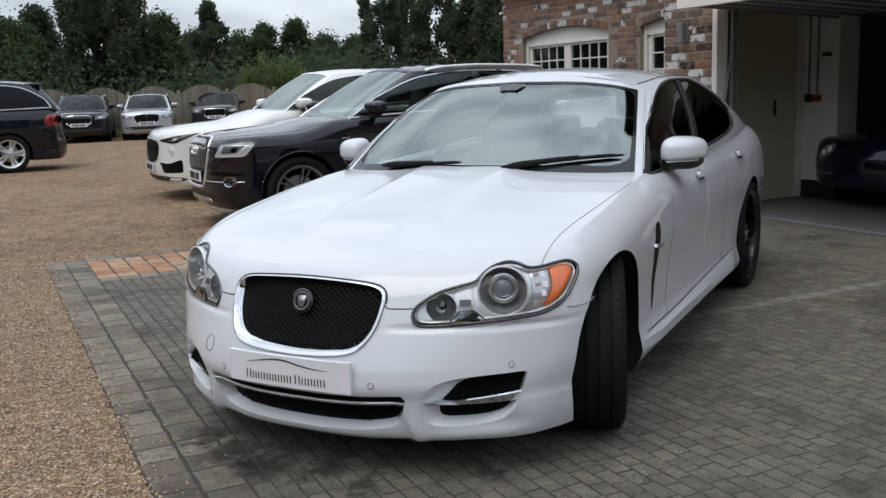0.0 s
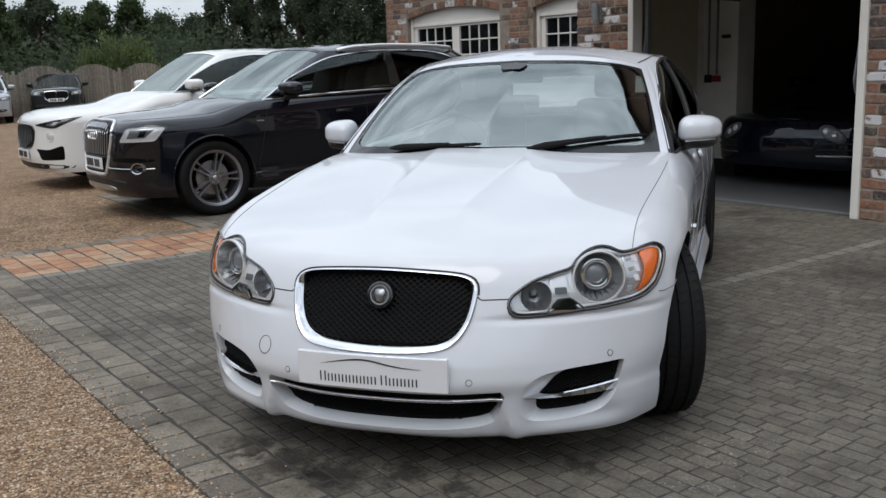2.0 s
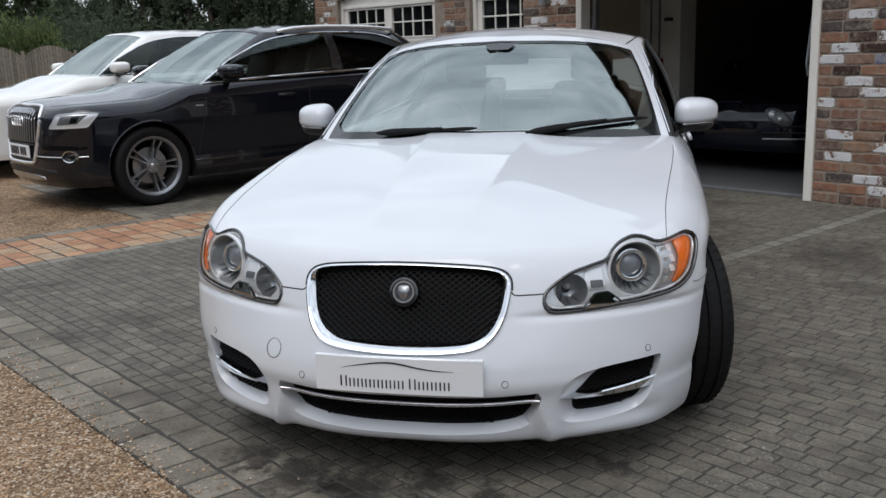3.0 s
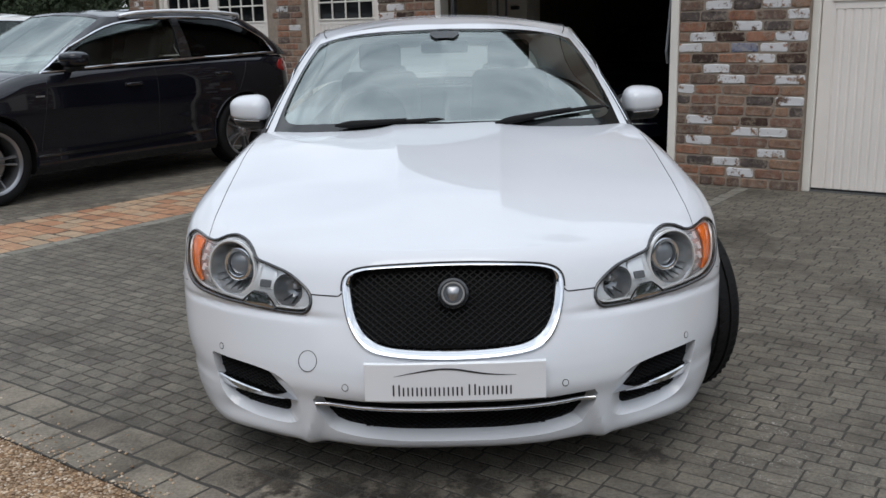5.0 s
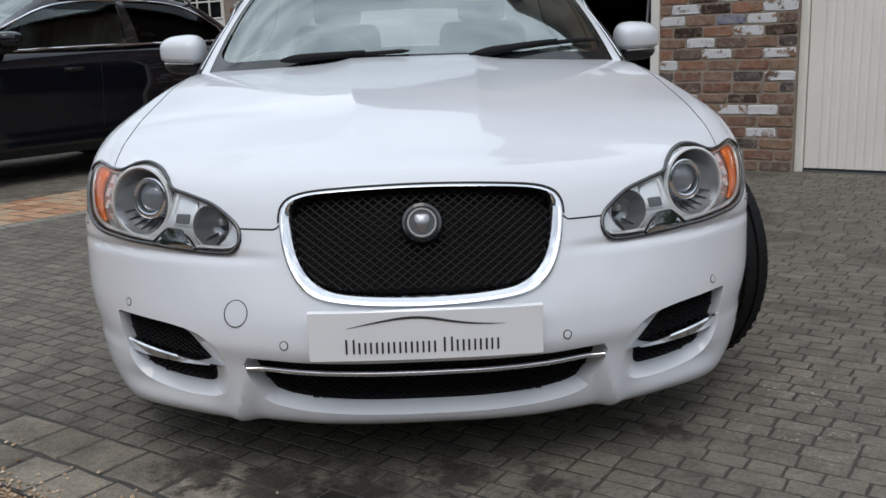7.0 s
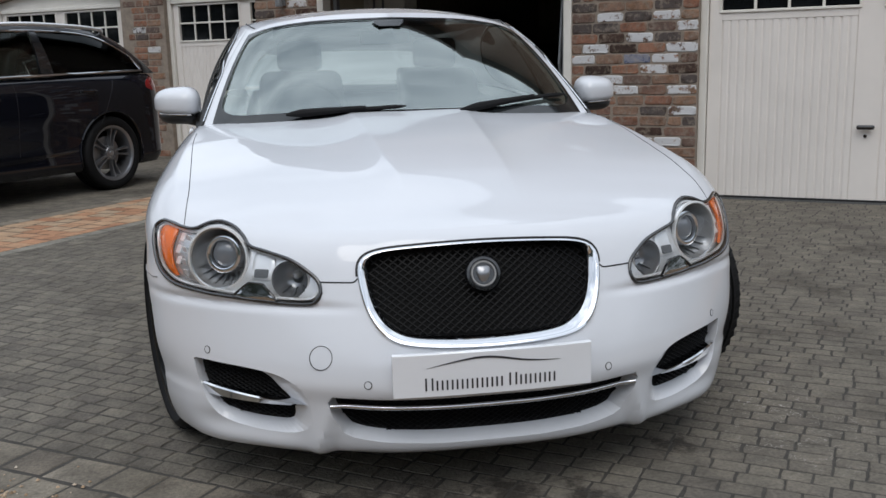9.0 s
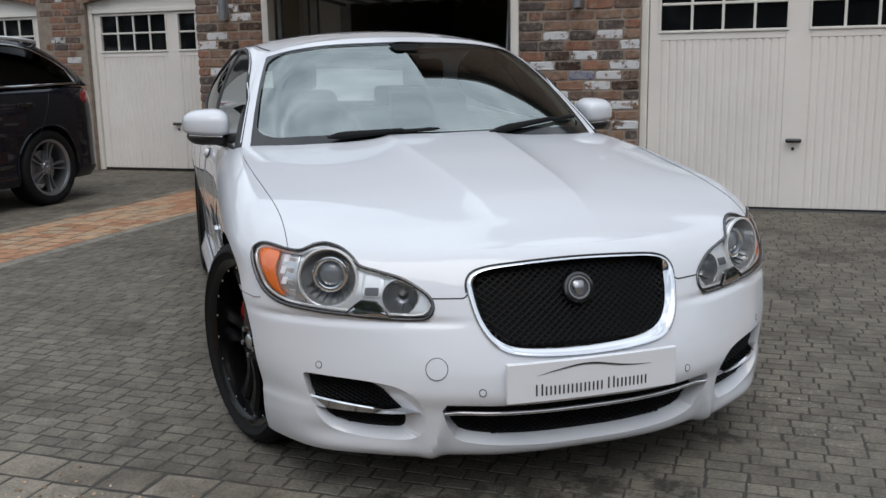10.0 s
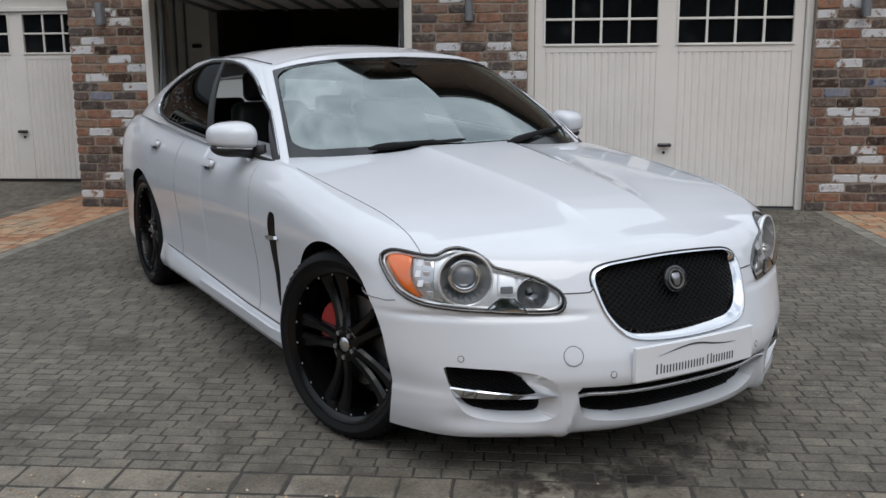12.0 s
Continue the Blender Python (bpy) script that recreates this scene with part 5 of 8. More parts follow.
W = np.concatenate([mirrored(P)[:, :0:-1], P], 1)
ws = mesh_part("windscreen", joined("windscreen", [sheet(W)], 1e-5), WINDSCREEN, saloon, "laminated glass windscreen", 60)
ws.visible_shadow = False


def on_screen(a, h, lift=0.0):
    """A place on the windscreen: a is the distance from its middle along its foot, h the share of its height."""
    ss = np.linspace(0, 3, 61)
    foot = house.at(ss, np.zeros(61))[:, 0]
    p = house.at(np.interp(abs(a), foot, ss), h, lift)
    return Vector((math.copysign(float(p[0]), a) if a else 0.0, float(p[1]), float(p[2])))


def edge_run(w, lo, hi, r):
    """A rounded outline on the screen with points added along its straight runs."""
    pts = rounded(w, (hi - lo) * 0.8, r, 8, 0, (hi + lo) * 0.4)
    out = []
    for (x0, y0), (x1, y1) in zip(pts, pts[1:] + pts[:1]):
        k = 24 if math.hypot(x1 - x0, y1 - y0) > 0.2 else 1
        out += [(x0 + (x1 - x0) * i / k, (y0 + (y1 - y0) * i / k) / 0.8) for i in range(k)]
    return out


bm = bmesh.new()
loops = [[bm.verts.new(on_screen(a, h, 0.0025)) for a, h in edge_run(*q)] for q in ((1.526, -0.04, 0.934, 0.02), (1.506, 0.0, 0.928, 0.05), (1.482, 0.036, 0.918, 0.10))]
for p, q in zip(loops, loops[1:]):
    for i in range(len(p)):
        j = (i + 1) % len(p)
        bm.faces.new((p[i], p[j], q[j], q[i]))
bmesh.ops.recalc_face_normals(bm, faces=bm.faces)
part("windscreen_border", bm, FRIT, ws, "black ceramic glass border", 60)
bm = bmesh.new()
tab = [(-0.085, 0.90), (-0.075, 0.85), (-0.05, 0.81), (0.05, 0.81), (0.075, 0.85), (0.085, 0.90)]
bm.faces.new([bm.verts.new(on_screen(a, h, 0.005)) for a, h in tab])
part("sensor_patch", bm, FRIT, ws, "dark patch behind the interior mirror")
P = house.band(9.3, 12, 0.0, 0.96, 50, 16, -0.003)
W = np.concatenate([P, mirrored(P)[:, -2::-1]], 1)
rw = mesh_part("rear_window", joined("rear_window", [sheet(W)], 1e-5), PRIVACY, saloon, "tinted rear window", 60)
rw.visible_shadow = False
def side_pane(a, b):
    return house.band(a, b, lambda s: dlo_low(s) - 0.02, lambda s: dlo_top(s) + 0.005, 40, 12, -0.006)


for g in both(saloon, "side_window", side_pane(5.48, 7.35), PRIVACY, 0.003, "dark tinted side window"):
    g.visible_shadow = False
# of the front pair one is wound down
mesh_part("side_window", joined("side_window", thicken(side_pane(4.03, 5.40), 0.003), 1e-5), SIDE_GLASS, saloon, "tinted front side window", 50).visible_shadow = False
both(saloon, "door_pillar", house.band(5.38, 5.50, -0.02, lambda s: dlo_top(s), 4, 12, -0.002), SEAL, 0.01, "black centre pillar")
for s in (1, -1):
    pts = [house.at(q, float(dlo_top(q))) for q in np.linspace(4.0, DLO1, 50)]
    pts = [house.at(3.98, h) for h in np.linspace(-0.02, 0.43, 10)] + pts
    low = [house.at(q, float(dlo_low(q))) for q in np.linspace(DLO1, 4.0, 60)]
    ring = pts + low[1:]
    part("window_seal", tube(bmesh.new(), [(p[0] * s, p[1], p[2]) for p in ring], 0.0085, 8, True), SEAL, saloon, "black window seal", 60)
    part("roof_joint", tube(bmesh.new(), [(float(p[0]) * s * 0.965, float(p[1]), float(p[2]) + 0.0035 + 0.012 * 0.5) for p in (house.at(q, 1.0) for q in np.linspace(3.3, 8.6, 40))], 0.0022, 6), SEAL, saloon)
    bright = [house.at(3.93, h, 0.003) for h in np.linspace(-0.03, 0.43, 10)] + [house.at(q, float(dlo_top(q)) + 0.022, 0.003) for q in np.linspace(3.98, DLO1, 50)]
    bright += [house.at(q + 0.04, float(dlo_low(q)) - 0.015, 0.003) for q in np.linspace(DLO1, 7.05, 10)]
    part("window_trim", tube(bmesh.new(), [(p[0] * s, p[1], p[2]) for p in bright], 0.0048, 8), CHROME, saloon, "bright chrome window trim", 60)

# wheels, the front pair turned
for s in (-1, 1):
    for y in (0.0, 2.909):
        m = pose((0.792 if s > 0 else -0.794) if y == 0 else 0.79 if s > 0 else -0.775, y + ((0.08 if s > 0 else 0.03) if y == 0 else 0), 0.345, 0, 0, (20 if s > 0 else 17) if y == 0 else 0)
        wheel(saloon, "wheel", 0.345, 0.258, 0.284, WHEEL_BLACK, (5, True, 0.150, 0.030), m, s, 72, "gloss black split-spoke wheel", (RED_CALIPER, (1.2 if y == 0 else -1.3) if s < 0 else math.pi - (1.2 if y == 0 else -1.3)))


# ---- saloon: front details ----
def grille_loop(k, n):
    """The outline drawn in for the surround, less so along the top."""
    out = []
    for (a, _, b), (c, _, d) in zip(grille_outline(1.0, n), grille_outline(k, n)):
        w = 1.0 if k > 1 else 0.45 + 0.55 * min(1.0, max(0.0, (0.695 - b) / 0.06))
        out.append((a + (c - a) * w, b + (d - b) * w))
    return out


def front_ring(rows):
    """A moulding round the grille: rows of (scale, lift, extra drop at the foot)."""
    loops = []
    for k, d in rows:
        loops.append([xf_form.front(a, b, 0.0) + Vector((0, -d, 0)) for a, b in grille_loop(k, 96)])
    bm = bmesh.new()
    L = [[bm.verts.new(p) for p in l] for l in loops]
    for p, q in zip(L, L[1:]):
        for i in range(96):
            j = (i + 1) % 96
            bm.faces.new((p[i], p[j], q[j], q[i]))
    bmesh.ops.recalc_face_normals(bm, faces=bm.faces)
    return bm


grille = part("grille_surround", front_ring([(1.016, -0.004), (1.014, 0.005), (1.006, 0.009), (0.99, 0.009), (0.965, 0.002), (0.935, -0.010), (0.922, -0.017), (0.915, -0.021), (0.91, -0.045)]), CHROME, saloon, "polished chrome grille surround", 60)
rim = [(a, b) for a, b in grille_loop(1.02, 200) if b > 0.622]
rim = sorted([q for q in rim if q[0] < -0.27], key=lambda q: q[1]) + sorted(q for q in rim if abs(q[0]) <= 0.27) + sorted([q for q in rim if q[0] > 0.27], key=lambda q: -q[1])
part("bonnet_gap", tube(bmesh.new(), [xf_form.front(a, b, 0.001) for a, b in rim], 0.0024, 6), SEAL, grille)
inner = grille_loop(0.925, 64)
part("grille_mesh", lattice(inner, lambda x, z: xf_form.front(x, z) + Vector((0, 0.024, 0)), 0.0245, 0.0023, 0.72), MESH_BLACK, grille, "gloss black diamond mesh")
part("grille_backing", laid(lambda a, b, l: xf_form.front(a, b) + Vector((0, 0.052 - l, 0)), inner, 0.0, 0.004), DARK_CAVITY, grille)
BADGE = xf_form.front(0, 0.622) + Vector((0, 0.012, 0))
TILT_BADGE = Matrix.Translation(BADGE) @ Matrix.Rotation(radians(72), 4, "X")
badge = part("badge", lathe(bmesh.new(), [(0.0, 0.002), (0.036, 0.002), (0.038, 0.006), (0.045, 0.005), (0.049, -0.001), (0.049, -0.03)], TILT_BADGE, 48), GLOSS_BLACK, grille, "round black and chrome badge", 40)
part("badge_ring", lathe(bmesh.new(), [(0.0285, 0.002), (0.0295, 0.0065), (0.0335, 0.0065), (0.0350, 0.002)], TILT_BADGE, 48), BRAKE_STEEL, badge, smooth=40)
# a plain raised shield
shield = [(0.0, 0.021), (0.015, 0.019), (0.019, 0.008), (0.015, -0.006), (0.009, -0.019), (0.0, -0.023), (-0.009, -0.019), (-0.015, -0.006), (-0.019, 0.008), (-0.015, 0.019)]
part("badge_boss", laid(lambda a, b, l: TILT_BADGE @ Vector((a, b, 0.003 + l + 0.006 * max(0.0, 1 - (a * a + b * b) / 0.0004))), catmull(shield, 30, True), 0.002, 0.003, 5), ALLOY, badge, smooth=50)

# number board: white, with a swoosh and bars for its lettering
def plate_at(x, z, lift=0.0):
    return Vector((x, -0.843 - lift + 0.012 * (x / 0.26) ** 2, z))


bm = bmesh.new()
cols = []
for x in np.linspace(-0.261, 0.261, 25):
    cols.append([bm.verts.new(plate_at(x, z, l)) for z, l in ((0.3355, -0.006), (0.3355, 0.0088), (0.3368, 0.010), (0.4472, 0.010), (0.4485, 0.0088), (0.4485, -0.006))])
for p, q in zip(cols, cols[1:]):
    for k in range(6):
        e = (k + 1) % 6
        bm.faces.new((p[k], p[e], q[e], q[k]))
bm.faces.new(cols[0])
bm.faces.new(cols[-1][::-1])
bmesh.ops.recalc_face_normals(bm, faces=bm.faces)
plate = part("number_board", bm, PLATE_WHITE, saloon, "white dealer board in place of a number plate", 25)
pts = [(-0.175, 0.412), (-0.13, 0.421), (-0.07, 0.431), (-0.03, 0.434), (0.01, 0.431), (0.07, 0.420), (0.12, 0.414), (0.175, 0.4115)]
C = catmull(pts, 40)
bm = bmesh.new()
vs = []
for i, (x, z) in enumerate(C):
    h = 0.0026 * math.sin(math.pi * (i + 0.5) / 40.0) + 0.0003
    vs.append((bm.verts.new(plate_at(x, z - h, 0.0115)), bm.verts.new(plate_at(x, z + h, 0.0115))))
for a, b in zip(vs, vs[1:]):
    bm.faces.new((a[0], b[0], b[1], a[1]))
part("swoosh", bm, PLATE_INK, plate, "thin dark curved line")
x = -0.180
for word in (8, 5):
    for i in range(word):
        h, w = (0.035, 0.021) if i == 0 else (0.0275, 0.018)
        for k in (0, 1):
            part("lettering_bar", laid(plate_at, rounded(0.0048, h, 0.001, 2, x + 0.0024 + k * (w - 0.0048), 0.352 + h / 2), 0.0112, 0.001, 2), PLATE_INK, plate)
        x += w + 0.0077
    x += 0.009

# lower intake: mesh and bright strip
low = [(a, b) for a, b in catmull(LOWER_BACK, 72, True)]
li = part("intake_mesh", lattice([(a * 1.01, 0.262 + (b - 0.262) * 1.04) for a, b in low], lambda x, z: xf_form.front(x, z) + Vector((0, 0.047, 0)), 0.022, 0.0024), MESH_BLACK, saloon, "black lower intake mesh")
part("intake_backing", laid(lambda a, b, l: xf_form.front(a, b) + Vector((0, 0.052 - l, 0)), [(a * 1.01, 0.262 + (b - 0.262) * 1.03) for a, b in low], 0.0, 0.002, 4), DARK_CAVITY, li)
part("intake_strip", tube(bmesh.new(), [xf_form.front(x, 0.289 + 0.008 * (abs(x) / 0.41) ** 2) + Vector((0, 0.004, 0)) for x in np.linspace(-0.418, 0.418, 60)], 0.0065, 8), CHROME, li, "chrome strip", 60)
for s in (-1, 1):
    fog = [(a, b) for a, b in catmull([(s * p, q) for p, q in FOG_BACK], 56, True)]
    fi = part("side_intake", lattice([(0.63 * s + (a - 0.63 * s) * 1.02, 0.307 + (b - 0.307) * 1.04) for a, b in fog], lambda x, z: xf_form.front(x, z) + Vector((0, 0.042, 0)), 0.020, 0.0024), MESH_BLACK, saloon, "black mesh side intake")
    part("intake_backing", laid(lambda a, b, l: xf_form.front(a, b) + Vector((0, 0.047 - l, 0)), [(0.63 * s + (a - 0.63 * s) * 1.02, 0.307 + (b - 0.307) * 1.03) for a, b in fog], 0.0, 0.002, 4), DARK_CAVITY, fi)
    bm = bmesh.new()
    rows = []
    for x in np.linspace(0.468, 0.762, 30):
        q = (x - 0.468) / 0.294
        zc = 0.294 + 0.010 * q
        hh = 0.004 + 0.0145 * q
        p = xf_form.front(x * s, zc)
        back = Vector((0, 0.045, 0)) if 0.03 < q else Vector((0, 0.02, 0))
        f = Vector((0, 0.004 - 0.014 * math.sin(math.pi * min(1, q * 1.05)), 0))
        rows.append([bm.verts.new(p + back + Vector((0, 0, hh * 0.6))), bm.verts.new(p + f + Vector((0, 0.005, hh))), bm.verts.new(p + f + Vector((0, 0, hh * 0.72))), bm.verts.new(p + f + Vector((0, 0.016, -hh))), bm.verts.new(p + back + Vector((0, 0, -hh * 0.6)))])
    for a, b in zip(rows, rows[1:]):
        for c in range(5):
            d = (c + 1) % 5
            bm.faces.new((a[c], a[d], b[d], b[c]))
    bm.faces.new(rows[0])
    bm.faces.new(rows[-1])
    bmesh.ops.recalc_face_normals(bm, faces=bm.faces)
    part("intake_blade", bm, CHROME, fi, "chrome blade", 40)
    for x, z in ((0.321, 0.366), (0.733, 0.418)):
        p, n = xf_form.cast((x * s, -3, z), (0, 1, 0))
        M = Matrix.Translation(p) @ n.to_track_quat("Z", "Y").to_matrix().to_4x4()
        sn = part("parking_sensor", lathe(bmesh.new(), [(0.0, 0.0012), (0.0085, 0.0010), (0.0095, -0.002)], M, 24), WHITE_PAINT, saloon, smooth=40)
        part("sensor_gap", lathe(bmesh.new(), [(0.0090, -0.001), (0.0092, 0.0008), (0.0108, 0.0008), (0.011, -0.001)], M, 24), SEAL, sn)
p, n = xf_form.cast((-0.435, -3, 0.429), (0, 1, 0))
M = Matrix.Translation(p) @ n.to_track_quat("Z", "Y").to_matrix().to_4x4()
part("towing_eye_cover", lathe(bmesh.new(), [(0.0300, -0.001), (0.0303, 0.0006), (0.0318, 0.0006), (0.032, -0.001)], M, 40), SEAL, saloon)

# headlamps
def lamp_skin(a, b, lift, s):
    o = lamp_point(a, b, 0.6, s)
    p, n = xf_form.cast(o, (-LAMP_D.x * s, -LAMP_D.y, 0))
    return lamp_point(a, b, 0, s) if p is None else p + n * lift


def lamp_in(a, b, depth, s):
    return lamp_skin(a, b, 0, s) + Vector((-LAMP_D.x * s, -LAMP_D.y, 0)) * depth


def bowl(parent, name, s, a, b, r, depth, mat, inset=0.035, label=""):
    """A reflector bowl that looks ahead and a little outwards, set behind the lens."""
    c = lamp_in(a, b, inset, s)
    way = Vector((0.40 * s, -0.90, 0.10)).normalized()
    M = Matrix.Translation(c) @ way.to_track_quat("Z", "Y").to_matrix().to_4x4()
    prof = [(r * 1.05, -0.016), (r * 1.05, 0.0), (r * 1.02, 0.004), (r * 0.97, 0.002), (r * 0.94, -depth * 0.2), (r * 0.80, -depth * 0.65), (r * 0.60, -depth * 0.9), (r * 0.3, -depth)]
    ob = part(name, lathe(bmesh.new(), prof, M, 48), mat, parent, label, 50)
    return ob, M


def bezel(s, step=0.0038, depth=0.026):
    """The lamp's inner panel, open where the two bowls sit in it."""
    edge = [(a * 0.99, b * 0.98) for a, b in lamp_outline(72)]
    bm = bmesh.new()
    net = {}

    def vert(i, k):
        if (i, k) not in net:
            net[i, k] = bm.verts.new(lamp_in(i * step, k * step, depth, s))
        return net[i, k]

    for i in range(int(-0.36 / step), int(0.26 / step)):
        for k in range(int(-0.14 / step), int(0.08 / step)):
            a, b = (i + 0.5) * step, (k + 0.5) * step
            if inside(edge, a, b) and math.hypot(a + 0.036, b + 0.020) > 0.083 and math.hypot(a + 0.248, b + 0.071) > 0.051:
                bm.faces.new((vert(i, k), vert(i + 1, k), vert(i + 1, k + 1), vert(i, k + 1)))
    bmesh.ops.recalc_face_normals(bm, faces=bm.faces)
    return bm


for s in (-1, 1):
    hl = part("headlamp", laid(lambda a, b, l: lamp_skin(a, b, l, s), lamp_outline(72), 0.003, 0.006, 8), LENS_GLASS, saloon, "clear headlamp with twin round reflectors and amber corner", 60)
    hl.visible_shadow = False
    part("lamp_seal", tube(bmesh.new(), [lamp_skin(a * 1.004, b, 0.001, s) for a, b in lamp_outline(96)], 0.0055, 8, True), GLOSS_BLACK, hl, "black lamp seal", 60)
    lo = np.array(lamp_outline(72))
    mid = lo.mean(0)
    part("lamp_bezel", bezel(s), LAMP_GREY, hl, "grey lamp housing", 50)
    part("lamp_trim", tube(bmesh.new(), [lamp_in(a, b, 0.014, s) for a, b in mid + (lo - mid) * np.array([0.965, 0.89])], 0.0052, 6, True), LAMP_SILVER, hl, "bright inner trim", 60)
    # wide bowl with the projector sunk in it, cooling fins below
    main, M = bowl(hl, "main_reflector", s, -0.036, -0.020, 0.083, 0.075, BOWL_GREY, 0.016, "bright reflector bowl")
    part("reflector_rim", lathe(bmesh.new(), [(0.0835, 0.0), (0.084, 0.006), (0.089, 0.005), (0.0895, -0.004)], M, 48), LAMP_SILVER, main, smooth=50)
    for k in range(9):
        R = M @ Matrix.Rotation(radians(-90 + (k - 4) * 17), 4, "Z")
        bm = bmesh.new()
        prism(bm, [R @ Vector(q) for q in ((0.050, -0.0009, -0.058), (0.074, -0.0009, -0.018), (0.077, -0.0009, -0.030), (0.056, -0.0009, -0.068))], (R.to_3x3() @ Vector((0, 1, 0))), 0.0018)
        part("reflector_fin", bm, LAMP_DARK, main)
    L = M @ Matrix.Translation((0, 0.008, -0.036))
    part("projector_ring", lathe(bmesh.new(), [(0.037, 0.000), (0.039, 0.009), (0.046, 0.012), (0.052, 0.009), (0.054, 0.0), (0.054, -0.030)], L, 40), CHROME, main, "chrome projector ring", 50)
    part("projector_lens", lathe(bmesh.new(), [(0.0, 0.012), (0.012, 0.011), (0.024, 0.007), (0.033, 0.001), (0.037, -0.004)], L, 32), LENS_GREY, main, "grey glass projector lens", 50)
    high, M = bowl(hl, "high_beam_reflector", s, -0.248, -0.071, 0.051, 0.055, BEAM_GREY, 0.026, "dark grey reflector bowl")
    part("reflector_rim", lathe(bmesh.new(), [(0.0515, 0.0), (0.052, 0.004), (0.0545, 0.003), (0.055, -0.004)], M, 40), LAMP_SILVER, high, smooth=50)
    part("bulb_shield", lathe(bmesh.new(), [(0.0, -0.030), (0.009, -0.033), (0.012, -0.039), (0.012, -0.056)], M @ Matrix.Translation((0, 0.010, 0)), 24), BOWL_GREY, high, "bright bulb shield", 50)
    for k in range(3):
        R = M @ Matrix.Rotation(radians(-90 + (k - 1) * 40), 4, "Z")
        bm = bmesh.new()
        prism(bm, [R @ Vector(q) for q in ((0.024, -0.001, -0.046), (0.044, -0.001, -0.012), (0.047, -0.001, -0.020), (0.028, -0.001, -0.052))], (R.to_3x3() @ Vector((0, 1, 0))), 0.002)
        part("reflector_fin", bm, LAMP_DARK, high)
    amb = [(0.138, 0.040), (0.17, 0.047), (0.203, 0.047), (0.221, 0.034), (0.216, 0.015), (0.196, -0.016), (0.160, -0.054), (0.118, -0.076), (0.104, -0.076), (0.124, -0.054), (0.142, -0.014), (0.140, 0.015)]
    part("indicator", laid(lambda a, b, l: lamp_in(a, b, 0.014 - l, s), catmull(amb, 48, True), 0.004, 0.010, 4), AMBER, hl, "amber indicator lens", 50)
    # faceted clear chamber between amber and bowl
    clr = [(0.066, 0.036), (0.10, 0.040), (0.134, 0.038), (0.137, 0.012), (0.138, -0.016), (0.120, -0.054), (0.098, -0.078), (0.07, -0.086), (0.03, -0.094), (0.058, -0.058), (0.066, -0.02)]
    chamber = part("side_reflector", laid(lambda a, b, l: lamp_in(a, b, 0.024 - l, s), catmull(clr, 40, True), 0.004, 0.010, 4), BOWL_GREY, hl, "clear indicator chamber", 50)
    for k, (a, b) in enumerate(((0.086, 0.020), (0.110, 0.024), (0.090, -0.010), (0.116, -0.008), (0.086, -0.042), (0.108, -0.036), (0.076, -0.070))):
        q = lamp_in(a, b, 0.020, s)
        tilt = Matrix.Translation(q) @ Vector((0.75 * s, -0.6, 0.5 if k % 2 else -0.25)).to_track_quat("Z", "Y").to_matrix().to_4x4()
        part("facet", box(bmesh.new(), (-0.010, -0.012, -0.002), (0.010, 0.012, 0.002), 0.001, 1), LAMP_SILVER, chamber).matrix_basis = tilt
    jet = [(-0.194, -0.084), (-0.187, -0.078), (-0.15, -0.075), (-0.142, -0.078), (-0.108, -0.106), (-0.112, -0.113), (-0.22, -0.120), (-0.226, -0.114)]
    part("washer_cover", laid(lambda a, b, l: lamp_skin(a, b, l, s), catmull(jet, 36, True), 0.004, 0.012, 4), DARK_CHROME, hl, "mirror-bright washer cover", 50)
    part("washer_trim", tube(bmesh.new(), [lamp_skin(a, b, 0.004, s) for a, b in catmull(jet, 48, True)], 0.0026, 6, True), GLOSS_BLACK, hl, smooth=60)
    span = [(-0.196, -0.018), (-0.142, 0.000), (-0.138, -0.066), (-0.150, -0.072), (-0.186, -0.074), (-0.198, -0.066)]
    web = part("lamp_web", laid(lambda a, b, l: lamp_in(a, b, 0.024 - l, s), catmull(span, 40, True), 0.003, 0.010, 4), LAMP_SILVER, hl, "bright panel between the reflectors", 50)
    part("lamp_window", laid(lambda a, b, l: lamp_in(a, b, 0.020 - l, s), rounded(0.040, 0.022, 0.004, 4, -0.166, -0.056), 0.002, 0.004, 3), LAMP_DARK, web, "dark window")

# ---- saloon: joints, handles, vents ----
def top_line(pts, s, lift=0.0005, n=40):
    return [xf_form.above(a * s, b, lift) for a, b in catmull(pts, n)]


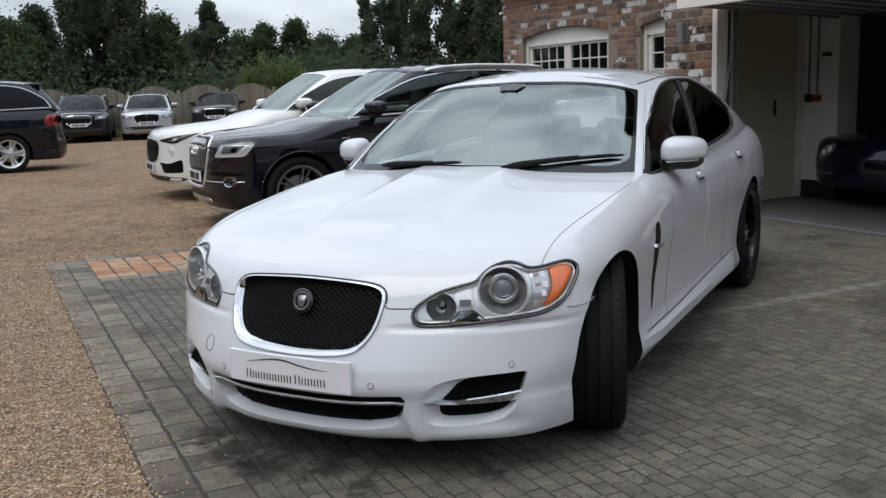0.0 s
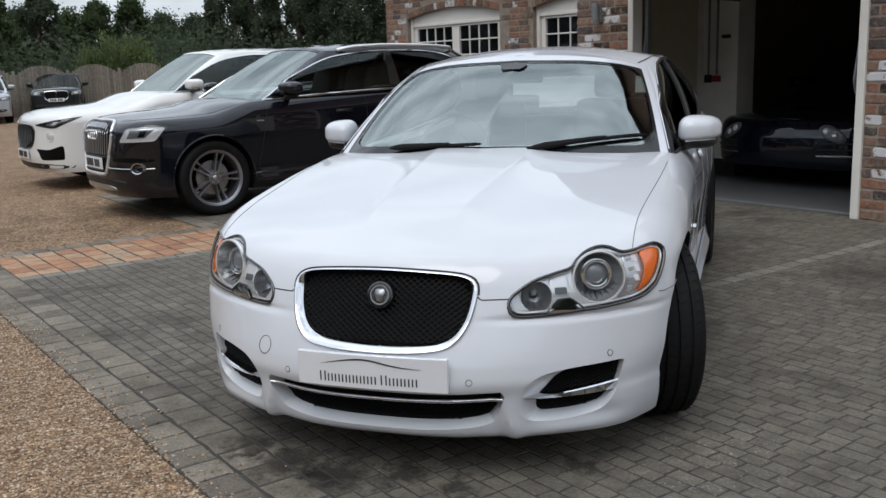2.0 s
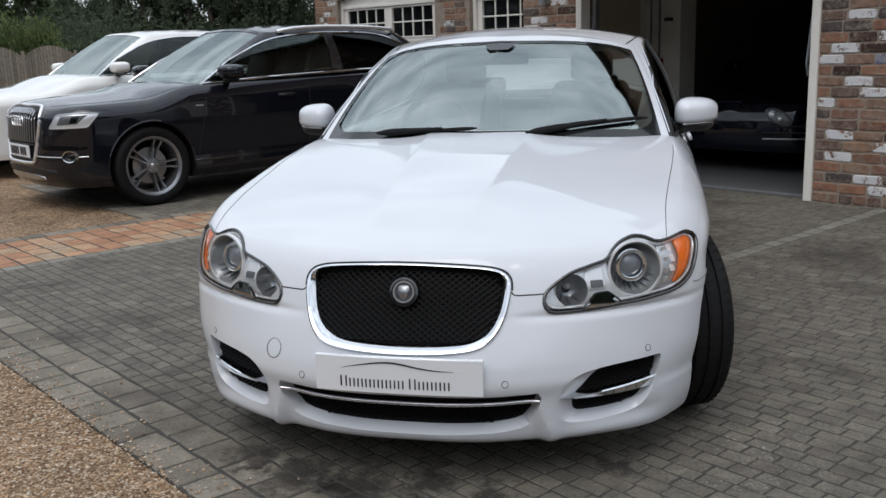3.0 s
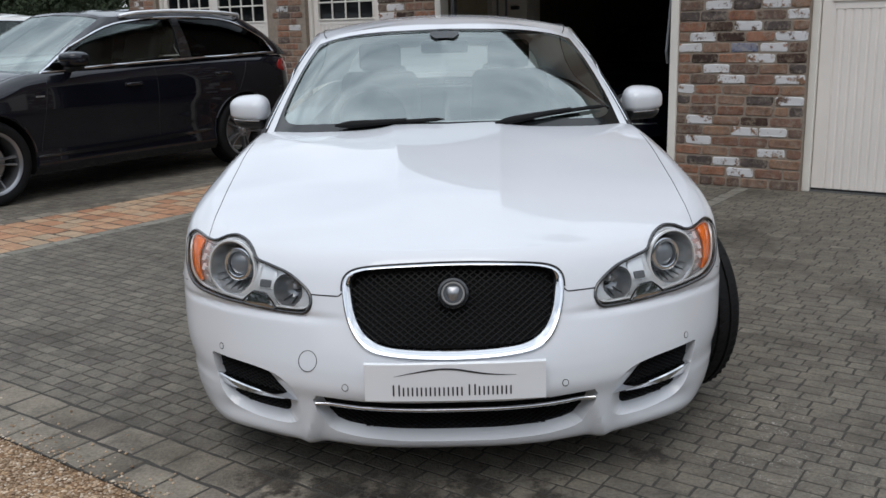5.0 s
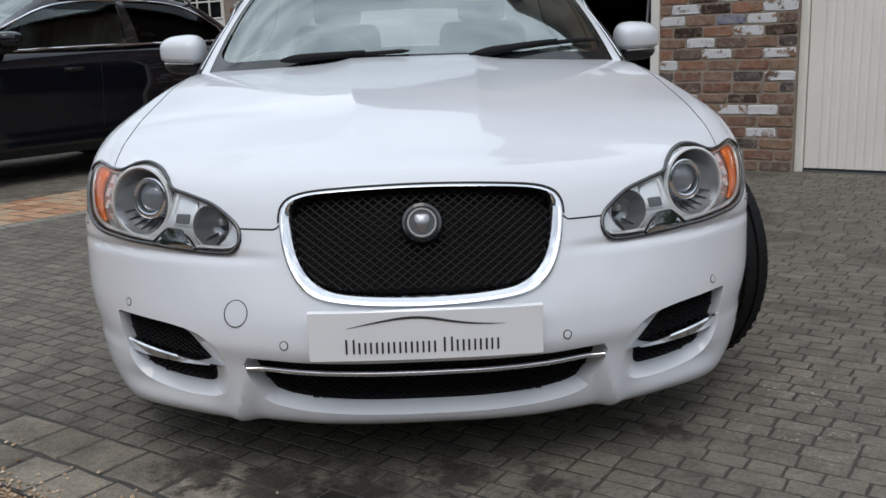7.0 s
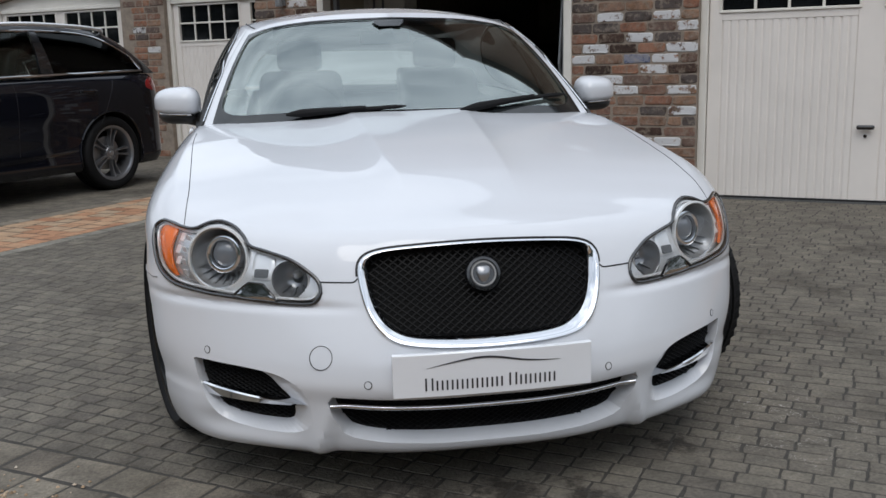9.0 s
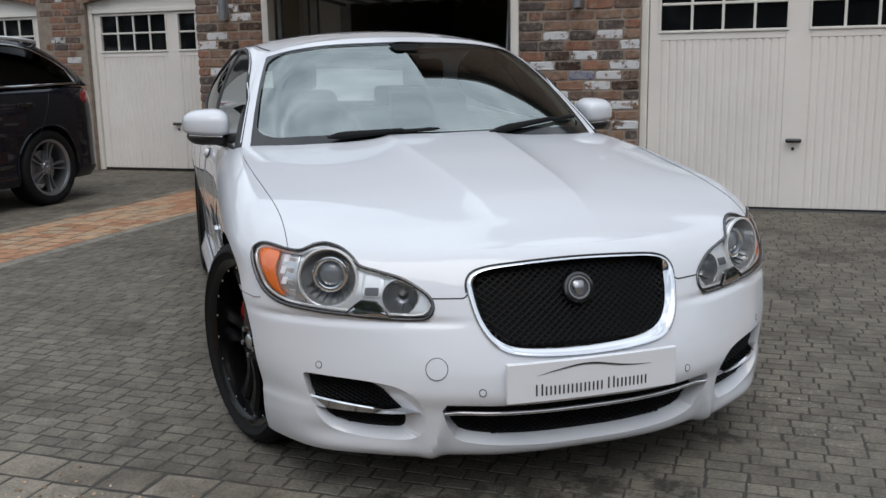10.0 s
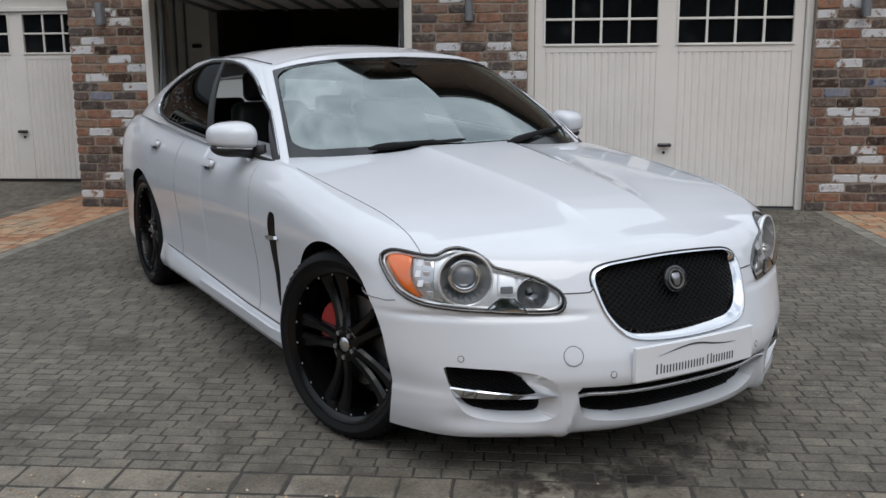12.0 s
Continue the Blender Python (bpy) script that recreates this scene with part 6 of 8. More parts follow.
for s in (-1, 1):
    seam(saloon, mat=SEAL, pts=top_line([(0.784, -0.405), (0.781, -0.30), (0.782, -0.18), (0.796, 0.1), (0.806, 0.28), (0.812, 0.45), (0.812, 0.58)], s, 0.0), r=0.0013)
    seam(saloon, [lamp_skin(a, b, 0.0, s) for a, b in ((0.19, -0.09), (0.22, -0.095))] + [xf_form.flank(y, z, s) for y, z in ((-0.29, 0.588), (-0.26, 0.592), (-0.24, 0.60))], 0.0022)
    seam(saloon, [xf_form.front(x * s, 0.613 + 0.010 * max(0.0, (0.344 - x) / 0.016) ** 2) for x in np.linspace(0.328, 0.43, 20)], 0.0022, SEAL)
    for pts in ([(0.86, 0.24), (0.85, 0.40), (0.86, 0.60), (0.88, 0.78), (0.90, 0.915)], [(2.10, 0.25), (2.12, 0.5), (2.11, 0.75), (2.08, 0.945)], [(2.50, 0.66), (2.62, 0.76), (2.78, 0.83), (2.98, 0.90), (3.12, 0.965)]):
        seam(saloon, [xf_form.flank(y, z, s, 0.0003) for y, z in catmull(pts, 30)], 0.0014)
    # sill with its swage
    bm = bmesh.new()
    rows = []
    for y in np.linspace(0.42, 2.50, 40):
        k = min(1, (y - 0.42) / 0.2, (2.50 - y) / 0.2)
        p = xf_form.flank(y, 0.258, s)
        zt = 0.280 + 0.030 * max(0.0, y - 1.05)
        ring = [xf_form.flank(y, zt + 0.004, s) + Vector((-0.012 * s, 0, 0)), xf_form.flank(y, zt, s) + Vector((0.012 * k * s, 0, 0)), xf_form.flank(y, zt - 0.012, s) + Vector((0.016 * k * s, 0, 0))]
        rows.append([bm.verts.new(q) for q in ring] + [bm.verts.new(p + Vector((s * a, 0, b))) for a, b in ((0.026 * k, 0.010), (0.022 * k, -0.035), (-0.05, -0.080))])
    for a, b in zip(rows, rows[1:]):
        for c in range(5):
            bm.faces.new((a[c], a[c + 1], b[c + 1], b[c]))
    bmesh.ops.recalc_face_normals(bm, faces=bm.faces)
    part("side_sill", bm, WHITE_PAINT, saloon, smooth=45)
    # dark tube drawn for the ground's dark reflection along the sill's undercut edge
    seam(saloon, [xf_form.flank(y, 0.286 + 0.030 * max(0.0, y - 1.05), s, 0.001) for y in np.linspace(0.50, 2.44, 40)], 0.0024, SEAL)
    for y, z in ((1.52, 0.868), (2.56, 0.895)):
        h = part("door_handle", laid(lambda a, b, l: xf_form.flank(a, b, s, l), rounded(0.19, 0.03, 0.0145, 5, y, z), 0.026, 0.012, 4), WHITE_PAINT, saloon, "body-colour door handle", 60)
        part("handle_recess", laid(lambda a, b, l: xf_form.flank(a, b, s, l), rounded(0.10, 0.05, 0.02, 5, y + 0.01, z - 0.004), 0.0015, 0.004, 3), BLACK_PLASTIC, h)
    v = part("wing_vent", laid(lambda a, b, l: xf_form.flank(a, b, s, l), catmull(VENT, 48, True), 0.001, 0.02, 4), MESH_BLACK, saloon, "black wing vent with chrome blade", 50)
    part("vent_blade", laid(lambda a, b, l: xf_form.flank(a, b, s, l), [(0.515, 0.655), (0.54, 0.650), (0.62, 0.640), (0.64, 0.645), (0.635, 0.655), (0.55, 0.668), (0.52, 0.668)], 0.016, 0.014, 3), CHROME, v, "chrome vent blade", 50)

# door mirrors
for s in (-1, 1):
    bm = bmesh.new()
    bmesh.ops.create_uvsphere(bm, u_segments=40, v_segments=24, radius=1.0)
    for q in bm.verts:
        c = q.co
        a = math.copysign(abs(c.x) ** 0.58, c.x)
        b = math.copysign(abs(c.z) ** (0.70 if c.z > 0 else 0.36), c.z) * (1.0 if c.z > 0 else 0.66)
        dep = math.copysign(abs(c.y) ** 0.8, c.y)
        if dep > 0:
            dep *= 0.35
        q.co = Vector((s * (0.920 + a * 0.098), 1.075 + dep * 0.125 * (1 - 0.25 * max(0, a) ** 2) + 0.03 * a, 1.024 + b * 0.070 * (1.06 - 0.30 * ((a + 1) / 2) ** 2 if b > 0 else 1 - 0.10 * max(0, a)) + 0.004 * a))
    mr = part("door_mirror", bm, WHITE_PAINT, saloon, "white door mirror with black base and bright strip", 60)
    bm = bmesh.new()
    bmesh.ops.create_uvsphere(bm, u_segments=32, v_segments=12, radius=1.0)
    for q in bm.verts:
        c = q.co
        q.co = Vector((s * (0.918 + math.copysign(abs(c.x) ** 0.6, c.x) * 0.084), 1.065 + c.y * 0.085 + 0.028 * c.x, 0.970 + c.z * 0.033 + 0.006 * c.x))
    part("mirror_base", bm, BLACK_PLASTIC, mr, "black mirror underside", 60)
    part("mirror_arm", tube(bmesh.new(), [(s * 0.79, 1.00, 0.955), (s * 0.84, 1.03, 0.957), (s * 0.93, 1.08, 0.970)], [0.036, 0.030, 0.024], 12), BLACK_PLASTIC, mr, smooth=60)
    part("repeater", tube(bmesh.new(), [(s * (0.86 + 0.130 * k), 0.962 + 0.075 * k ** 2.5, 0.979 + 0.004 * k) for k in np.linspace(0, 1, 16)], 0.0045, 8), CHROME, mr, "bright repeater strip", 60)
    both_quarter = house.band(4.02, 4.20, 0.0, lambda q: np.minimum(dlo_top(q) - 0.03, 0.36 - 1.7 * (q - 4.02)), 8, 8, -0.002)
    Qp = both_quarter if s > 0 else mirrored(both_quarter)[:, ::-1]
    mesh_part("mirror_corner", joined("mirror_corner", thicken(Qp, 0.006), 1e-5), SEAL, mr)

# wipers
def ws_at(x, h, lift):
    ss = np.linspace(0, 3, 120)
    row = house.at(ss, np.full(120, h))
    q = np.interp(abs(x), row[:, 0], ss)
    p = house.at(q, h, lift)
    return Vector((math.copysign(p[0], x) if x else 0, p[1], p[2]))


for x0, x1, h0, h1 in ((-0.47, -0.01, 0.005, 0.045), (0.20, 0.70, 0.0, 0.125)):
    blade = [ws_at(x0 + (x1 - x0) * k, h0 + (h1 - h0) * k, 0.012) for k in np.linspace(0.16, 1, 24)]
    wp = part("wiper", tube(bmesh.new(), blade, [0.004] + [0.009] * 21 + [0.006, 0.003], 6), RUBBER, saloon, "black wiper blade and arm")
    arm = [ws_at(x0 + (x1 - x0) * k, h0 + (h1 - h0) * k - 0.012 * (1 - k), 0.022) for k in np.linspace(0.0, 0.66, 12)]
    part("wiper_arm", tube(bmesh.new(), arm, [0.005, 0.011, 0.015] + [0.016 - 0.008 * i / 8 for i in range(9)], 8), RUBBER, wp)
# cabin
dash = boxed((-0.66, 0.78, 0.62), (0.66, 1.18, 0.945), 0.05, 3)
part("dashboard", dash, TRIM_FABRIC, saloon, "dark dashboard", 50)
sw = part("steering_wheel", lathe(bmesh.new(), [(0.188 + 0.016 * math.cos(a), 0.016 * math.sin(a)) for a in np.linspace(0, 2 * math.pi, 10, endpoint=False)], pose(-0.37, 1.30, 0.93, 62, 0, 0), 40, True), BLACK_PLASTIC, saloon, "dark steering wheel", 60)
part("wheel_boss", lathe(bmesh.new(), [(0.0, 0.02), (0.06, 0.015), (0.075, -0.01), (0.05, -0.05)], pose(-0.37, 1.30, 0.93, 62, 0, 0), 24), BLACK_PLASTIC, sw, smooth=60)
for x in (-0.37, 0.37):
    seat(saloon, x, 1.72, 0.56)
rs = part("rear_seat", boxed((-0.62, 2.75, 0.57), (0.62, 3.0, 1.0), 0.06, 3), SEAT_LEATHER, saloon, "dark rear seat", 50)
for x in (-0.37, 0.37):
    part("headrest", boxed((x - 0.12, 2.82, 1.0), (x + 0.12, 2.92, 1.14), 0.03, 3), SEAT_LEATHER, rs, smooth=50)
part("parcel_shelf", boxed((-0.6, 3.0, 0.96), (0.6, 3.6, 0.985), 0.008), TRIM_FABRIC, saloon)
mir = boxed((-0.115, 1.30, 1.255), (0.115, 1.335, 1.315), 0.014, 3)
rm = part("interior_mirror", mir, BLACK_PLASTIC, saloon, "interior mirror", 50)
part("mirror_stem", boxed((-0.035, 1.27, 1.30), (0.035, 1.325, 1.372), 0.012), BLACK_PLASTIC, rm)
part("headlining", boxed((-0.50, 1.45, 1.335), (0.50, 2.75, 1.345)), plain("headlining_cloth", (0.16, 0.155, 0.15), 0.9, vary=0.05), saloon, "pale headlining")

# ---- the other cars ----
def suv(name, m, label, paint, fo, wb, ro, w, zn, zc, zb, zr, yb, yt, r_wheel, rim, style, glass=None, drop=0.0, res=110, screen=None, tail_s=8.7):
    """A tall car from its overhangs, wheelbase, half width and heights (nose, scuttle, waist, roof)."""
    car = thing(name, m, label, "car")
    end = wb + ro
    out = [(0, -fo), (0.3 * w, -fo + 0.012), (0.6 * w, -fo + 0.07), (0.84 * w, -fo + 0.20), (0.95 * w, -fo + 0.42), (0.995 * w, -fo + 0.8), (w, 0.5), (0.985 * w, 1.1), (0.985 * w, wb * 0.65), (w, wb),
           (0.98 * w, end - 0.45), (0.89 * w, end - 0.16), (0.6 * w, end - 0.03), (0.3 * w, end), (0, end)]
    side = [(0.2, 0.07), (0.3, 0.02), (0.42, 0.03), (0.6, 0.018), (zb * 0.72, 0.0), (zb * 0.85, 0.006), (zb * 0.95, 0.03), (zb * 1.1, 0.07)]
    nose = [(0.2, 0.10), (0.30, 0.02), (0.42, 0.0), (0.52, 0.008), (zn - 0.10, 0.035), (zn + 0.15, 0.08)]
    tail = [(0.2, 0.10), (0.36, 0.0), (0.55, 0.01), (0.75, 0.05), (zb + 0.1, 0.09)]
    sk = Skin(out, side, nose, tail, [(0, 1), (0.5 * w, 0.9), (0.8 * w, 0.5), (w, 0)], [(0, 1), (0.6 * w, 0.9), (0.85 * w, 0.5), (w, 0)],
              [(-fo, zn), (-fo + 0.4, zn + 0.01), (0, zn + 0.03), (yb, zc - 0.03), (yb + 0.6, zb - 0.01), (end - 0.8, zb + 0.02), (end, zb + 0.02)],
              [(-fo + 0.1, zn), (-fo + 0.3, zn + 0.05), (0, zn + 0.10), (yb, zc), (yb + 0.4, zc), (end, zb + 0.03)],
              0.22, ([(-fo, 0.12), (0, 0.16), (yb, 0.12), (yb + 0.6, 0.07), (end, 0.07)], 0.12), n=res, rows=40)
    me = sk.mesh("body")
    form = Form(me)
    me.materials.append(paint)
    bm = bmesh.new()
    for s in (-1, 1):
        for y in (0.0, wb):
            cyl(bm, (s * (w - 0.27), y, r_wheel), (s * (w + 0.2), y, r_wheel), r_wheel + 0.045, seg=48)
    c1 = cutter(bm, DARK_CAVITY)
    cab = [(0, yb + 0.15), (0.55 * w, yb + 0.25), (0.70 * w, yb + 0.5), (0.70 * w, end - 0.5), (0.5 * w, end - 0.3), (0, end - 0.28)]
    c2 = cutter(prism(bmesh.new(), [(a, b, zb - 0.3) for a, b in cab] + [(-a, b, zb - 0.3) for a, b in cab[-2:0:-1]], (0, 0, 1), 0.7), TRIM_FABRIC)
    me = carve(me, [c1, c2])
    me.name = "body"
    me.polygons.foreach_set("use_smooth", [True] * len(me.polygons))
    me.set_sharp_from_angle(angle=radians(38))
    b = new("body", me)
    b.parent = car
    yr, ym = end - 0.13, (yb + end) / 2
    rows = [((0, yb, zc - 0.01), (0, yt, zr - 0.035)), ((0.45 * w, yb + 0.03, zc - 0.012), (0.36 * w, yt + 0.015, zr - 0.045)), ((0.70 * w, yb + 0.08, zc - 0.02), (0.56 * w, yt + 0.045, zr - 0.065)),
            ((0.81 * w, yb + 0.13, zc - 0.03), (0.65 * w, yt + 0.075, zr - 0.085)), ((0.885 * w, yb + 0.10, zb - 0.03), (0.70 * w, yt + 0.15, zr - 0.085)), ((0.91 * w, yb + 0.9, zb + 0.005), (0.72 * w, yt + 0.6, zr - 0.06)),
            ((0.92 * w, ym, zb + 0.025), (0.73 * w, ym, zr - 0.055 - drop * 0.2)), ((0.91 * w, yr - 0.75, zb + 0.04), (0.715 * w, yr - 0.95, zr - 0.07 - drop * 0.6)), ((0.88 * w, yr - 0.28, zb + 0.05), (0.675 * w, yr - 0.62, zr - 0.10 - drop)),
            ((0.80 * w, yr - 0.02, zb + 0.05), (0.60 * w, yr - 0.45, zr - 0.12 - drop)), ((0.5 * w, yr + 0.06, zb + 0.05), (0.4 * w, yr - 0.36, zr - 0.09 - drop)), ((0, yr + 0.08, zb + 0.05), (0, yr - 0.33, zr - 0.08 - drop))]
    hs = House(rows, [(yt, zr - 0.035), (yt + 0.4, zr - 0.005), (ym, zr), (yr - 0.9, zr - 0.02 - drop * 0.6), (yr - 0.33, zr - 0.08 - drop)], 0.025)
    kt = (tail_s - 6.5) / 2.2
    top = hermite([(4.0, 0.42), (4.12, 0.70), (4.4, 0.85), (5.0, 0.90), (6.5, 0.90), (6.5 + 1.1 * kt, 0.84), (6.5 + 1.8 * kt, 0.62), (tail_s, 0.35)])
    hs.end = tail_s
    sh = []
    for P in (hs.cap(80, 16), hs.band(0, 3, 0.95, 1.0, 40, 3), hs.band(3, 4, -0.06, 1, 10, 20), hs.band(4.0, tail_s, top, 1.0, 50, 6), hs.band(tail_s, 9.3, -0.06, 1, 12, 16), hs.band(9.3, 11, 0.93, 1.0, 20, 3), hs.band(9.3, 11, -0.06, 0.06, 20, 3)):
        sh += [sheet(P), sheet(mirrored(P), True)]
    mesh_part("roof", joined("roof", sh, 1e-3), paint, car, smooth=40)
    P = hs.band(0, 3, -0.05, 0.95, 40, 16, -0.004)
    ws = mesh_part("windscreen", joined("windscreen", [sheet(np.concatenate([mirrored(P)[:, :0:-1], P], 1))], 1e-5), screen or WINDSCREEN, car, smooth=60)
    ws.visible_shadow = False
    P = hs.band(9.3, 11, 0.06, 0.93, 30, 10, -0.003)
    rw = mesh_part("rear_window", joined("rear_window", [sheet(np.concatenate([P, mirrored(P)[:, -2::-1]], 1))], 1e-5), PRIVACY, car, smooth=60)
    for a, e, g in ((4.06, 5.95, CABIN_GLASS), (6.1, tail_s - 0.03, PRIVACY)):
        for q in both(car, "side_window", hs.band(a, e, -0.03, lambda t: top(t) - 0.015, 30, 8, -0.006), glass or g, 0.003):
            q.visible_shadow = False
    both(car, "door_pillar", hs.band(5.93, 6.12, -0.03, lambda t: top(t), 4, 8, -0.001), GLOSS_BLACK, 0.01)
    for s in (-1, 1):
        for y in (0.0, wb):
            wheel(car, "wheel", r_wheel, 0.25, r_wheel - 0.095, rim, style, pose(s * (w - 0.135), y, r_wheel), s, 48, tread=False)
        bm = bmesh.new()
        bmesh.ops.create_uvsphere(bm, u_segments=24, v_segments=14, radius=1.0)
        for q in bm.verts:
            c = q.co
            d = math.copysign(abs(c.y) ** 0.8, c.y) * (1 if c.y < 0 else 0.45)
            q.co = Vector((s * (w + 0.045 + math.copysign(abs(c.x) ** 0.5, c.x) * 0.115), yb + 0.36 + d * 0.12 + 0.03 * c.x, zb + 0.080 + math.copysign(abs(c.z) ** 0.5, c.z) * (0.068 - 0.012 * max(0, c.x))))
        mr = part("door_mirror", bm, paint, car, smooth=60)
        part("mirror_arm", tube(bmesh.new(), [(s * (0.86 * w), yb + 0.36, zb - 0.015), (s * (w - 0.02), yb + 0.36, zb + 0.006), (s * (w + 0.12), yb + 0.37, zb + 0.016)], [0.034, 0.032, 0.018], 8), BLACK_PLASTIC, mr)
    seat(car, -0.38, yb + 1.2, zb - 0.30)
    seat(car, 0.38, yb + 1.2, zb - 0.30)
    part("dashboard", boxed((-0.66 * w, yb + 0.25, zb - 0.28), (0.66 * w, yb + 0.6, zb - 0.02), 0.04), TRIM_FABRIC, car)
    return car, form, hs, top


def trim_line(car, hs, top, r, mat, name="window_trim", label="bright window trim"):
    for s in (1, -1):
        pts = [hs.at(3.98, h) for h in np.linspace(-0.02, 0.40, 8)] + [hs.at(q, float(top(q))) for q in np.linspace(4.0, hs.end, 40)]
        pts += [hs.at(q, float(h)) for q, h in zip(np.linspace(hs.end - 0.02, hs.end - 0.1, 6), np.linspace(0.3, 0.01, 6))]
        part(name, tube(bmesh.new(), [(p[0] * s, p[1], p[2]) for p in pts], r, 6), mat, car, label, 60)
        pts = [hs.at(q, 0.012, 0.004) for q in np.linspace(4.0, hs.end - 0.09, 30)]
        part("waist_strip", tube(bmesh.new(), [(p[0] * s, p[1], p[2]) for p in pts], r, 6), mat, car, label, 60)


def face_plate(car, form, outline, mat, lift=0.004, thick=0.02, name="panel", label="", parent=None, n=40, s=1):
    pts = [(a * s, b) for a, b in outline]
    return part(name, laid(lambda a, b, l: form.front(a, b, l), catmull(pts, n, True), lift, thick, 5), mat, parent or car, label, 50)


def number_plate(car, form, z, rear=False, mat=None, w=0.52):
    put = form.back if rear else form.front
    c = put(0, z)
    sg = 1 if rear else -1
    p = part("number_plate", boxed((-w / 2, c.y + sg * 0.012 - 0.006, z - 0.056), (w / 2, c.y + sg * 0.012 + 0.006, z + 0.056), 0.004), mat or PLATE_WHITE, car, "number plate with dark bars")
    for i, x in enumerate((-0.19, -0.135, -0.08, -0.025, 0.06, 0.115, 0.17)):
        part("plate_bar", boxed((x - 0.02, c.y + sg * 0.02 - 0.0015, z - 0.036), (x + 0.02, c.y + sg * 0.02 + 0.0015, z + 0.036)), PLATE_INK, p)


def flank_plate(car, form, outline, s, mat, lift=0.004, thick=0.02, name="panel", label="", n=40):
    return part(name, laid(lambda a, b, l: form.flank(a, b, s, l), catmull(outline, n, True), lift, thick, 4), mat, car, label, 50)


def doors(car, form, ys, z0, z1, hz, paint):
    for s in (-1, 1):
        for y0, lean in ys:
            seam(car, [form.flank(y0 + lean * k, z0 + (z1 - z0) * k, s, 0.0) for k in np.linspace(0, 1, 16)], 0.0022, SEAL)
        for y in hz:
            h = flank_plate(car, form, rounded(0.20, 0.034, 0.015, 4, y[0], y[1]), s, BLACK_PLASTIC, 0.002, 0.006, "handle_recess")
            part("door_handle", tube(bmesh.new(), [form.flank(y[0] - 0.09 + 0.18 * k, y[1], s, 0.012 + 0.02 * math.sin(math.pi * k)) for k in np.linspace(0, 1, 10)], 0.012, 8), paint, h)


# dark blue crossover beside the saloon
q5, f5, h5, t5 = suv("crossover_car", SITE @ pose(-2.07, -3.69, 0), "dark navy crossover with chrome-framed barred grille", NAVY_PAINT,
                     0.87, 2.81, 0.95, 0.94, 0.93, 1.10, 1.10, 1.63, 0.48, 1.33, 0.362, ALLOY, (5, True, 0.13, 0.0135), res=150, tail_s=8.2)
trim_line(q5, h5, t5, 0.011, CHROME)
G5 = [(0.0, 0.935), (0.30, 0.93), (0.385, 0.905), (0.425, 0.855), (0.415, 0.73), (0.335, 0.475), (0.29, 0.437), (0, 0.43)]
G5 = G5 + [(-a, b) for a, b in G5[-2:0:-1]]
gr = part("grille", laid(lambda a, b, l: f5.front(a, b, l), catmull(G5, 64, True), 0.006, 0.03, 5), MESH_BLACK, q5, "black grille with bright vertical bars", 50)
part("grille_frame", tube(bmesh.new(), [f5.front(a, b, 0.006) for a, b in catmull(G5, 72, True)], 0.017, 8, True), RAIL_METAL, gr, "satin chrome grille frame", 60)
for i in range(-7, 8):
    x = i * 0.051
    part("grille_bar", tube(bmesh.new(), [f5.front(x, z, 0.014) for z in np.linspace(0.62, 0.91 - 0.05 * (abs(x) / 0.36) ** 6, 8)], 0.0065, 6), SATIN_METAL, gr)
for z in (0.47, 0.60):
    part("grille_rail", tube(bmesh.new(), [f5.front(x, z, 0.010) for x in np.linspace(-0.32 - 0.2 * (z - 0.47), 0.32 + 0.2 * (z - 0.47), 14)], 0.006, 6), BLACK_PLASTIC, gr)
for i in range(4):
    c = f5.front(-0.10 + 0.066 * i, 0.80, 0.026)
    part("badge_ring", lathe(bmesh.new(), [(0.036, -0.004), (0.040, 0.004), (0.046, 0.004), (0.049, -0.004)], Matrix.Translation(c) @ Matrix.Rotation(radians(85), 4, "X"), 32), RAIL_METAL, gr)
number_plate(q5, f5, 0.535)


def corner_lamp(form, a0, a1, way, s):
    """Places on a car's front corner: a runs from the inner to the outer end, b is the height."""
    def put(a, b, l):
        o = Vector(((a0[0] + (a1[0] - a0[0]) * a) * s, a0[1] + (a1[1] - a0[1]) * a, b)) + Vector((way[0] * s, way[1], 0)) * 1.5
        p, n = form.cast(o, (-way[0] * s, -way[1], 0))
        return Vector((a0[0] * s, a0[1], b)) if p is None else p + n * l
    return put


def dense(pts, n):
    """A closed outline of straight runs with points added along them."""
    out = []
    for (x0, y0), (x1, y1) in zip(pts, pts[1:] + pts[:1]):
        out += [(x0 + (x1 - x0) * k / n, y0 + (y1 - y0) * k / n) for k in range(n)]
    return out


def shrunk(pts, k, kz):
    cx, cy = sum(p[0] for p in pts) / len(pts), sum(p[1] for p in pts) / len(pts)
    return [(cx + (a - cx) * k, cy + (b - cy) * kz) for a, b in pts]


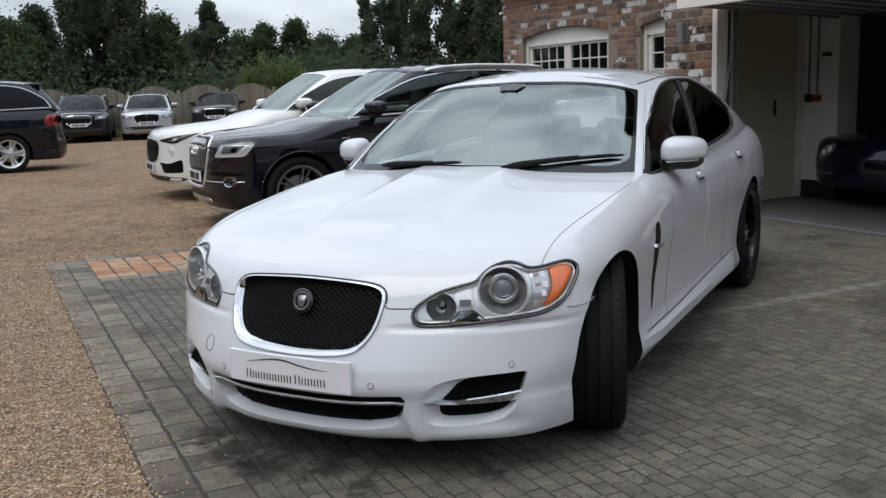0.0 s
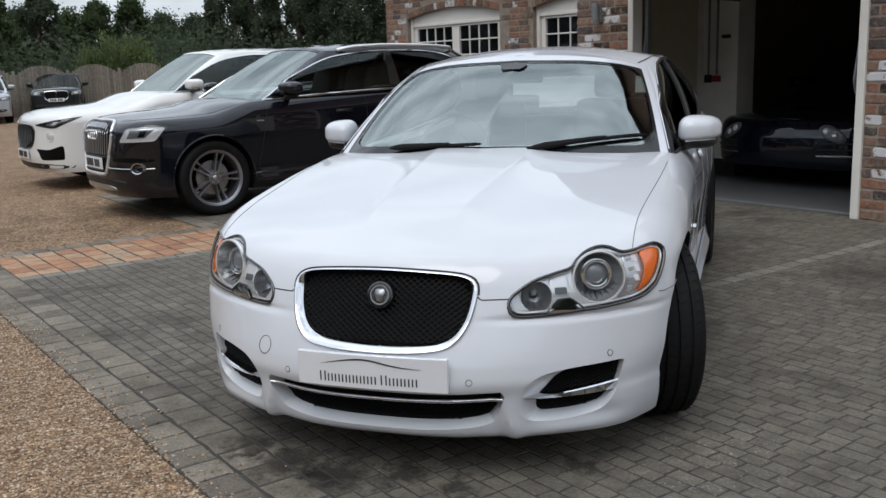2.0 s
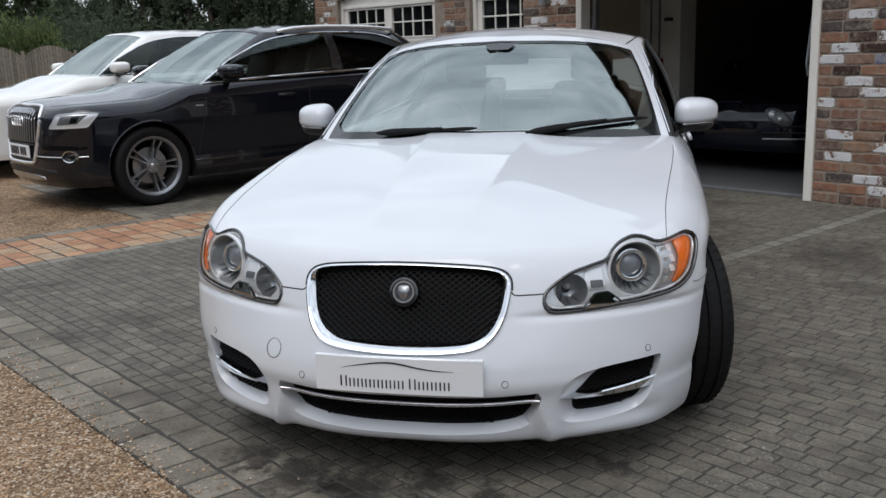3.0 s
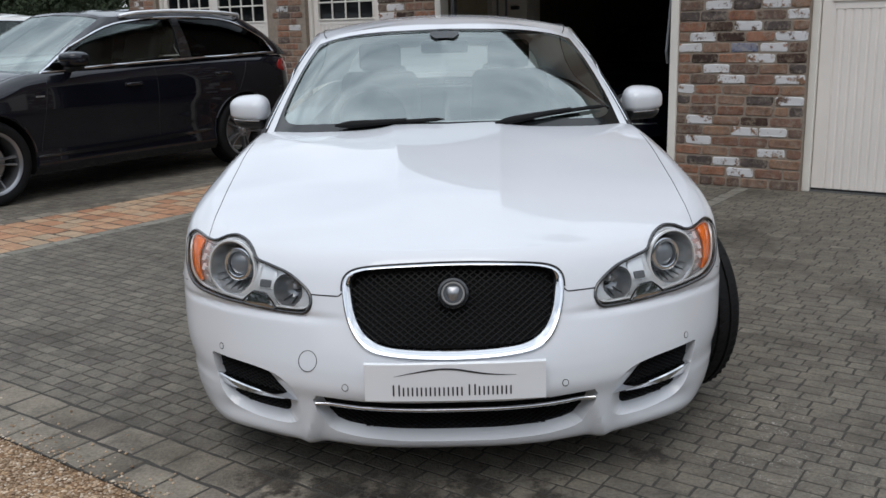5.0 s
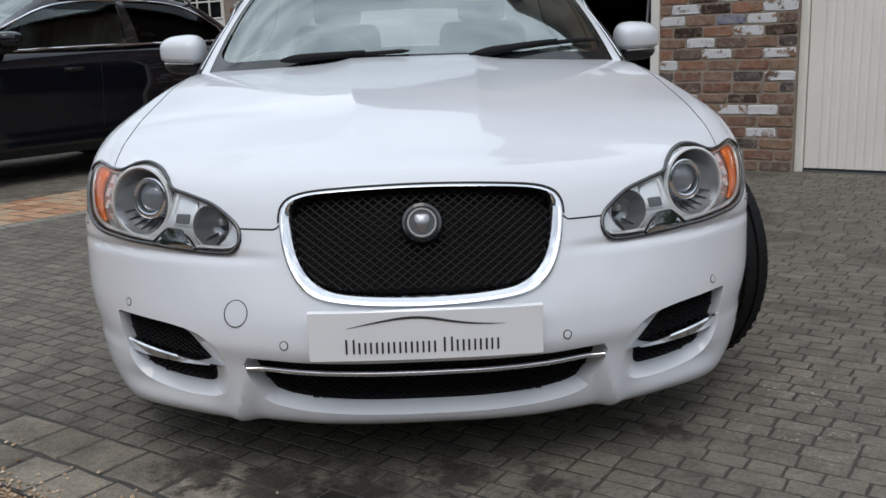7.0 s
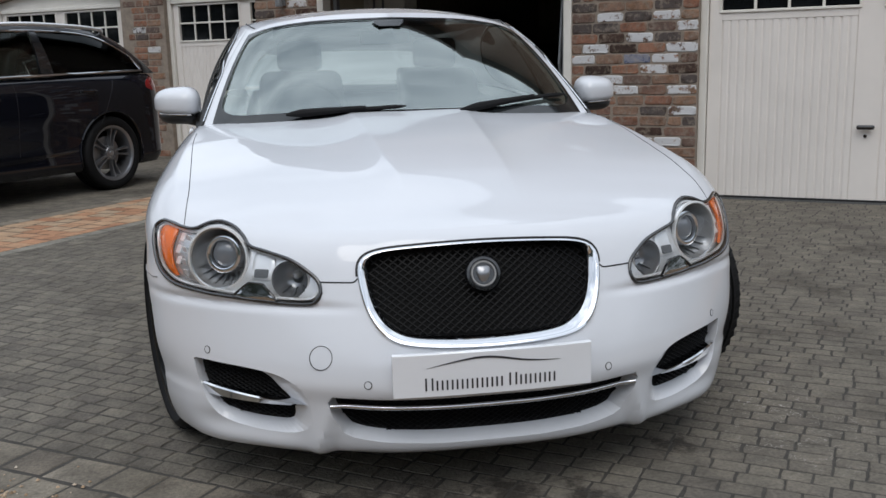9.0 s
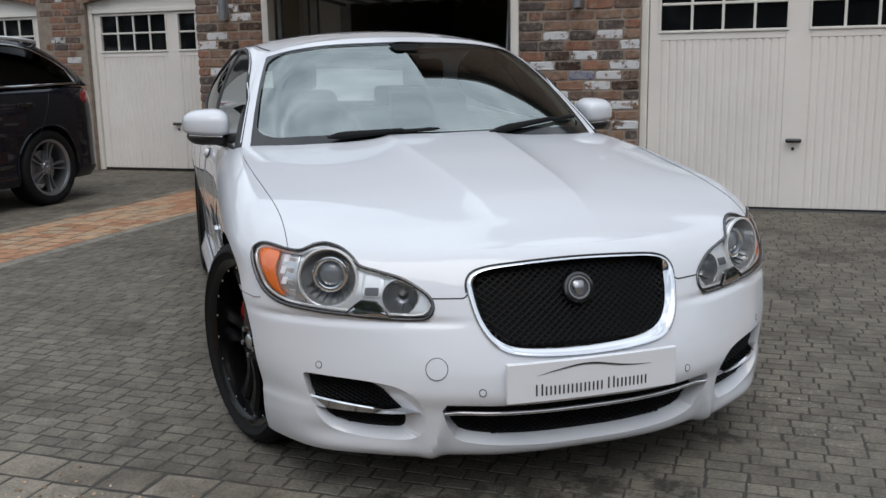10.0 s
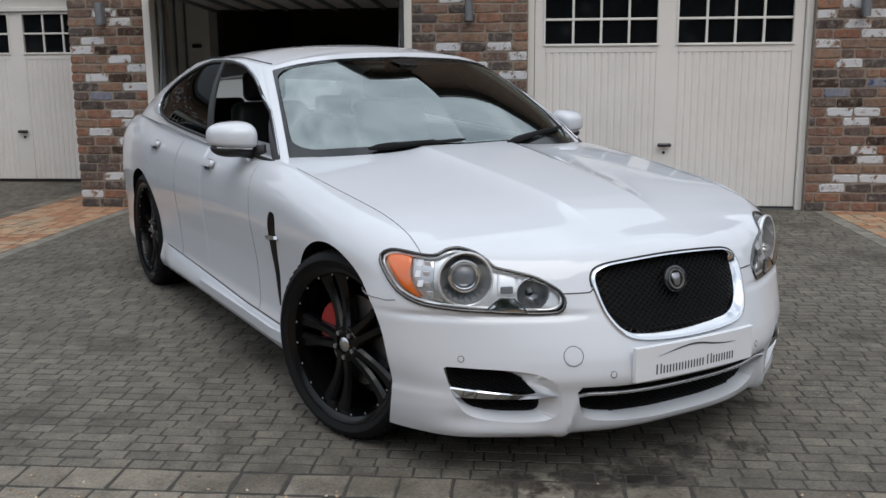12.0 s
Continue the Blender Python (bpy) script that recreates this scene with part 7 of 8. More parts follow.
L5 = [(0.0, 0.738), (0.02, 0.730), (0.79, 0.742), (0.83, 0.752), (1.0, 0.872), (0.98, 0.884), (0.6, 0.889), (0.23, 0.873), (0.18, 0.862)]
for s in (-1, 1):
    lamp5 = corner_lamp(f5, (0.55, -0.785), (0.885, -0.43), (0.71, -0.70), s)
    lp = part("headlamp", laid(lamp5, dense(L5, 5), 0.003, 0.012, 5), GLOSS_BLACK, q5, "clear wedge headlamp with pale housing", 50)
    inner5 = shrunk(L5, 0.93, 0.86)
    part("lamp_housing", laid(lamp5, dense(inner5, 5), 0.0055, 0.004, 4), LAMP_GREY, lp, smooth=50)
    part("lamp_recess", laid(lamp5, dense(shrunk([(0.20, 0.775), (0.62, 0.785), (0.80, 0.862), (0.30, 0.852)], 1.0, 1.0), 6), 0.007, 0.003, 4), LAMP_DARK, lp, smooth=50)
    part("lamp_reflector", laid(lamp5, dense([(0.24, 0.783), (0.42, 0.788), (0.50, 0.848), (0.31, 0.845)], 6), 0.0085, 0.003, 4), BEAM_GREY, lp, smooth=50)
    part("lamp_projector", laid(lamp5, dense([(0.47, 0.792), (0.60, 0.795), (0.66, 0.846), (0.53, 0.846)], 6), 0.010, 0.003, 4), DARK_PANE, lp, smooth=50)
    part("lamp_strip", tube(bmesh.new(), [lamp5(a, b, 0.0085) for a, b in dense(shrunk(L5, 0.90, 0.80), 5)], 0.005, 6, True), PLATE_WHITE, lp, "pale light strip", 60)
    gl = part("lamp_lens", laid(lamp5, dense(shrunk(L5, 0.985, 0.97), 5), 0.016, 0.002, 4), LENS_GLASS, lp, smooth=50)
    gl.visible_shadow = False
    # swage above the arch, intake line, fog lamp and bright strip
    face_plate(q5, f5, [(0.43, 0.578), (0.46, 0.562), (0.72, 0.556), (0.84, 0.565), (0.84, 0.59), (0.70, 0.60), (0.5, 0.60)], MESH_BLACK, 0.003, 0.02, "side_intake", "dark side intake", s=s)
    c = f5.front(0.755 * s, 0.502, 0.006)
    M = Matrix.Translation(c) @ Matrix.Rotation(radians(36 * s), 4, "Z") @ Matrix.Rotation(radians(84), 4, "X") @ Matrix.Diagonal((1.30, 0.95, 1, 1))
    fg = part("fog_lamp_ring", lathe(bmesh.new(), [(0.044, -0.03), (0.046, 0.010), (0.054, 0.012), (0.060, -0.015)], M, 36), CHROME, q5, "chrome fog lamp ring", 50)
    part("fog_lamp", lathe(bmesh.new(), [(0, 0.0), (0.04, -0.008), (0.047, -0.02)], M, 30), DARK_PANE, fg, smooth=50)
    part("bumper_strip", tube(bmesh.new(), [f5.front(x * s, 0.497, 0.004) for x in np.linspace(0.35, 0.69, 16)], 0.005, 6), RAIL_METAL, q5)
    part("bumper_strip", tube(bmesh.new(), [f5.front(x * s, 0.500, 0.003) for x in np.linspace(0.81, 0.85, 6)], 0.004, 6), RAIL_METAL, q5)
    part("roof_rail", tube(bmesh.new(), [h5.at(q, 0.99, 0.012 + 0.045 * min(1, (q - 4.25) * 4, (8.25 - q) * 4)) * np.array([s, 1, 1]) for q in np.linspace(4.25, 8.25, 40)], 0.019, 8), RAIL_METAL, q5, "bright satin roof rail", 60)
    flank_plate(q5, f5, [(0.48, 0.36), (1.4, 0.36), (2.28, 0.40), (2.28, 0.43), (1.4, 0.40), (0.48, 0.385)], s, GLOSS_BLACK, 0.006, 0.012, "door_rub_strip")
    part("side_badge", boxed((s * 0.938 - 0.004, 0.45, 0.877), (s * 0.938 + 0.004, 0.53, 0.889), 0.002), SATIN_METAL, q5, "small bright side badge")
    part("tail_lamp", laid(lambda a, b, l: f5.flank(a, b, s, l), catmull([(3.36, 0.99), (3.40, 1.06), (3.52, 1.09), (3.62, 1.07), (3.62, 0.96), (3.48, 0.95)], 30, True), 0.004, 0.01, 3), RED_LENS, q5, "red tail lamp", 50)
    for y in (0.0, 2.81):
        part("arch_lip", tube(bmesh.new(), [f5.flank(y + 0.412 * math.cos(a), 0.362 + 0.412 * math.sin(a), s, 0.002) for a in np.linspace(-0.25, math.pi + 0.25, 40)], 0.010, 6), NAVY_PAINT, q5)
    # bonnet shut line and the crease that runs on along the doors
    seam(q5, [f5.above(a * s, b, 0.0) for a, b in catmull([(0.44, -0.70), (0.62, -0.60), (0.72, -0.40), (0.765, 0.0), (0.79, 0.45)], 24)], 0.0022, SEAL)
doors(q5, f5, [(0.46, 0.13), (1.72, 0.02), (2.55, 0.35)], 0.42, 1.07, [(1.46, 0.93), (2.55, 0.97)], NAVY_PAINT)
face_plate(q5, f5, [(-0.55, 0.34), (0, 0.33), (0.55, 0.34), (0.60, 0.38), (0, 0.395), (-0.60, 0.38)], BLACK_PLASTIC, 0.006, 0.02, "lower_grille", "black lower grille")
face_plate(q5, f5, [(-0.42, 0.285), (0, 0.28), (0.42, 0.285), (0.36, 0.325), (0, 0.335), (-0.36, 0.325)], SATIN_METAL, 0.008, 0.02, "skid_plate", "satin metal skid plate")
part("paper_slip", boxed((0.28, 0.80, 1.085), (0.50, 0.94, 1.088)), PLATE_WHITE, q5, "white paper slip on the dashboard")

# white sporting crossover beyond it
lv, fl, hl_, tl = suv("white_crossover_car", SITE @ pose(-5.35, -3.53, 0), "pearl white sporting crossover with slatted grille", PEARL_PAINT,
                      0.95, 3.0, 1.05, 0.98, 0.92, 1.15, 1.14, 1.68, 0.62, 1.40, 0.37, ALLOY, (5, True, 0.13, 0.014), drop=0.08, res=130)
trim_line(lv, hl_, tl, 0.008, CHROME)
GL = [(0, 0.80), (0.22, 0.797), (0.37, 0.775), (0.42, 0.71), (0.385, 0.59), (0.27, 0.515), (0, 0.495)]
GL = GL + [(-a, b) for a, b in GL[-2:0:-1]]
gr = part("grille", laid(lambda a, b, l: fl.front(a, b, l), catmull(GL, 60, True), 0.004, 0.03, 5), MESH_BLACK, lv, "black oval grille with bright vertical slats", 50)
part("grille_frame", tube(bmesh.new(), [fl.front(a, b, 0.004) for a, b in catmull(GL, 72, True)], 0.008, 6, True), GLOSS_BLACK, gr, smooth=60)
for i in range(-5, 6):
    x = i * 0.069
    zt, z0 = 0.79 - 0.05 * (abs(x) / 0.35) ** 3, 0.505 + 0.09 * (abs(x) / 0.35) ** 2
    part("grille_slat", tube(bmesh.new(), [fl.front(x, z, 0.014) for z in np.linspace(z0, zt, 8)], 0.0055, 6), CHROME, gr)
number_plate(lv, fl, 0.43)
for s in (-1, 1):
    lampl = corner_lamp(fl, (0.42, -0.90), (0.90, -0.46), (0.67, -0.74), s)
    LL = [(0.02, 0.797), (0.12, 0.782), (0.50, 0.756), (0.62, 0.762), (0.95, 0.855), (1.04, 0.888), (0.90, 0.880), (0.55, 0.852), (0.25, 0.822)]
    lp = part("headlamp", laid(lampl, dense(LL, 5), 0.003, 0.014, 4), FRIT, lv, "slim dark headlamp", 50)
    part("lamp_housing", laid(lampl, dense([(0.34, 0.790), (0.56, 0.778), (0.84, 0.852), (0.56, 0.838)], 6), 0.005, 0.003, 4), LAMP_DARK, lp, smooth=50)
    part("lamp_projector", laid(lampl, dense([(0.50, 0.795), (0.60, 0.797), (0.68, 0.832), (0.57, 0.83)], 5), 0.007, 0.003, 3), LAMP_SILVER, lp, smooth=50)
    gl = part("lamp_lens", laid(lampl, dense(LL, 5), 0.010, 0.002, 4), LENS_GLASS, lp, smooth=50)
    gl.visible_shadow = False
    face_plate(lv, fl, [(0.46, 0.505), (0.52, 0.455), (0.56, 0.385), (0.62, 0.372), (0.84, 0.378), (0.865, 0.40), (0.862, 0.535), (0.84, 0.542), (0.70, 0.50)], MESH_BLACK, 0.004, 0.02, "side_intake", "black side intake", s=s)
    p, n = fl.cast((0.73 * s, -3, 0.655), (0, 1, 0))
    M = Matrix.Translation(p + n * 0.002) @ n.to_track_quat("Z", "Y").to_matrix().to_4x4()
    fg = part("fog_lamp", lathe(bmesh.new(), [(0, 0.006), (0.035, 0.005), (0.05, -0.002)], M, 30), LAMP_GREY, lv, smooth=50)
    part("fog_lamp_rim", lathe(bmesh.new(), [(0.048, 0.0), (0.05, 0.004), (0.062, 0.004), (0.066, -0.004)], M, 30), PEARL_PAINT, fg, smooth=50)
face_plate(lv, fl, [(-0.85, 0.27), (0, 0.26), (0.85, 0.27), (0.80, 0.32), (0, 0.33), (-0.80, 0.32)], BLACK_PLASTIC, 0.006, 0.03, "front_splitter", "black lower lip", n=60)
doors(lv, fl, [(0.85, 0.10), (2.0, 0.02), (2.75, 0.35)], 0.40, 1.09, [(1.65, 0.95), (2.75, 0.99)], PEARL_PAINT)

# dark estate-like car with bright wheels, seen from its tail
x5, fx, hx, tx = suv("tall_estate_car", pose(-16.8, 7.1, 0, 0, 0, -38.5), "dark navy tall car with large bright wheels", NAVY_PAINT,
                     0.86, 2.93, 1.07, 0.965, 0.97, 1.16, 1.18, 1.82, 0.60, 1.40, 0.37, BRIGHT_ALLOY, (5, True, 0.15, 0.034))

trim_line(x5, hx, tx, 0.012, CHROME)
for s in (-1, 1):
    part("tail_lamp", laid(lambda a, b, l: fx.flank(a, b, s, l), catmull([(3.62, 0.93), (3.66, 1.08), (3.80, 1.12), (3.92, 1.08), (3.92, 0.90), (3.76, 0.88)], 30, True), 0.004, 0.01, 3), RED_LENS, x5, "red tail lamp", 50)
    part("reflector", laid(lambda a, b, l: fx.flank(a, b, s, l), rounded(0.10, 0.035, 0.01, 3, 3.86, 0.60), 0.004, 0.008, 3), RED_LENS, x5, "red reflector", 50)
doors(x5, fx, [(0.8, 0.1), (1.95, 0.02), (2.7, 0.3)], 0.40, 1.10, [(1.6, 0.98), (2.7, 1.0)], NAVY_PAINT)
part("roof_spoiler", boxed((-0.6, 3.30, 1.68), (0.6, 3.66, 1.73), 0.02), NAVY_PAINT, x5)


def far_car(name, m, label, paint, dims, grille_mat, bars):
    car, f, h, t = suv(name, m, label, paint, *dims, 0.36, ALLOY, (5, False, 0.0, 0.03), res=80, screen=CABIN_GLASS)
    zn = dims[4]
    G = [(0, zn - 0.06), (0.30, zn - 0.07), (0.38, zn - 0.12), (0.33, zn - 0.34), (0, zn - 0.36)]
    G = G + [(-a, b) for a, b in G[-2:0:-1]]
    g = part("grille", laid(lambda a, b, l: f.front(a, b, l), catmull(G, 40, True), 0.006, 0.02, 4), grille_mat, car, "dark barred grille")
    part("grille_frame", tube(bmesh.new(), [f.front(a, b, 0.008) for a, b in catmull(G, 50, True)], 0.014, 6, True), CHROME, g)
    for i in range(-bars, bars + 1):
        part("grille_bar", tube(bmesh.new(), [f.front(i * 0.30 / max(1, bars), z, 0.012) for z in np.linspace(zn - 0.32, zn - 0.09, 5)], 0.006, 6), CHROME, g)
    number_plate(car, f, zn - 0.36)
    for s in (-1, 1):
        put = corner_lamp(f, (0.50 * dims[3] / 0.95, -dims[0] + 0.08), (0.93 * dims[3], -dims[0] + 0.42), (0.71, -0.70), s)
        hl = part("headlamp", laid(put, dense([(0.0, zn - 0.20), (0.75, zn - 0.19), (1.0, zn - 0.09), (0.6, zn - 0.055), (0.08, zn - 0.10)], 6), 0.005, 0.02, 4), FAR_LAMP, car, "clear headlamp", 50)
        part("lamp_projector", laid(put, dense([(0.2, zn - 0.17), (0.45, zn - 0.165), (0.5, zn - 0.10), (0.22, zn - 0.11)], 5), 0.008, 0.004, 3), LAMP_SILVER, hl, smooth=50)
        part("roof_rail", tube(bmesh.new(), [h.at(q, 0.97, 0.01 + 0.03 * min(1, (q - 4.2) * 4, (8.2 - q) * 4)) * np.array([s, 1, 1]) for q in np.linspace(4.2, 8.2, 24)], 0.016, 6), RAIL_METAL, car)
    face_plate(car, f, [(-0.6, 0.36), (0, 0.35), (0.6, 0.36), (0.66, 0.44), (0, 0.45), (-0.66, 0.44)], BLACK_PLASTIC, 0.006, 0.02, "bumper_intake", "dark bumper intake")
    return car


far_car("large_navy_car", pose(-23.5, 18.55, 0, 0, 0, 45), "dark navy large estate car with chrome grille", NAVY_PAINT, (1.0, 3.0, 1.08, 0.93, 0.93, 1.07, 1.07, 1.58, 0.60, 1.45), MESH_BLACK, 5)
far_car("silver_estate_car", pose(-22.05, 20.1, 0, 0, 0, 44), "silver tall estate car with roof rails", SILVER_PAINT, (0.92, 2.86, 1.02, 0.87, 0.90, 1.03, 1.03, 1.53, 0.60, 1.40), MESH_BLACK, 0)
far_car("dark_off_road_car", pose(-22.3, 23.8, 0, 0, 0, 38), "dark green-black boxy off-road car", GREEN_BLACK_PAINT, (0.86, 2.88, 1.2, 0.90, 0.96, 1.05, 1.05, 1.52, 0.62, 1.22), MESH_BLACK, 0)

# low blue car in the open garage
pc, fp, hp, tp = suv("low_blue_car", SITE @ pose(1.75, 1.98, 0.012), "dark blue low sports car in the garage", BLUE_PAINT,
                     0.96, 2.9, 1.0, 0.95, 0.70, 0.92, 0.93, 1.38, 0.55, 1.30, 0.345, ALLOY, (5, True, 0.1, 0.018), drop=0.05)
for s in (-1, 1):
    for x, z, r in ((0.52, 0.60, 0.034), (0.60, 0.56, 0.030)):
        p = fp.front(x * s, z, 0.010)
        part("lamp_reflector", lathe(bmesh.new(), [(0, 0.012), (r * 0.6, 0.010), (r, 0.0), (r, -0.01)], Matrix.Translation(p) @ Vector((0.3 * s, -0.9, 0.4)).to_track_quat("Z", "Y").to_matrix().to_4x4(), 20), LAMP_SILVER, pc, smooth=50)
    part("headlamp", laid(lambda a, b, l: fp.front(a * s, b, l), [(0.575 + 0.145 * math.cos(q) * 0.86 + 0.062 * math.sin(q) * 0.5, 0.572 - 0.145 * math.cos(q) * 0.46 + 0.062 * math.sin(q) * 0.86) for q in np.linspace(0, 2 * math.pi, 33)[:-1]], 0.006, 0.02, 4), LAMP_DARK, pc, "oval headlamp", 50)
    for z in (0.36, 0.42, 0.48):
        part("intake_slat", tube(bmesh.new(), [fp.front(x * s, z, 0.006) for x in np.linspace(0.45, 0.82, 10)], 0.008, 6), SATIN_METAL if z < 0.4 else BLACK_PLASTIC, pc)

# ---- fence, trees ----
def fence_panel():
    """A concave-topped paling panel between posts, built once along local x."""
    t = thing("fence_panel", pose(0, 0, 0), "weathered paling fence panel with arched top", "fence", "fence along the yard")
    n, w = 16, 1.74
    for i in range(n):
        x0 = 0.05 + w * i / n
        k = (i + 0.5) / n * 2 - 1
        h = 1.46 + 0.34 * (1 - k * k)
        part("pale", boxed((x0, 0.0, 0.06), (x0 + w / n - 0.012, 0.02, h)), TIMBER, t)
    for z in (0.3, 0.8, 1.3):
        part("rail", boxed((0.0, 0.022, z), (1.83, 0.06, z + 0.07)), TIMBER, t)
    part("gravel_board", boxed((0.04, -0.005, -0.02), (1.79, 0.03, 0.058)), TIMBER, t)
    part("post", boxed((-0.05, -0.03, -0.03), (0.05, 0.07, 1.62), 0.008), TIMBER, t)
    return t


FENCE = SITE @ pose(-30.5, -14.0, 0, 0, 0, 84)
first = fence_panel()
first.matrix_basis = FENCE
for i in range(1, 18):
    copy_thing(first, FENCE @ pose(1.83 * i, 0, 0))


def leaves(rng, centres, radii, count, size, flat=1.0):
    """Leaf clumps as small bent quads scattered in the shells of blobs: points and faces."""
    C, R = np.array(centres), np.array(radii)
    pick = rng.choice(len(C), count, p=(R ** 2) / (R ** 2).sum())
    d = rng.normal(size=(count, 3))
    d /= np.linalg.norm(d, axis=1, keepdims=True)
    P = C[pick] + d * (R[pick] * np.abs(rng.normal(0.72, 0.30, count)))[:, None] * np.array([1, 1, flat])
    a = rng.normal(size=(count, 3))
    a /= np.linalg.norm(a, axis=1, keepdims=True)
    b = np.cross(a, rng.normal(size=(count, 3)))
    b /= np.linalg.norm(b, axis=1, keepdims=True)
    s = (size * rng.uniform(0.6, 1.4, count))[:, None]
    n = np.cross(a, b) * s * 0.25
    V = np.stack([P - a * s, P - b * s * 0.55 + n, P + a * s, P + b * s * 0.55 + n], 1).reshape(-1, 3)
    F = np.arange(count * 4).reshape(-1, 4)
    return V, F


def tree(name, at, height, spread, mat, seed, count=5200, style="broad", size=0.2, label="", group="trees behind the yard"):
    rng = np.random.default_rng(seed)
    t = thing(name, pose(*at), label or "tall dark green broadleaf tree", "tree", group)
    bm = bmesh.new()
    tr = height * (0.022 if style == "broad" else 0.011) + 0.05
    bend = rng.normal(size=2) * 0.25
    pts = [(bend[0] * (k ** 2), bend[1] * (k ** 2), -0.1 + height * 0.82 * k) for k in np.linspace(0, 1, 9)]
    tube(bm, pts, [tr * (1.25 - 1.1 * k) for k in np.linspace(0, 1, 9)], 8)
    cs, rs = [], []
    lo = 0.22 if style == "broad" else 0.10
    n = 44 if style == "broad" else 46
    for i in range(n):
        k = lo + (1 - lo) * (i + rng.uniform(0, 0.8)) / n
        a = rng.uniform(0, 2 * math.pi)
        if style == "broad":
            reach = spread * math.sin(math.pi * min(1, 0.18 + 0.82 * k)) ** 0.8 * rng.uniform(0.35, 0.95)
            r = spread * rng.uniform(0.16, 0.34)
        else:
            reach = spread * (1.05 - k) ** 0.6 * rng.uniform(0.1, 0.75)
            r = spread * rng.uniform(0.24, 0.42) * (1.15 - 0.7 * k)
        c = np.array([math.cos(a) * reach, math.sin(a) * reach, height * k - r * 0.3])
        cs.append(c)
        rs.append(r)
        z0 = height * max(0.08, k - 0.18)
        tube(bm, [(0, 0, z0), (c[0] * 0.5, c[1] * 0.5, (z0 + c[2]) / 2 + 0.1), tuple(c)], [tr * 0.42, tr * 0.26, tr * 0.1], 5)
    part("trunk", bm, BARK, t)
    V, F = leaves(rng, cs, rs, count, size, 1.0 if style == "broad" else 1.5)
    me = bpy.data.meshes.new("crown")
    me.from_pydata(V.tolist(), [], F.tolist())
    mesh_part("crown", me, mat, t)
    return t


# a belt of trees beyond the fence; (along, height, spread, kind, tone)
EYE0 = Vector((2.012, -3.354, 1.353))


def bearing(deg, dist):
    """A place that lies at a bearing (degrees left of the car's nose-to-tail line) and distance from the yard's entrance."""
    return (EYE0.x - math.sin(radians(deg)) * dist, EYE0.y + math.cos(radians(deg)) * dist, 0)


TREES = [(62, 52, 6.4, 3.4, 0, 1), (58, 56, 6.8, 3.4, 0, 1), (54.5, 50, 6.2, 3.0, 0, 1), (52.6, 52, 5.2, 2.6, 0, 1), (51.2, 58, 6.6, 2.0, 0, 0), (49.4, 50, 8.6, 1.5, 1, 0), (48.2, 52, 7.0, 2.0, 0, 0), (46.8, 50, 9.2, 1.5, 1, 0), (45.8, 52, 8.6, 1.5, 1, 0), (44.6, 54, 5.6, 2.2, 0, 1),
         (43.0, 66, 5.4, 2.6, 0, 0), (41.9, 64, 7.4, 1.5, 0, 0), (40.2, 72, 5.6, 2.6, 0, 1), (38.7, 72, 6.4, 2.2, 0, 1), (36.9, 72, 6.6, 2.2, 0, 1), (35.2, 76, 5.6, 2.8, 0, 0), (33.6, 74, 5.4, 2.8, 0, 0), (32.8, 56, 9.5, 1.0, 1, 0),
         (31.6, 50, 10.5, 1.2, 1, 0), (30.4, 56, 11.0, 1.2, 1, 0), (29.2, 48, 11.0, 1.3, 1, 0), (27.8, 54, 11.5, 1.5, 1, 0), (26.4, 50, 11.5, 1.5, 1, 0), (25.0, 46, 11.0, 1.6, 1, 0), (23.4, 50, 11.0, 1.7, 1, 0), (21.6, 48, 11.0, 1.8, 1, 0)]
for i, (deg, dist, hgt, spr, kind, tone) in enumerate(TREES):
    tree("poplar_tree" if kind else "broadleaf_tree", bearing(deg, dist), hgt, spr, LEAF_MID if tone else LEAF_DARK, 100 + i, 15000 if not kind else 12000, "tall" if kind else "broad", 0.105 if not kind else 0.095,
         "tall narrow dark green poplar" if kind else "dark green broadleaf tree")


def thicket():
    """Undergrowth and far woods behind the trees, and an unseen wood added round the yard to block light."""
    rng = np.random.default_rng(7)
    cs, rs = [], []
    for deg in np.arange(16, 66, 0.9):
        p = bearing(deg, rng.uniform(44, 52))
        cs.append((p[0], p[1], rng.uniform(0.6, 1.6)))
        rs.append(rng.uniform(1.3, 2.1))
        p = bearing(deg, rng.uniform(62, 78))
        cs.append((p[0], p[1], rng.uniform(0.8, 2.2)))
        rs.append(rng.uniform(1.8, 2.6))
    V, F = leaves(rng, cs, rs, 70000, 0.14)
    me = bpy.data.meshes.new("thicket")
    me.from_pydata(V.tolist(), [], F.tolist())
    tagged(mesh_part("thicket", me, LEAF_DARK), "dark green undergrowth and far wood", "bushes", "", "stuff")
    # unseen ring added to darken reflections, taller ahead of the car's nose to shade it
    cs, rs = [], []
    for deg in np.arange(70, 330, 2.4):
        p = bearing(deg, rng.uniform(46, 56))
        tall = 1.25 if 110 < deg < 240 else 0.9
        for z in (2.0, 5.5, 9.0, 11.5):
            cs.append((p[0] + rng.normal() * 1.5, p[1] + rng.normal() * 1.5, z * tall * rng.uniform(0.8, 1.15)))
            rs.append(rng.uniform(2.4, 3.8) * tall)
    V, F = leaves(rng, cs, rs, 60000, 0.5)
    me = bpy.data.meshes.new("wood_edge")
    me.from_pydata(V.tolist(), [], F.tolist())
    tagged(mesh_part("wood_edge", me, LEAF_DARK), "unseen wood ring added to block low sky light", "trees", "", "stuff")


thicket()


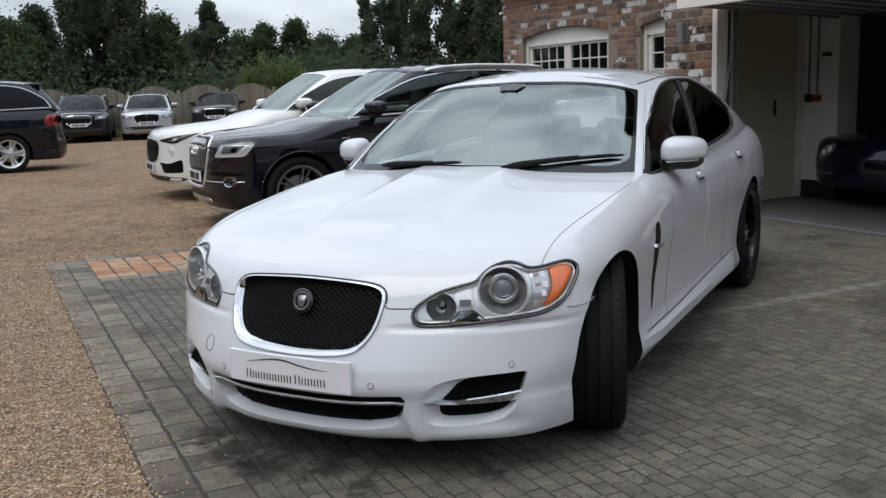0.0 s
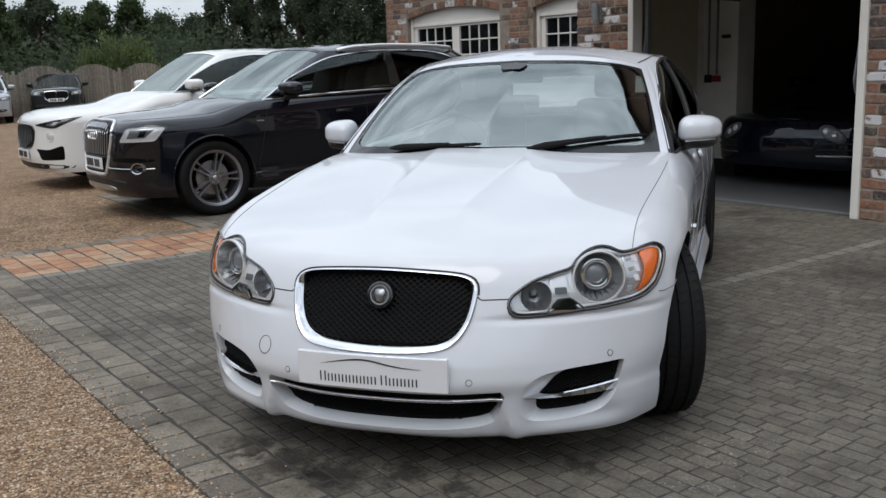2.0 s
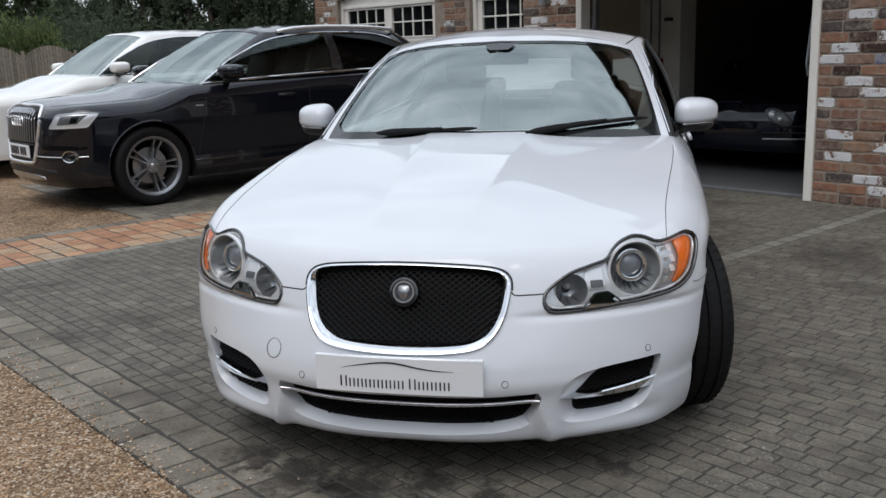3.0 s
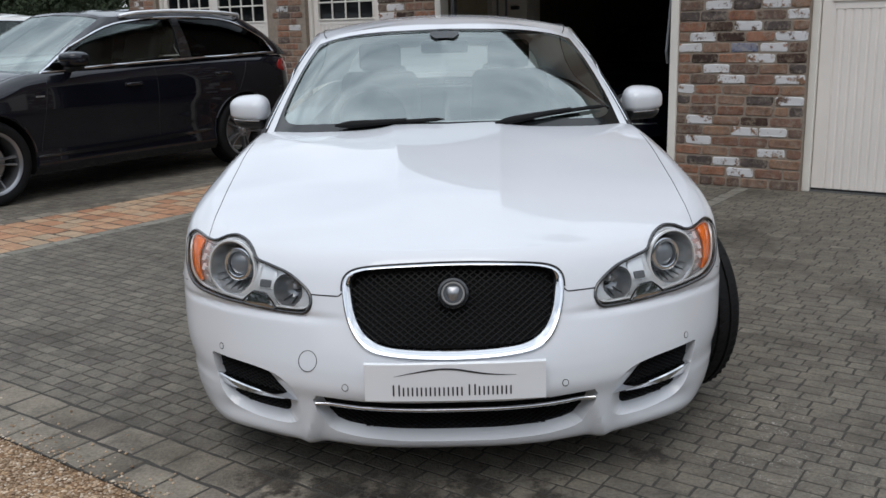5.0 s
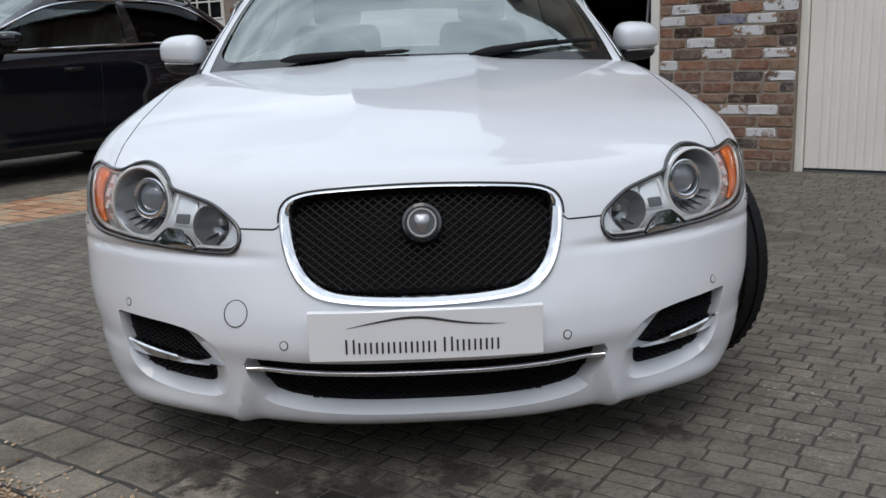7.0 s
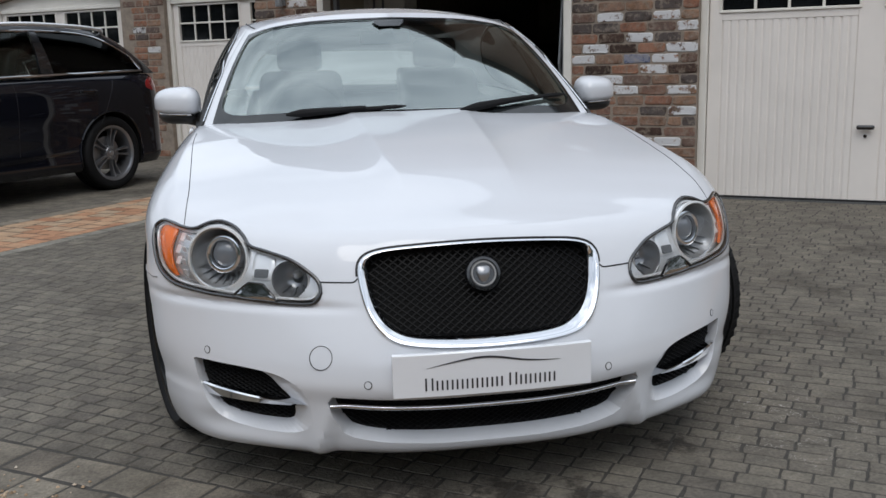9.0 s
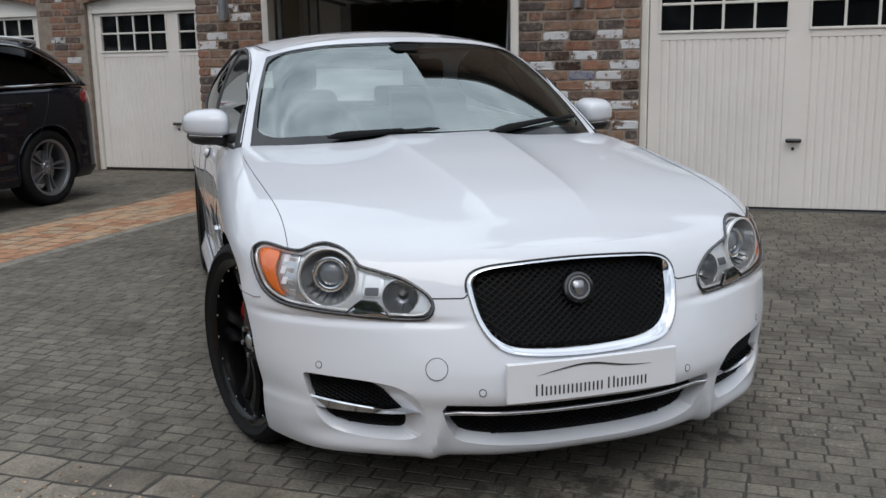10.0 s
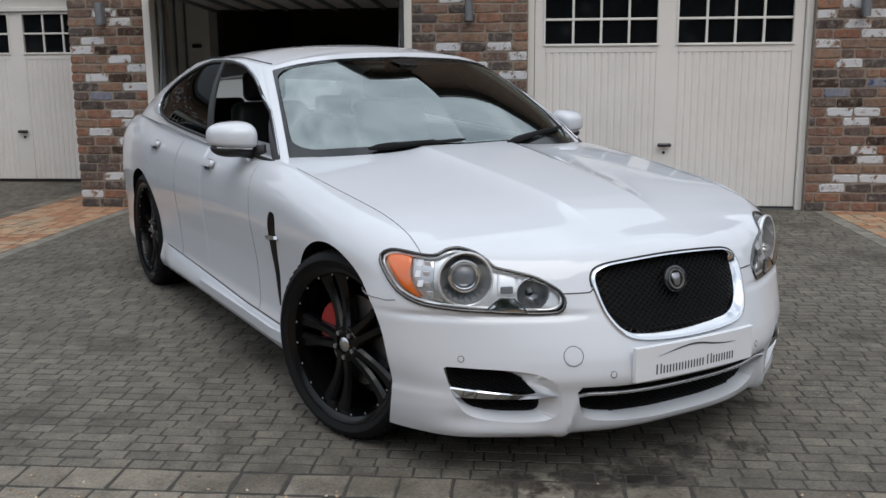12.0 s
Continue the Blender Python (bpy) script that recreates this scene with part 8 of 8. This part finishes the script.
def shrub(at, h, w, seed, label, mat=None):
    rng = np.random.default_rng(seed)
    t = thing("shrub", pose(*at), label, "shrub", "shrubs at the fence")
    bm = bmesh.new()
    V, F = [], []
    n = 60
    for i in range(n):
        a, q = rng.uniform(0, 2 * math.pi), rng.uniform(0.2, 1)
        tip = (math.cos(a) * w * q, math.sin(a) * w * q, h * rng.uniform(0.6, 1.05) * (1.1 - 0.4 * q))
        tube(bm, [(tip[0] * 0.1, tip[1] * 0.1, -0.05), (tip[0] * 0.5, tip[1] * 0.5, tip[2] * 0.6), tip], [0.02, 0.014, 0.005], 4)
        k = 70
        f = rng.uniform(0.25, 1.05, k)[:, None]
        C = np.array(tip) * f * np.array([1, 1, 1]) + rng.normal(size=(k, 3)) * 0.09
        up = np.array([0.2 * math.cos(a), 0.2 * math.sin(a), 1.0]) + rng.normal(size=(k, 3)) * 0.5
        up /= np.linalg.norm(up, axis=1, keepdims=True)
        sd = np.cross(up, rng.normal(size=(k, 3)))
        sd /= np.linalg.norm(sd, axis=1, keepdims=True)
        base = len(V) * 4
        V += np.stack([C - up * 0.09, C - sd * 0.022, C + up * 0.09, C + sd * 0.022], 1).tolist()
    part("stem_bunch", bm, BARK, t)
    A = np.array(V).reshape(-1, 3)
    me = bpy.data.meshes.new("foliage")
    me.from_pydata(A.tolist(), [], np.arange(len(A)).reshape(-1, 4).tolist())
    mesh_part("foliage", me, mat or LEAF_PALE, t)


for i, (deg, dist, h, w) in enumerate(((39.9, 40, 2.5, 0.55), (38.9, 40, 2.9, 0.75), (37.8, 39.5, 3.0, 0.8), (36.9, 39.5, 2.8, 0.7))):
    shrub(bearing(deg, dist), h, w, 40 + i, "pale green willow-like shrub")

# ---- bricks ----
def brick_mesh(name, L, H, rng, mat):
    """One brick face with worn, uneven edges, set 6 mm proud (outside is local -y)."""
    me = bpy.data.meshes.new(name)
    c = min(0.012, 0.2 * H)
    ring = [(c, 0), (L * 0.5, 0), (L - c, 0), (L, c), (L, H - c), (L - c, H), (L * 0.5, H), (c, H), (0, H - c), (0, c)]
    n = len(ring)
    j = lambda k: rng.uniform(-k, k)
    back = [(x, 0.02, z) for x, z in ring]
    mid = [(x + j(0.0045), 0.001, z + j(0.0038)) for x, z in ring]
    fr = [(x + (0.005 if x < L / 2 else -0.005) * (abs(x - L / 2) > 0.02) + j(0.002), -0.004 + j(0.0016), z + (0.005 if z < H / 2 else -0.005)) for x, _, z in mid]
    F = [tuple(range(2 * n, 3 * n))]
    for i in range(n):
        k = (i + 1) % n
        F += [(i, k, n + k, n + i), (n + i, n + k, 2 * n + k, 2 * n + i)]
    me.from_pydata(back + mid + fr, [], F)
    me.materials.append(mat)
    return me


BRICK_RNG = random.Random(5)
COURSE, JOINT_W, LONG, SHORT, TALL = 0.0856, 0.013, 0.222, 0.105, 0.0735
BRICK_KINDS = {"": BRICK, "bare": BARE_BRICK, "painted": PAINTED_BRICK, "dark": DARK_BRICK, "blue": BLUE_BRICK}
STRETCHERS = {k: [brick_mesh("brick", LONG, TALL, BRICK_RNG, m) for _ in range(8)] for k, m in BRICK_KINDS.items()}
HEADERS = {k: [brick_mesh("brick", SHORT, TALL, BRICK_RNG, m) for _ in range(6)] for k, m in BRICK_KINDS.items()}
# bricks that stand out on the three piers: course, then the middle of each along the wall
PAINTED = [(17, 3.6), (17, 4.04), (16, 4.27), (15, 3.85), (14, 3.48), (14, 4.24), (13, 3.36), (13, 4.09), (12, 3.97), (11, 3.6), (10, 3.73), (10, 4.22), (9, 3.31), (8, 4.21), (6, 3.47), (5, 3.86), (5, 4.11), (4, 3.47), (3, 4.09), (2, 3.72), (1, 3.84),
           (21, 0.36), (20, 0.5), (18, 0.23), (17, 0.12), (16, 0.48), (15, 0.66), (14, 0.24), (13, 0.61), (10, 0.47), (9, 0.57), (8, 0.24), (7, 0.53), (3, 0.36), (1, 0.11)]
PAINTED_EAST = [(20, 6.92), (21, 7.19), (20, 7.36), (19, 7.22), (18, 7.37), (17, 6.97), (15, 7.17), (10, 7.12), (10, 7.33), (9, 7.27), (6, 7.35), (5, 7.42), (3, 7.21), (3, 7.45), (2, 7.1)]
BURNT = [(15, 3.61), (14, 3.73), (12, 3.5), (12, 4.28), (6, 3.97), (21, 0.61), (19, 0.59), (17, 0.36), (14, 0.48), (6, 0.45), (13, 6.98), (11, 7.2), (9, 7.49), (7, 7.48), (5, 7.21)]
BLUE = [(13, 3.85), (12, 0.27), (12, 7.08), (13, 7.46)]
MARKS = {}
for kind, marks in (("painted", PAINTED + PAINTED_EAST), ("dark", BURNT), ("blue", BLUE)):
    for row, u in marks:
        MARKS.setdefault(row, []).append((u, kind))


def wall_bricks(wall, spans, z_top, v, openings=(), near=300, want=lambda u, z: True, marks=None):
    """Courses of old stretchers with odd headers; each brick a part of the wall, the rest joined."""
    made, rest = 0, []
    pitch = LONG + JOINT_W
    for r in range(int(z_top / COURSE)):
        z = 0.007 + r * COURSE
        for u0, u1 in spans:
            known = [q for q in marks.get(r, ()) if u0 < q[0] < u1] if marks else []
            marked = marks and r < 22
            lead = (known[0][0] - LONG / 2 - u0) % pitch if known else (pitch / 2 if r % 2 else pitch) + BRICK_RNG.uniform(-0.05, 0.02)
            u, L = u0, lead - JOINT_W
            if L < 0.045:
                L += pitch
            while u < u1 - 0.03:
                if u + L > u1 - 0.05:
                    L = u1 - u
                ok = True
                for a, b in openings:
                    if u + L > a and u < b:
                        zz = max(arch_z(min(max(q, a), b), a, b) for q in (u, u + L))
                        if z < zz + 0.106:
                            ok = False
                if ok and L > 0.04:
                    kind = "bare" if marked else ""
                    for q, k in known:
                        if abs(u + L / 2 - q) < 0.09:
                            kind = k
                    bank, base = (STRETCHERS, LONG) if L > 0.15 else (HEADERS, SHORT)
                    me = BRICK_RNG.choice(bank[kind])
                    push = BRICK_RNG.uniform(-0.0025, 0.0025)
                    if made < near and want(u, z):
                        ob = new("brick", me)
                        ob.parent = wall
                        ob.matrix_basis = Matrix.Translation((u, v + push, z)) @ Matrix.Diagonal((L / base, 1, 1, 1))
                        made += 1
                    else:
                        rest.append((me, u, v + push, z, L / base))
                u += L + JOINT_W
                L = LONG if known or BRICK_RNG.random() < 0.82 else SHORT
    if rest:
        V, F = [], []
        for me, u, vv, z, k in rest:
            o = len(V)
            V += [(u + q.co.x * k, vv + q.co.y, z + q.co.z) for q in me.vertices]
            F += [tuple(o + i for i in p.vertices) for p in me.polygons]
        me = bpy.data.meshes.new("brickwork")
        me.from_pydata(V, [], F)
        ob = mesh_part("brickwork", me, BRICK_REST, wall)
        ob["kind"] = "stuff"


wall_bricks(wall_front, [(0.0, 0.735), (3.275, 4.325), (6.865, 7.60)], 2.9, 0.0045, FRONT_OPEN, 300, lambda u, z: z < 1.95, MARKS)
wall_bricks(wall_left, [(-6.7, -0.0)], 2.9, 1.9545, BACK_OPEN, 300, lambda u, z: z > 1.35 or u > -3.8)
wall_bricks(wall_right, [(7.6, 9.4)], 2.6, 1.952, RIGHT_OPEN, 0)


def arch_bricks(wall, a, b, v, u_max=99.0):
    """A course of upright bricks over an arched opening."""
    n = int((b - a) / 0.078)
    for i in range(n):
        u = a + (b - a) * (i + 0.5) / n
        k = (u - (a + b) / 2) / ((b - a) / 2)
        if u > u_max:
            continue
        ob = new("arch_brick", BRICK_RNG.choice(HEADERS[""]))
        ob.parent = wall
        ob.matrix_basis = Matrix.Translation((u + 0.032, v - 0.003, arch_z(u, a, b) + 0.004)) @ Matrix.Rotation(radians(-90 + 12 * k), 4, "Y") @ Matrix.Diagonal((1, 1, 1, 1))


for a, b in BACK_OPEN:
    arch_bricks(wall_left, a, b, 1.952)


# ---- paving ----
def paver_mesh(name, mat, rng, L=1.0, W=1.0):
    me = bpy.data.meshes.new(name)
    V, F = paver_shape(0, 0, L, W, rng)
    me.from_pydata(V, [], F)
    me.materials.append(mat)
    return me


def paver_shape(x, y, L, W, rng, top=0.0):
    """A tumbled block: chamfered top, worn uneven edges."""
    g, c = 0.0025, min(0.0058, 0.05 * min(L, W))
    j = lambda s=0.003: rng.uniform(-s, s)
    t = top + j(0.0010)
    ring = [(0, 0), (0.5, 0), (1, 0), (1, 0.5), (1, 1), (0.5, 1), (0, 1), (0, 0.5)]
    low = [(x + g + a * (L - 2 * g), y + g + b * (W - 2 * g), top - 0.03) for a, b in ring]
    mid = [(p[0] + j(0.0026), p[1] + j(0.0026), t - 0.004) for p in low]
    tilt, roll = j(0.0011), j(0.0011)
    up = [(p[0] + c * (1 - 2 * a) + j(0.0012), p[1] + c * (1 - 2 * b) + j(0.0012), t + tilt * (a - 0.5) + roll * (b - 0.5)) for p, (a, b) in zip(mid, ring)]
    F = [tuple(range(16, 24))]
    for i in range(8):
        k = (i + 1) % 8
        F += [(i, k, 8 + k, 8 + i), (8 + i, 8 + k, 16 + k, 16 + i)]
    return low + mid + up, F


PAVE_RNG = random.Random(11)


def courses(u0, u1, v0, v1, pitch, lo, hi, along="u"):
    """Rows of blocks of mixed length over a rectangle: (u, v, length, width)."""
    out = []
    if along == "v":
        return [(b, a, w, l) for a, b, l, w in courses(v0, v1, u0, u1, pitch, lo, hi)]
    n = max(1, round((v1 - v0) / pitch))
    w = (v1 - v0) / n
    for r in range(n):
        u = u0
        first = PAVE_RNG.uniform(lo * 0.6, hi)
        while u < u1 - 1e-6:
            L = first if u == u0 else PAVE_RNG.uniform(lo, hi)
            if u1 - (u + L) < lo * 0.6:
                L = u1 - u
            out.append((u, v0 + r * w, L, w))
            u += L
    return out


def lay(blocks, mats, near=None, name="paver"):
    """Blocks as parts of the paving where near() says so, otherwise one joined sheet."""
    part_mat, field_mat = mats
    V, F, made = [], [], 0
    for u, v, L, W in blocks:
        if near and near(u, v) and made < 300:
            bank = PAVE_BANK.setdefault(part_mat.name, [paver_mesh("paver", part_mat, PAVE_RNG, 0.13, 0.1) for _ in range(10)])
            ob = new(name, PAVE_RNG.choice(bank))
            ob.parent = paving
            ob.matrix_basis = Matrix.Translation((u, v, 0)) @ Matrix.Diagonal((L / 0.13, W / 0.1, 1, 1))
            made += 1
        else:
            a, f = paver_shape(u, v, L, W, PAVE_RNG)
            F += [tuple(len(V) + i for i in q) for q in f]
            V += a
    if V:
        me = bpy.data.meshes.new(name + "_field")
        me.from_pydata(V, [], F)
        ob = mesh_part(name + "_field", me, field_mat, paving)
        ob["kind"] = "stuff"


PAVE_BANK = {}
border = courses(-0.58, 8.6, -6.2, -6.04, 0.16, 0.145, 0.165) + courses(-0.58, 8.6, -6.04, -5.88, 0.16, 0.15, 0.21)
border += courses(-0.58, -0.42, -5.88, 1.95, 0.16, 0.13, 0.18, "v") + courses(-3.75, -0.58, -4.1, -3.93, 0.17, 0.15, 0.2)
lay(border, (PAVER_EDGE, PAVER_EDGE_FIELD), lambda u, v: v < -5.85 and 2.2 < u < 6.6, "border_paver")
lay(courses(-0.42, 0.48, -5.88, 1.95, 0.15, 0.15, 0.24), (PAVER_TERRA, PAVER_TERRA_FIELD), lambda u, v: v < -1.0, "terracotta_paver")
lay(courses(7.08, 8.0, -5.88, 1.95, 0.15, 0.15, 0.24), (PAVER_TERRA, PAVER_TERRA_FIELD), None, "terracotta_paver")
lay(courses(0.48, 0.60, -5.88, 0.1, 0.12, 0.14, 0.2, "v") + courses(3.82, 3.93, -4.3, 0.1, 0.11, 0.14, 0.2, "v") + courses(6.95, 7.08, -5.88, 0.1, 0.13, 0.14, 0.2, "v") + courses(8.0, 8.13, -5.88, 1.95, 0.13, 0.14, 0.2, "v"), (PAVER_PALE, PAVER_PALE_FIELD), lambda u, v: 3 < u < 5, "edging_paver")
field = []
for a, b in ((0.60, 3.82), (3.93, 6.95)):
    field += courses(a, b, -4.3, 0.1, 0.072, 0.085, 0.132)
field += courses(0.60, 6.95, -5.88, -4.3, 0.072, 0.085, 0.132)
field.sort(key=lambda q: math.hypot(q[0] - 5.4, q[1] + 5.3))
lay(field, (PAVER, PAVER_FIELD), lambda u, v: math.hypot(u - 5.4, v + 5.3) < 1.1, "paver")
lay(courses(8.13, 8.6, -5.88, 1.95, 0.1, 0.1, 0.16) + courses(-3.75, -0.58, -3.93, 1.95, 0.08, 0.09, 0.15), (PAVER, PAVER_FIELD), None, "bay_paver")


# ---- loose stones along the paving's edge ----
def loose_stones():
    rng = np.random.default_rng(3)
    n = 34000
    u = rng.uniform(-0.6, 6.6, n)
    v = -6.19 - np.abs(rng.normal(0, 0.75, n))
    near = v > -8.2
    u, v = u[near], v[near]
    k = len(u)
    s = rng.uniform(0.003, 0.0078, k)
    # some have strayed on to the blocks
    stray = rng.uniform(size=k) < 0.035
    v = np.where(stray, -6.2 + rng.exponential(0.05, k), v)
    lift = np.where(stray, 0.0, -0.0075)
    base = np.array([(1, 0, 0), (-1, 0, 0), (0, 1, 0), (0, -1, 0), (0, 0, 0.75), (0, 0, -0.6)], float)
    J = base[None] * (1 + rng.uniform(-0.35, 0.35, (k, 6, 1))) * s[:, None, None]
    a = rng.uniform(0, 2 * math.pi, k)
    ca, sa = np.cos(a)[:, None], np.sin(a)[:, None]
    X, Y = J[..., 0] * ca - J[..., 1] * sa, J[..., 0] * sa + J[..., 1] * ca
    V = np.stack([X + u[:, None], Y + v[:, None], J[..., 2] + (lift + s * 0.35)[:, None]], -1).reshape(-1, 3)
    f = np.array([(0, 2, 4), (2, 1, 4), (1, 3, 4), (3, 0, 4), (2, 0, 5), (1, 2, 5), (3, 1, 5), (0, 3, 5)])
    F = (f[None] + (np.arange(k) * 6)[:, None, None]).reshape(-1, 3)
    me = bpy.data.meshes.new("loose_gravel")
    me.from_pydata(V.tolist(), [], F.tolist())
    ob = tagged(mesh_part("loose_gravel", me, STONES), "loose golden gravel stones", "gravel", "", "stuff")
    ob.matrix_world = SITE


loose_stones()
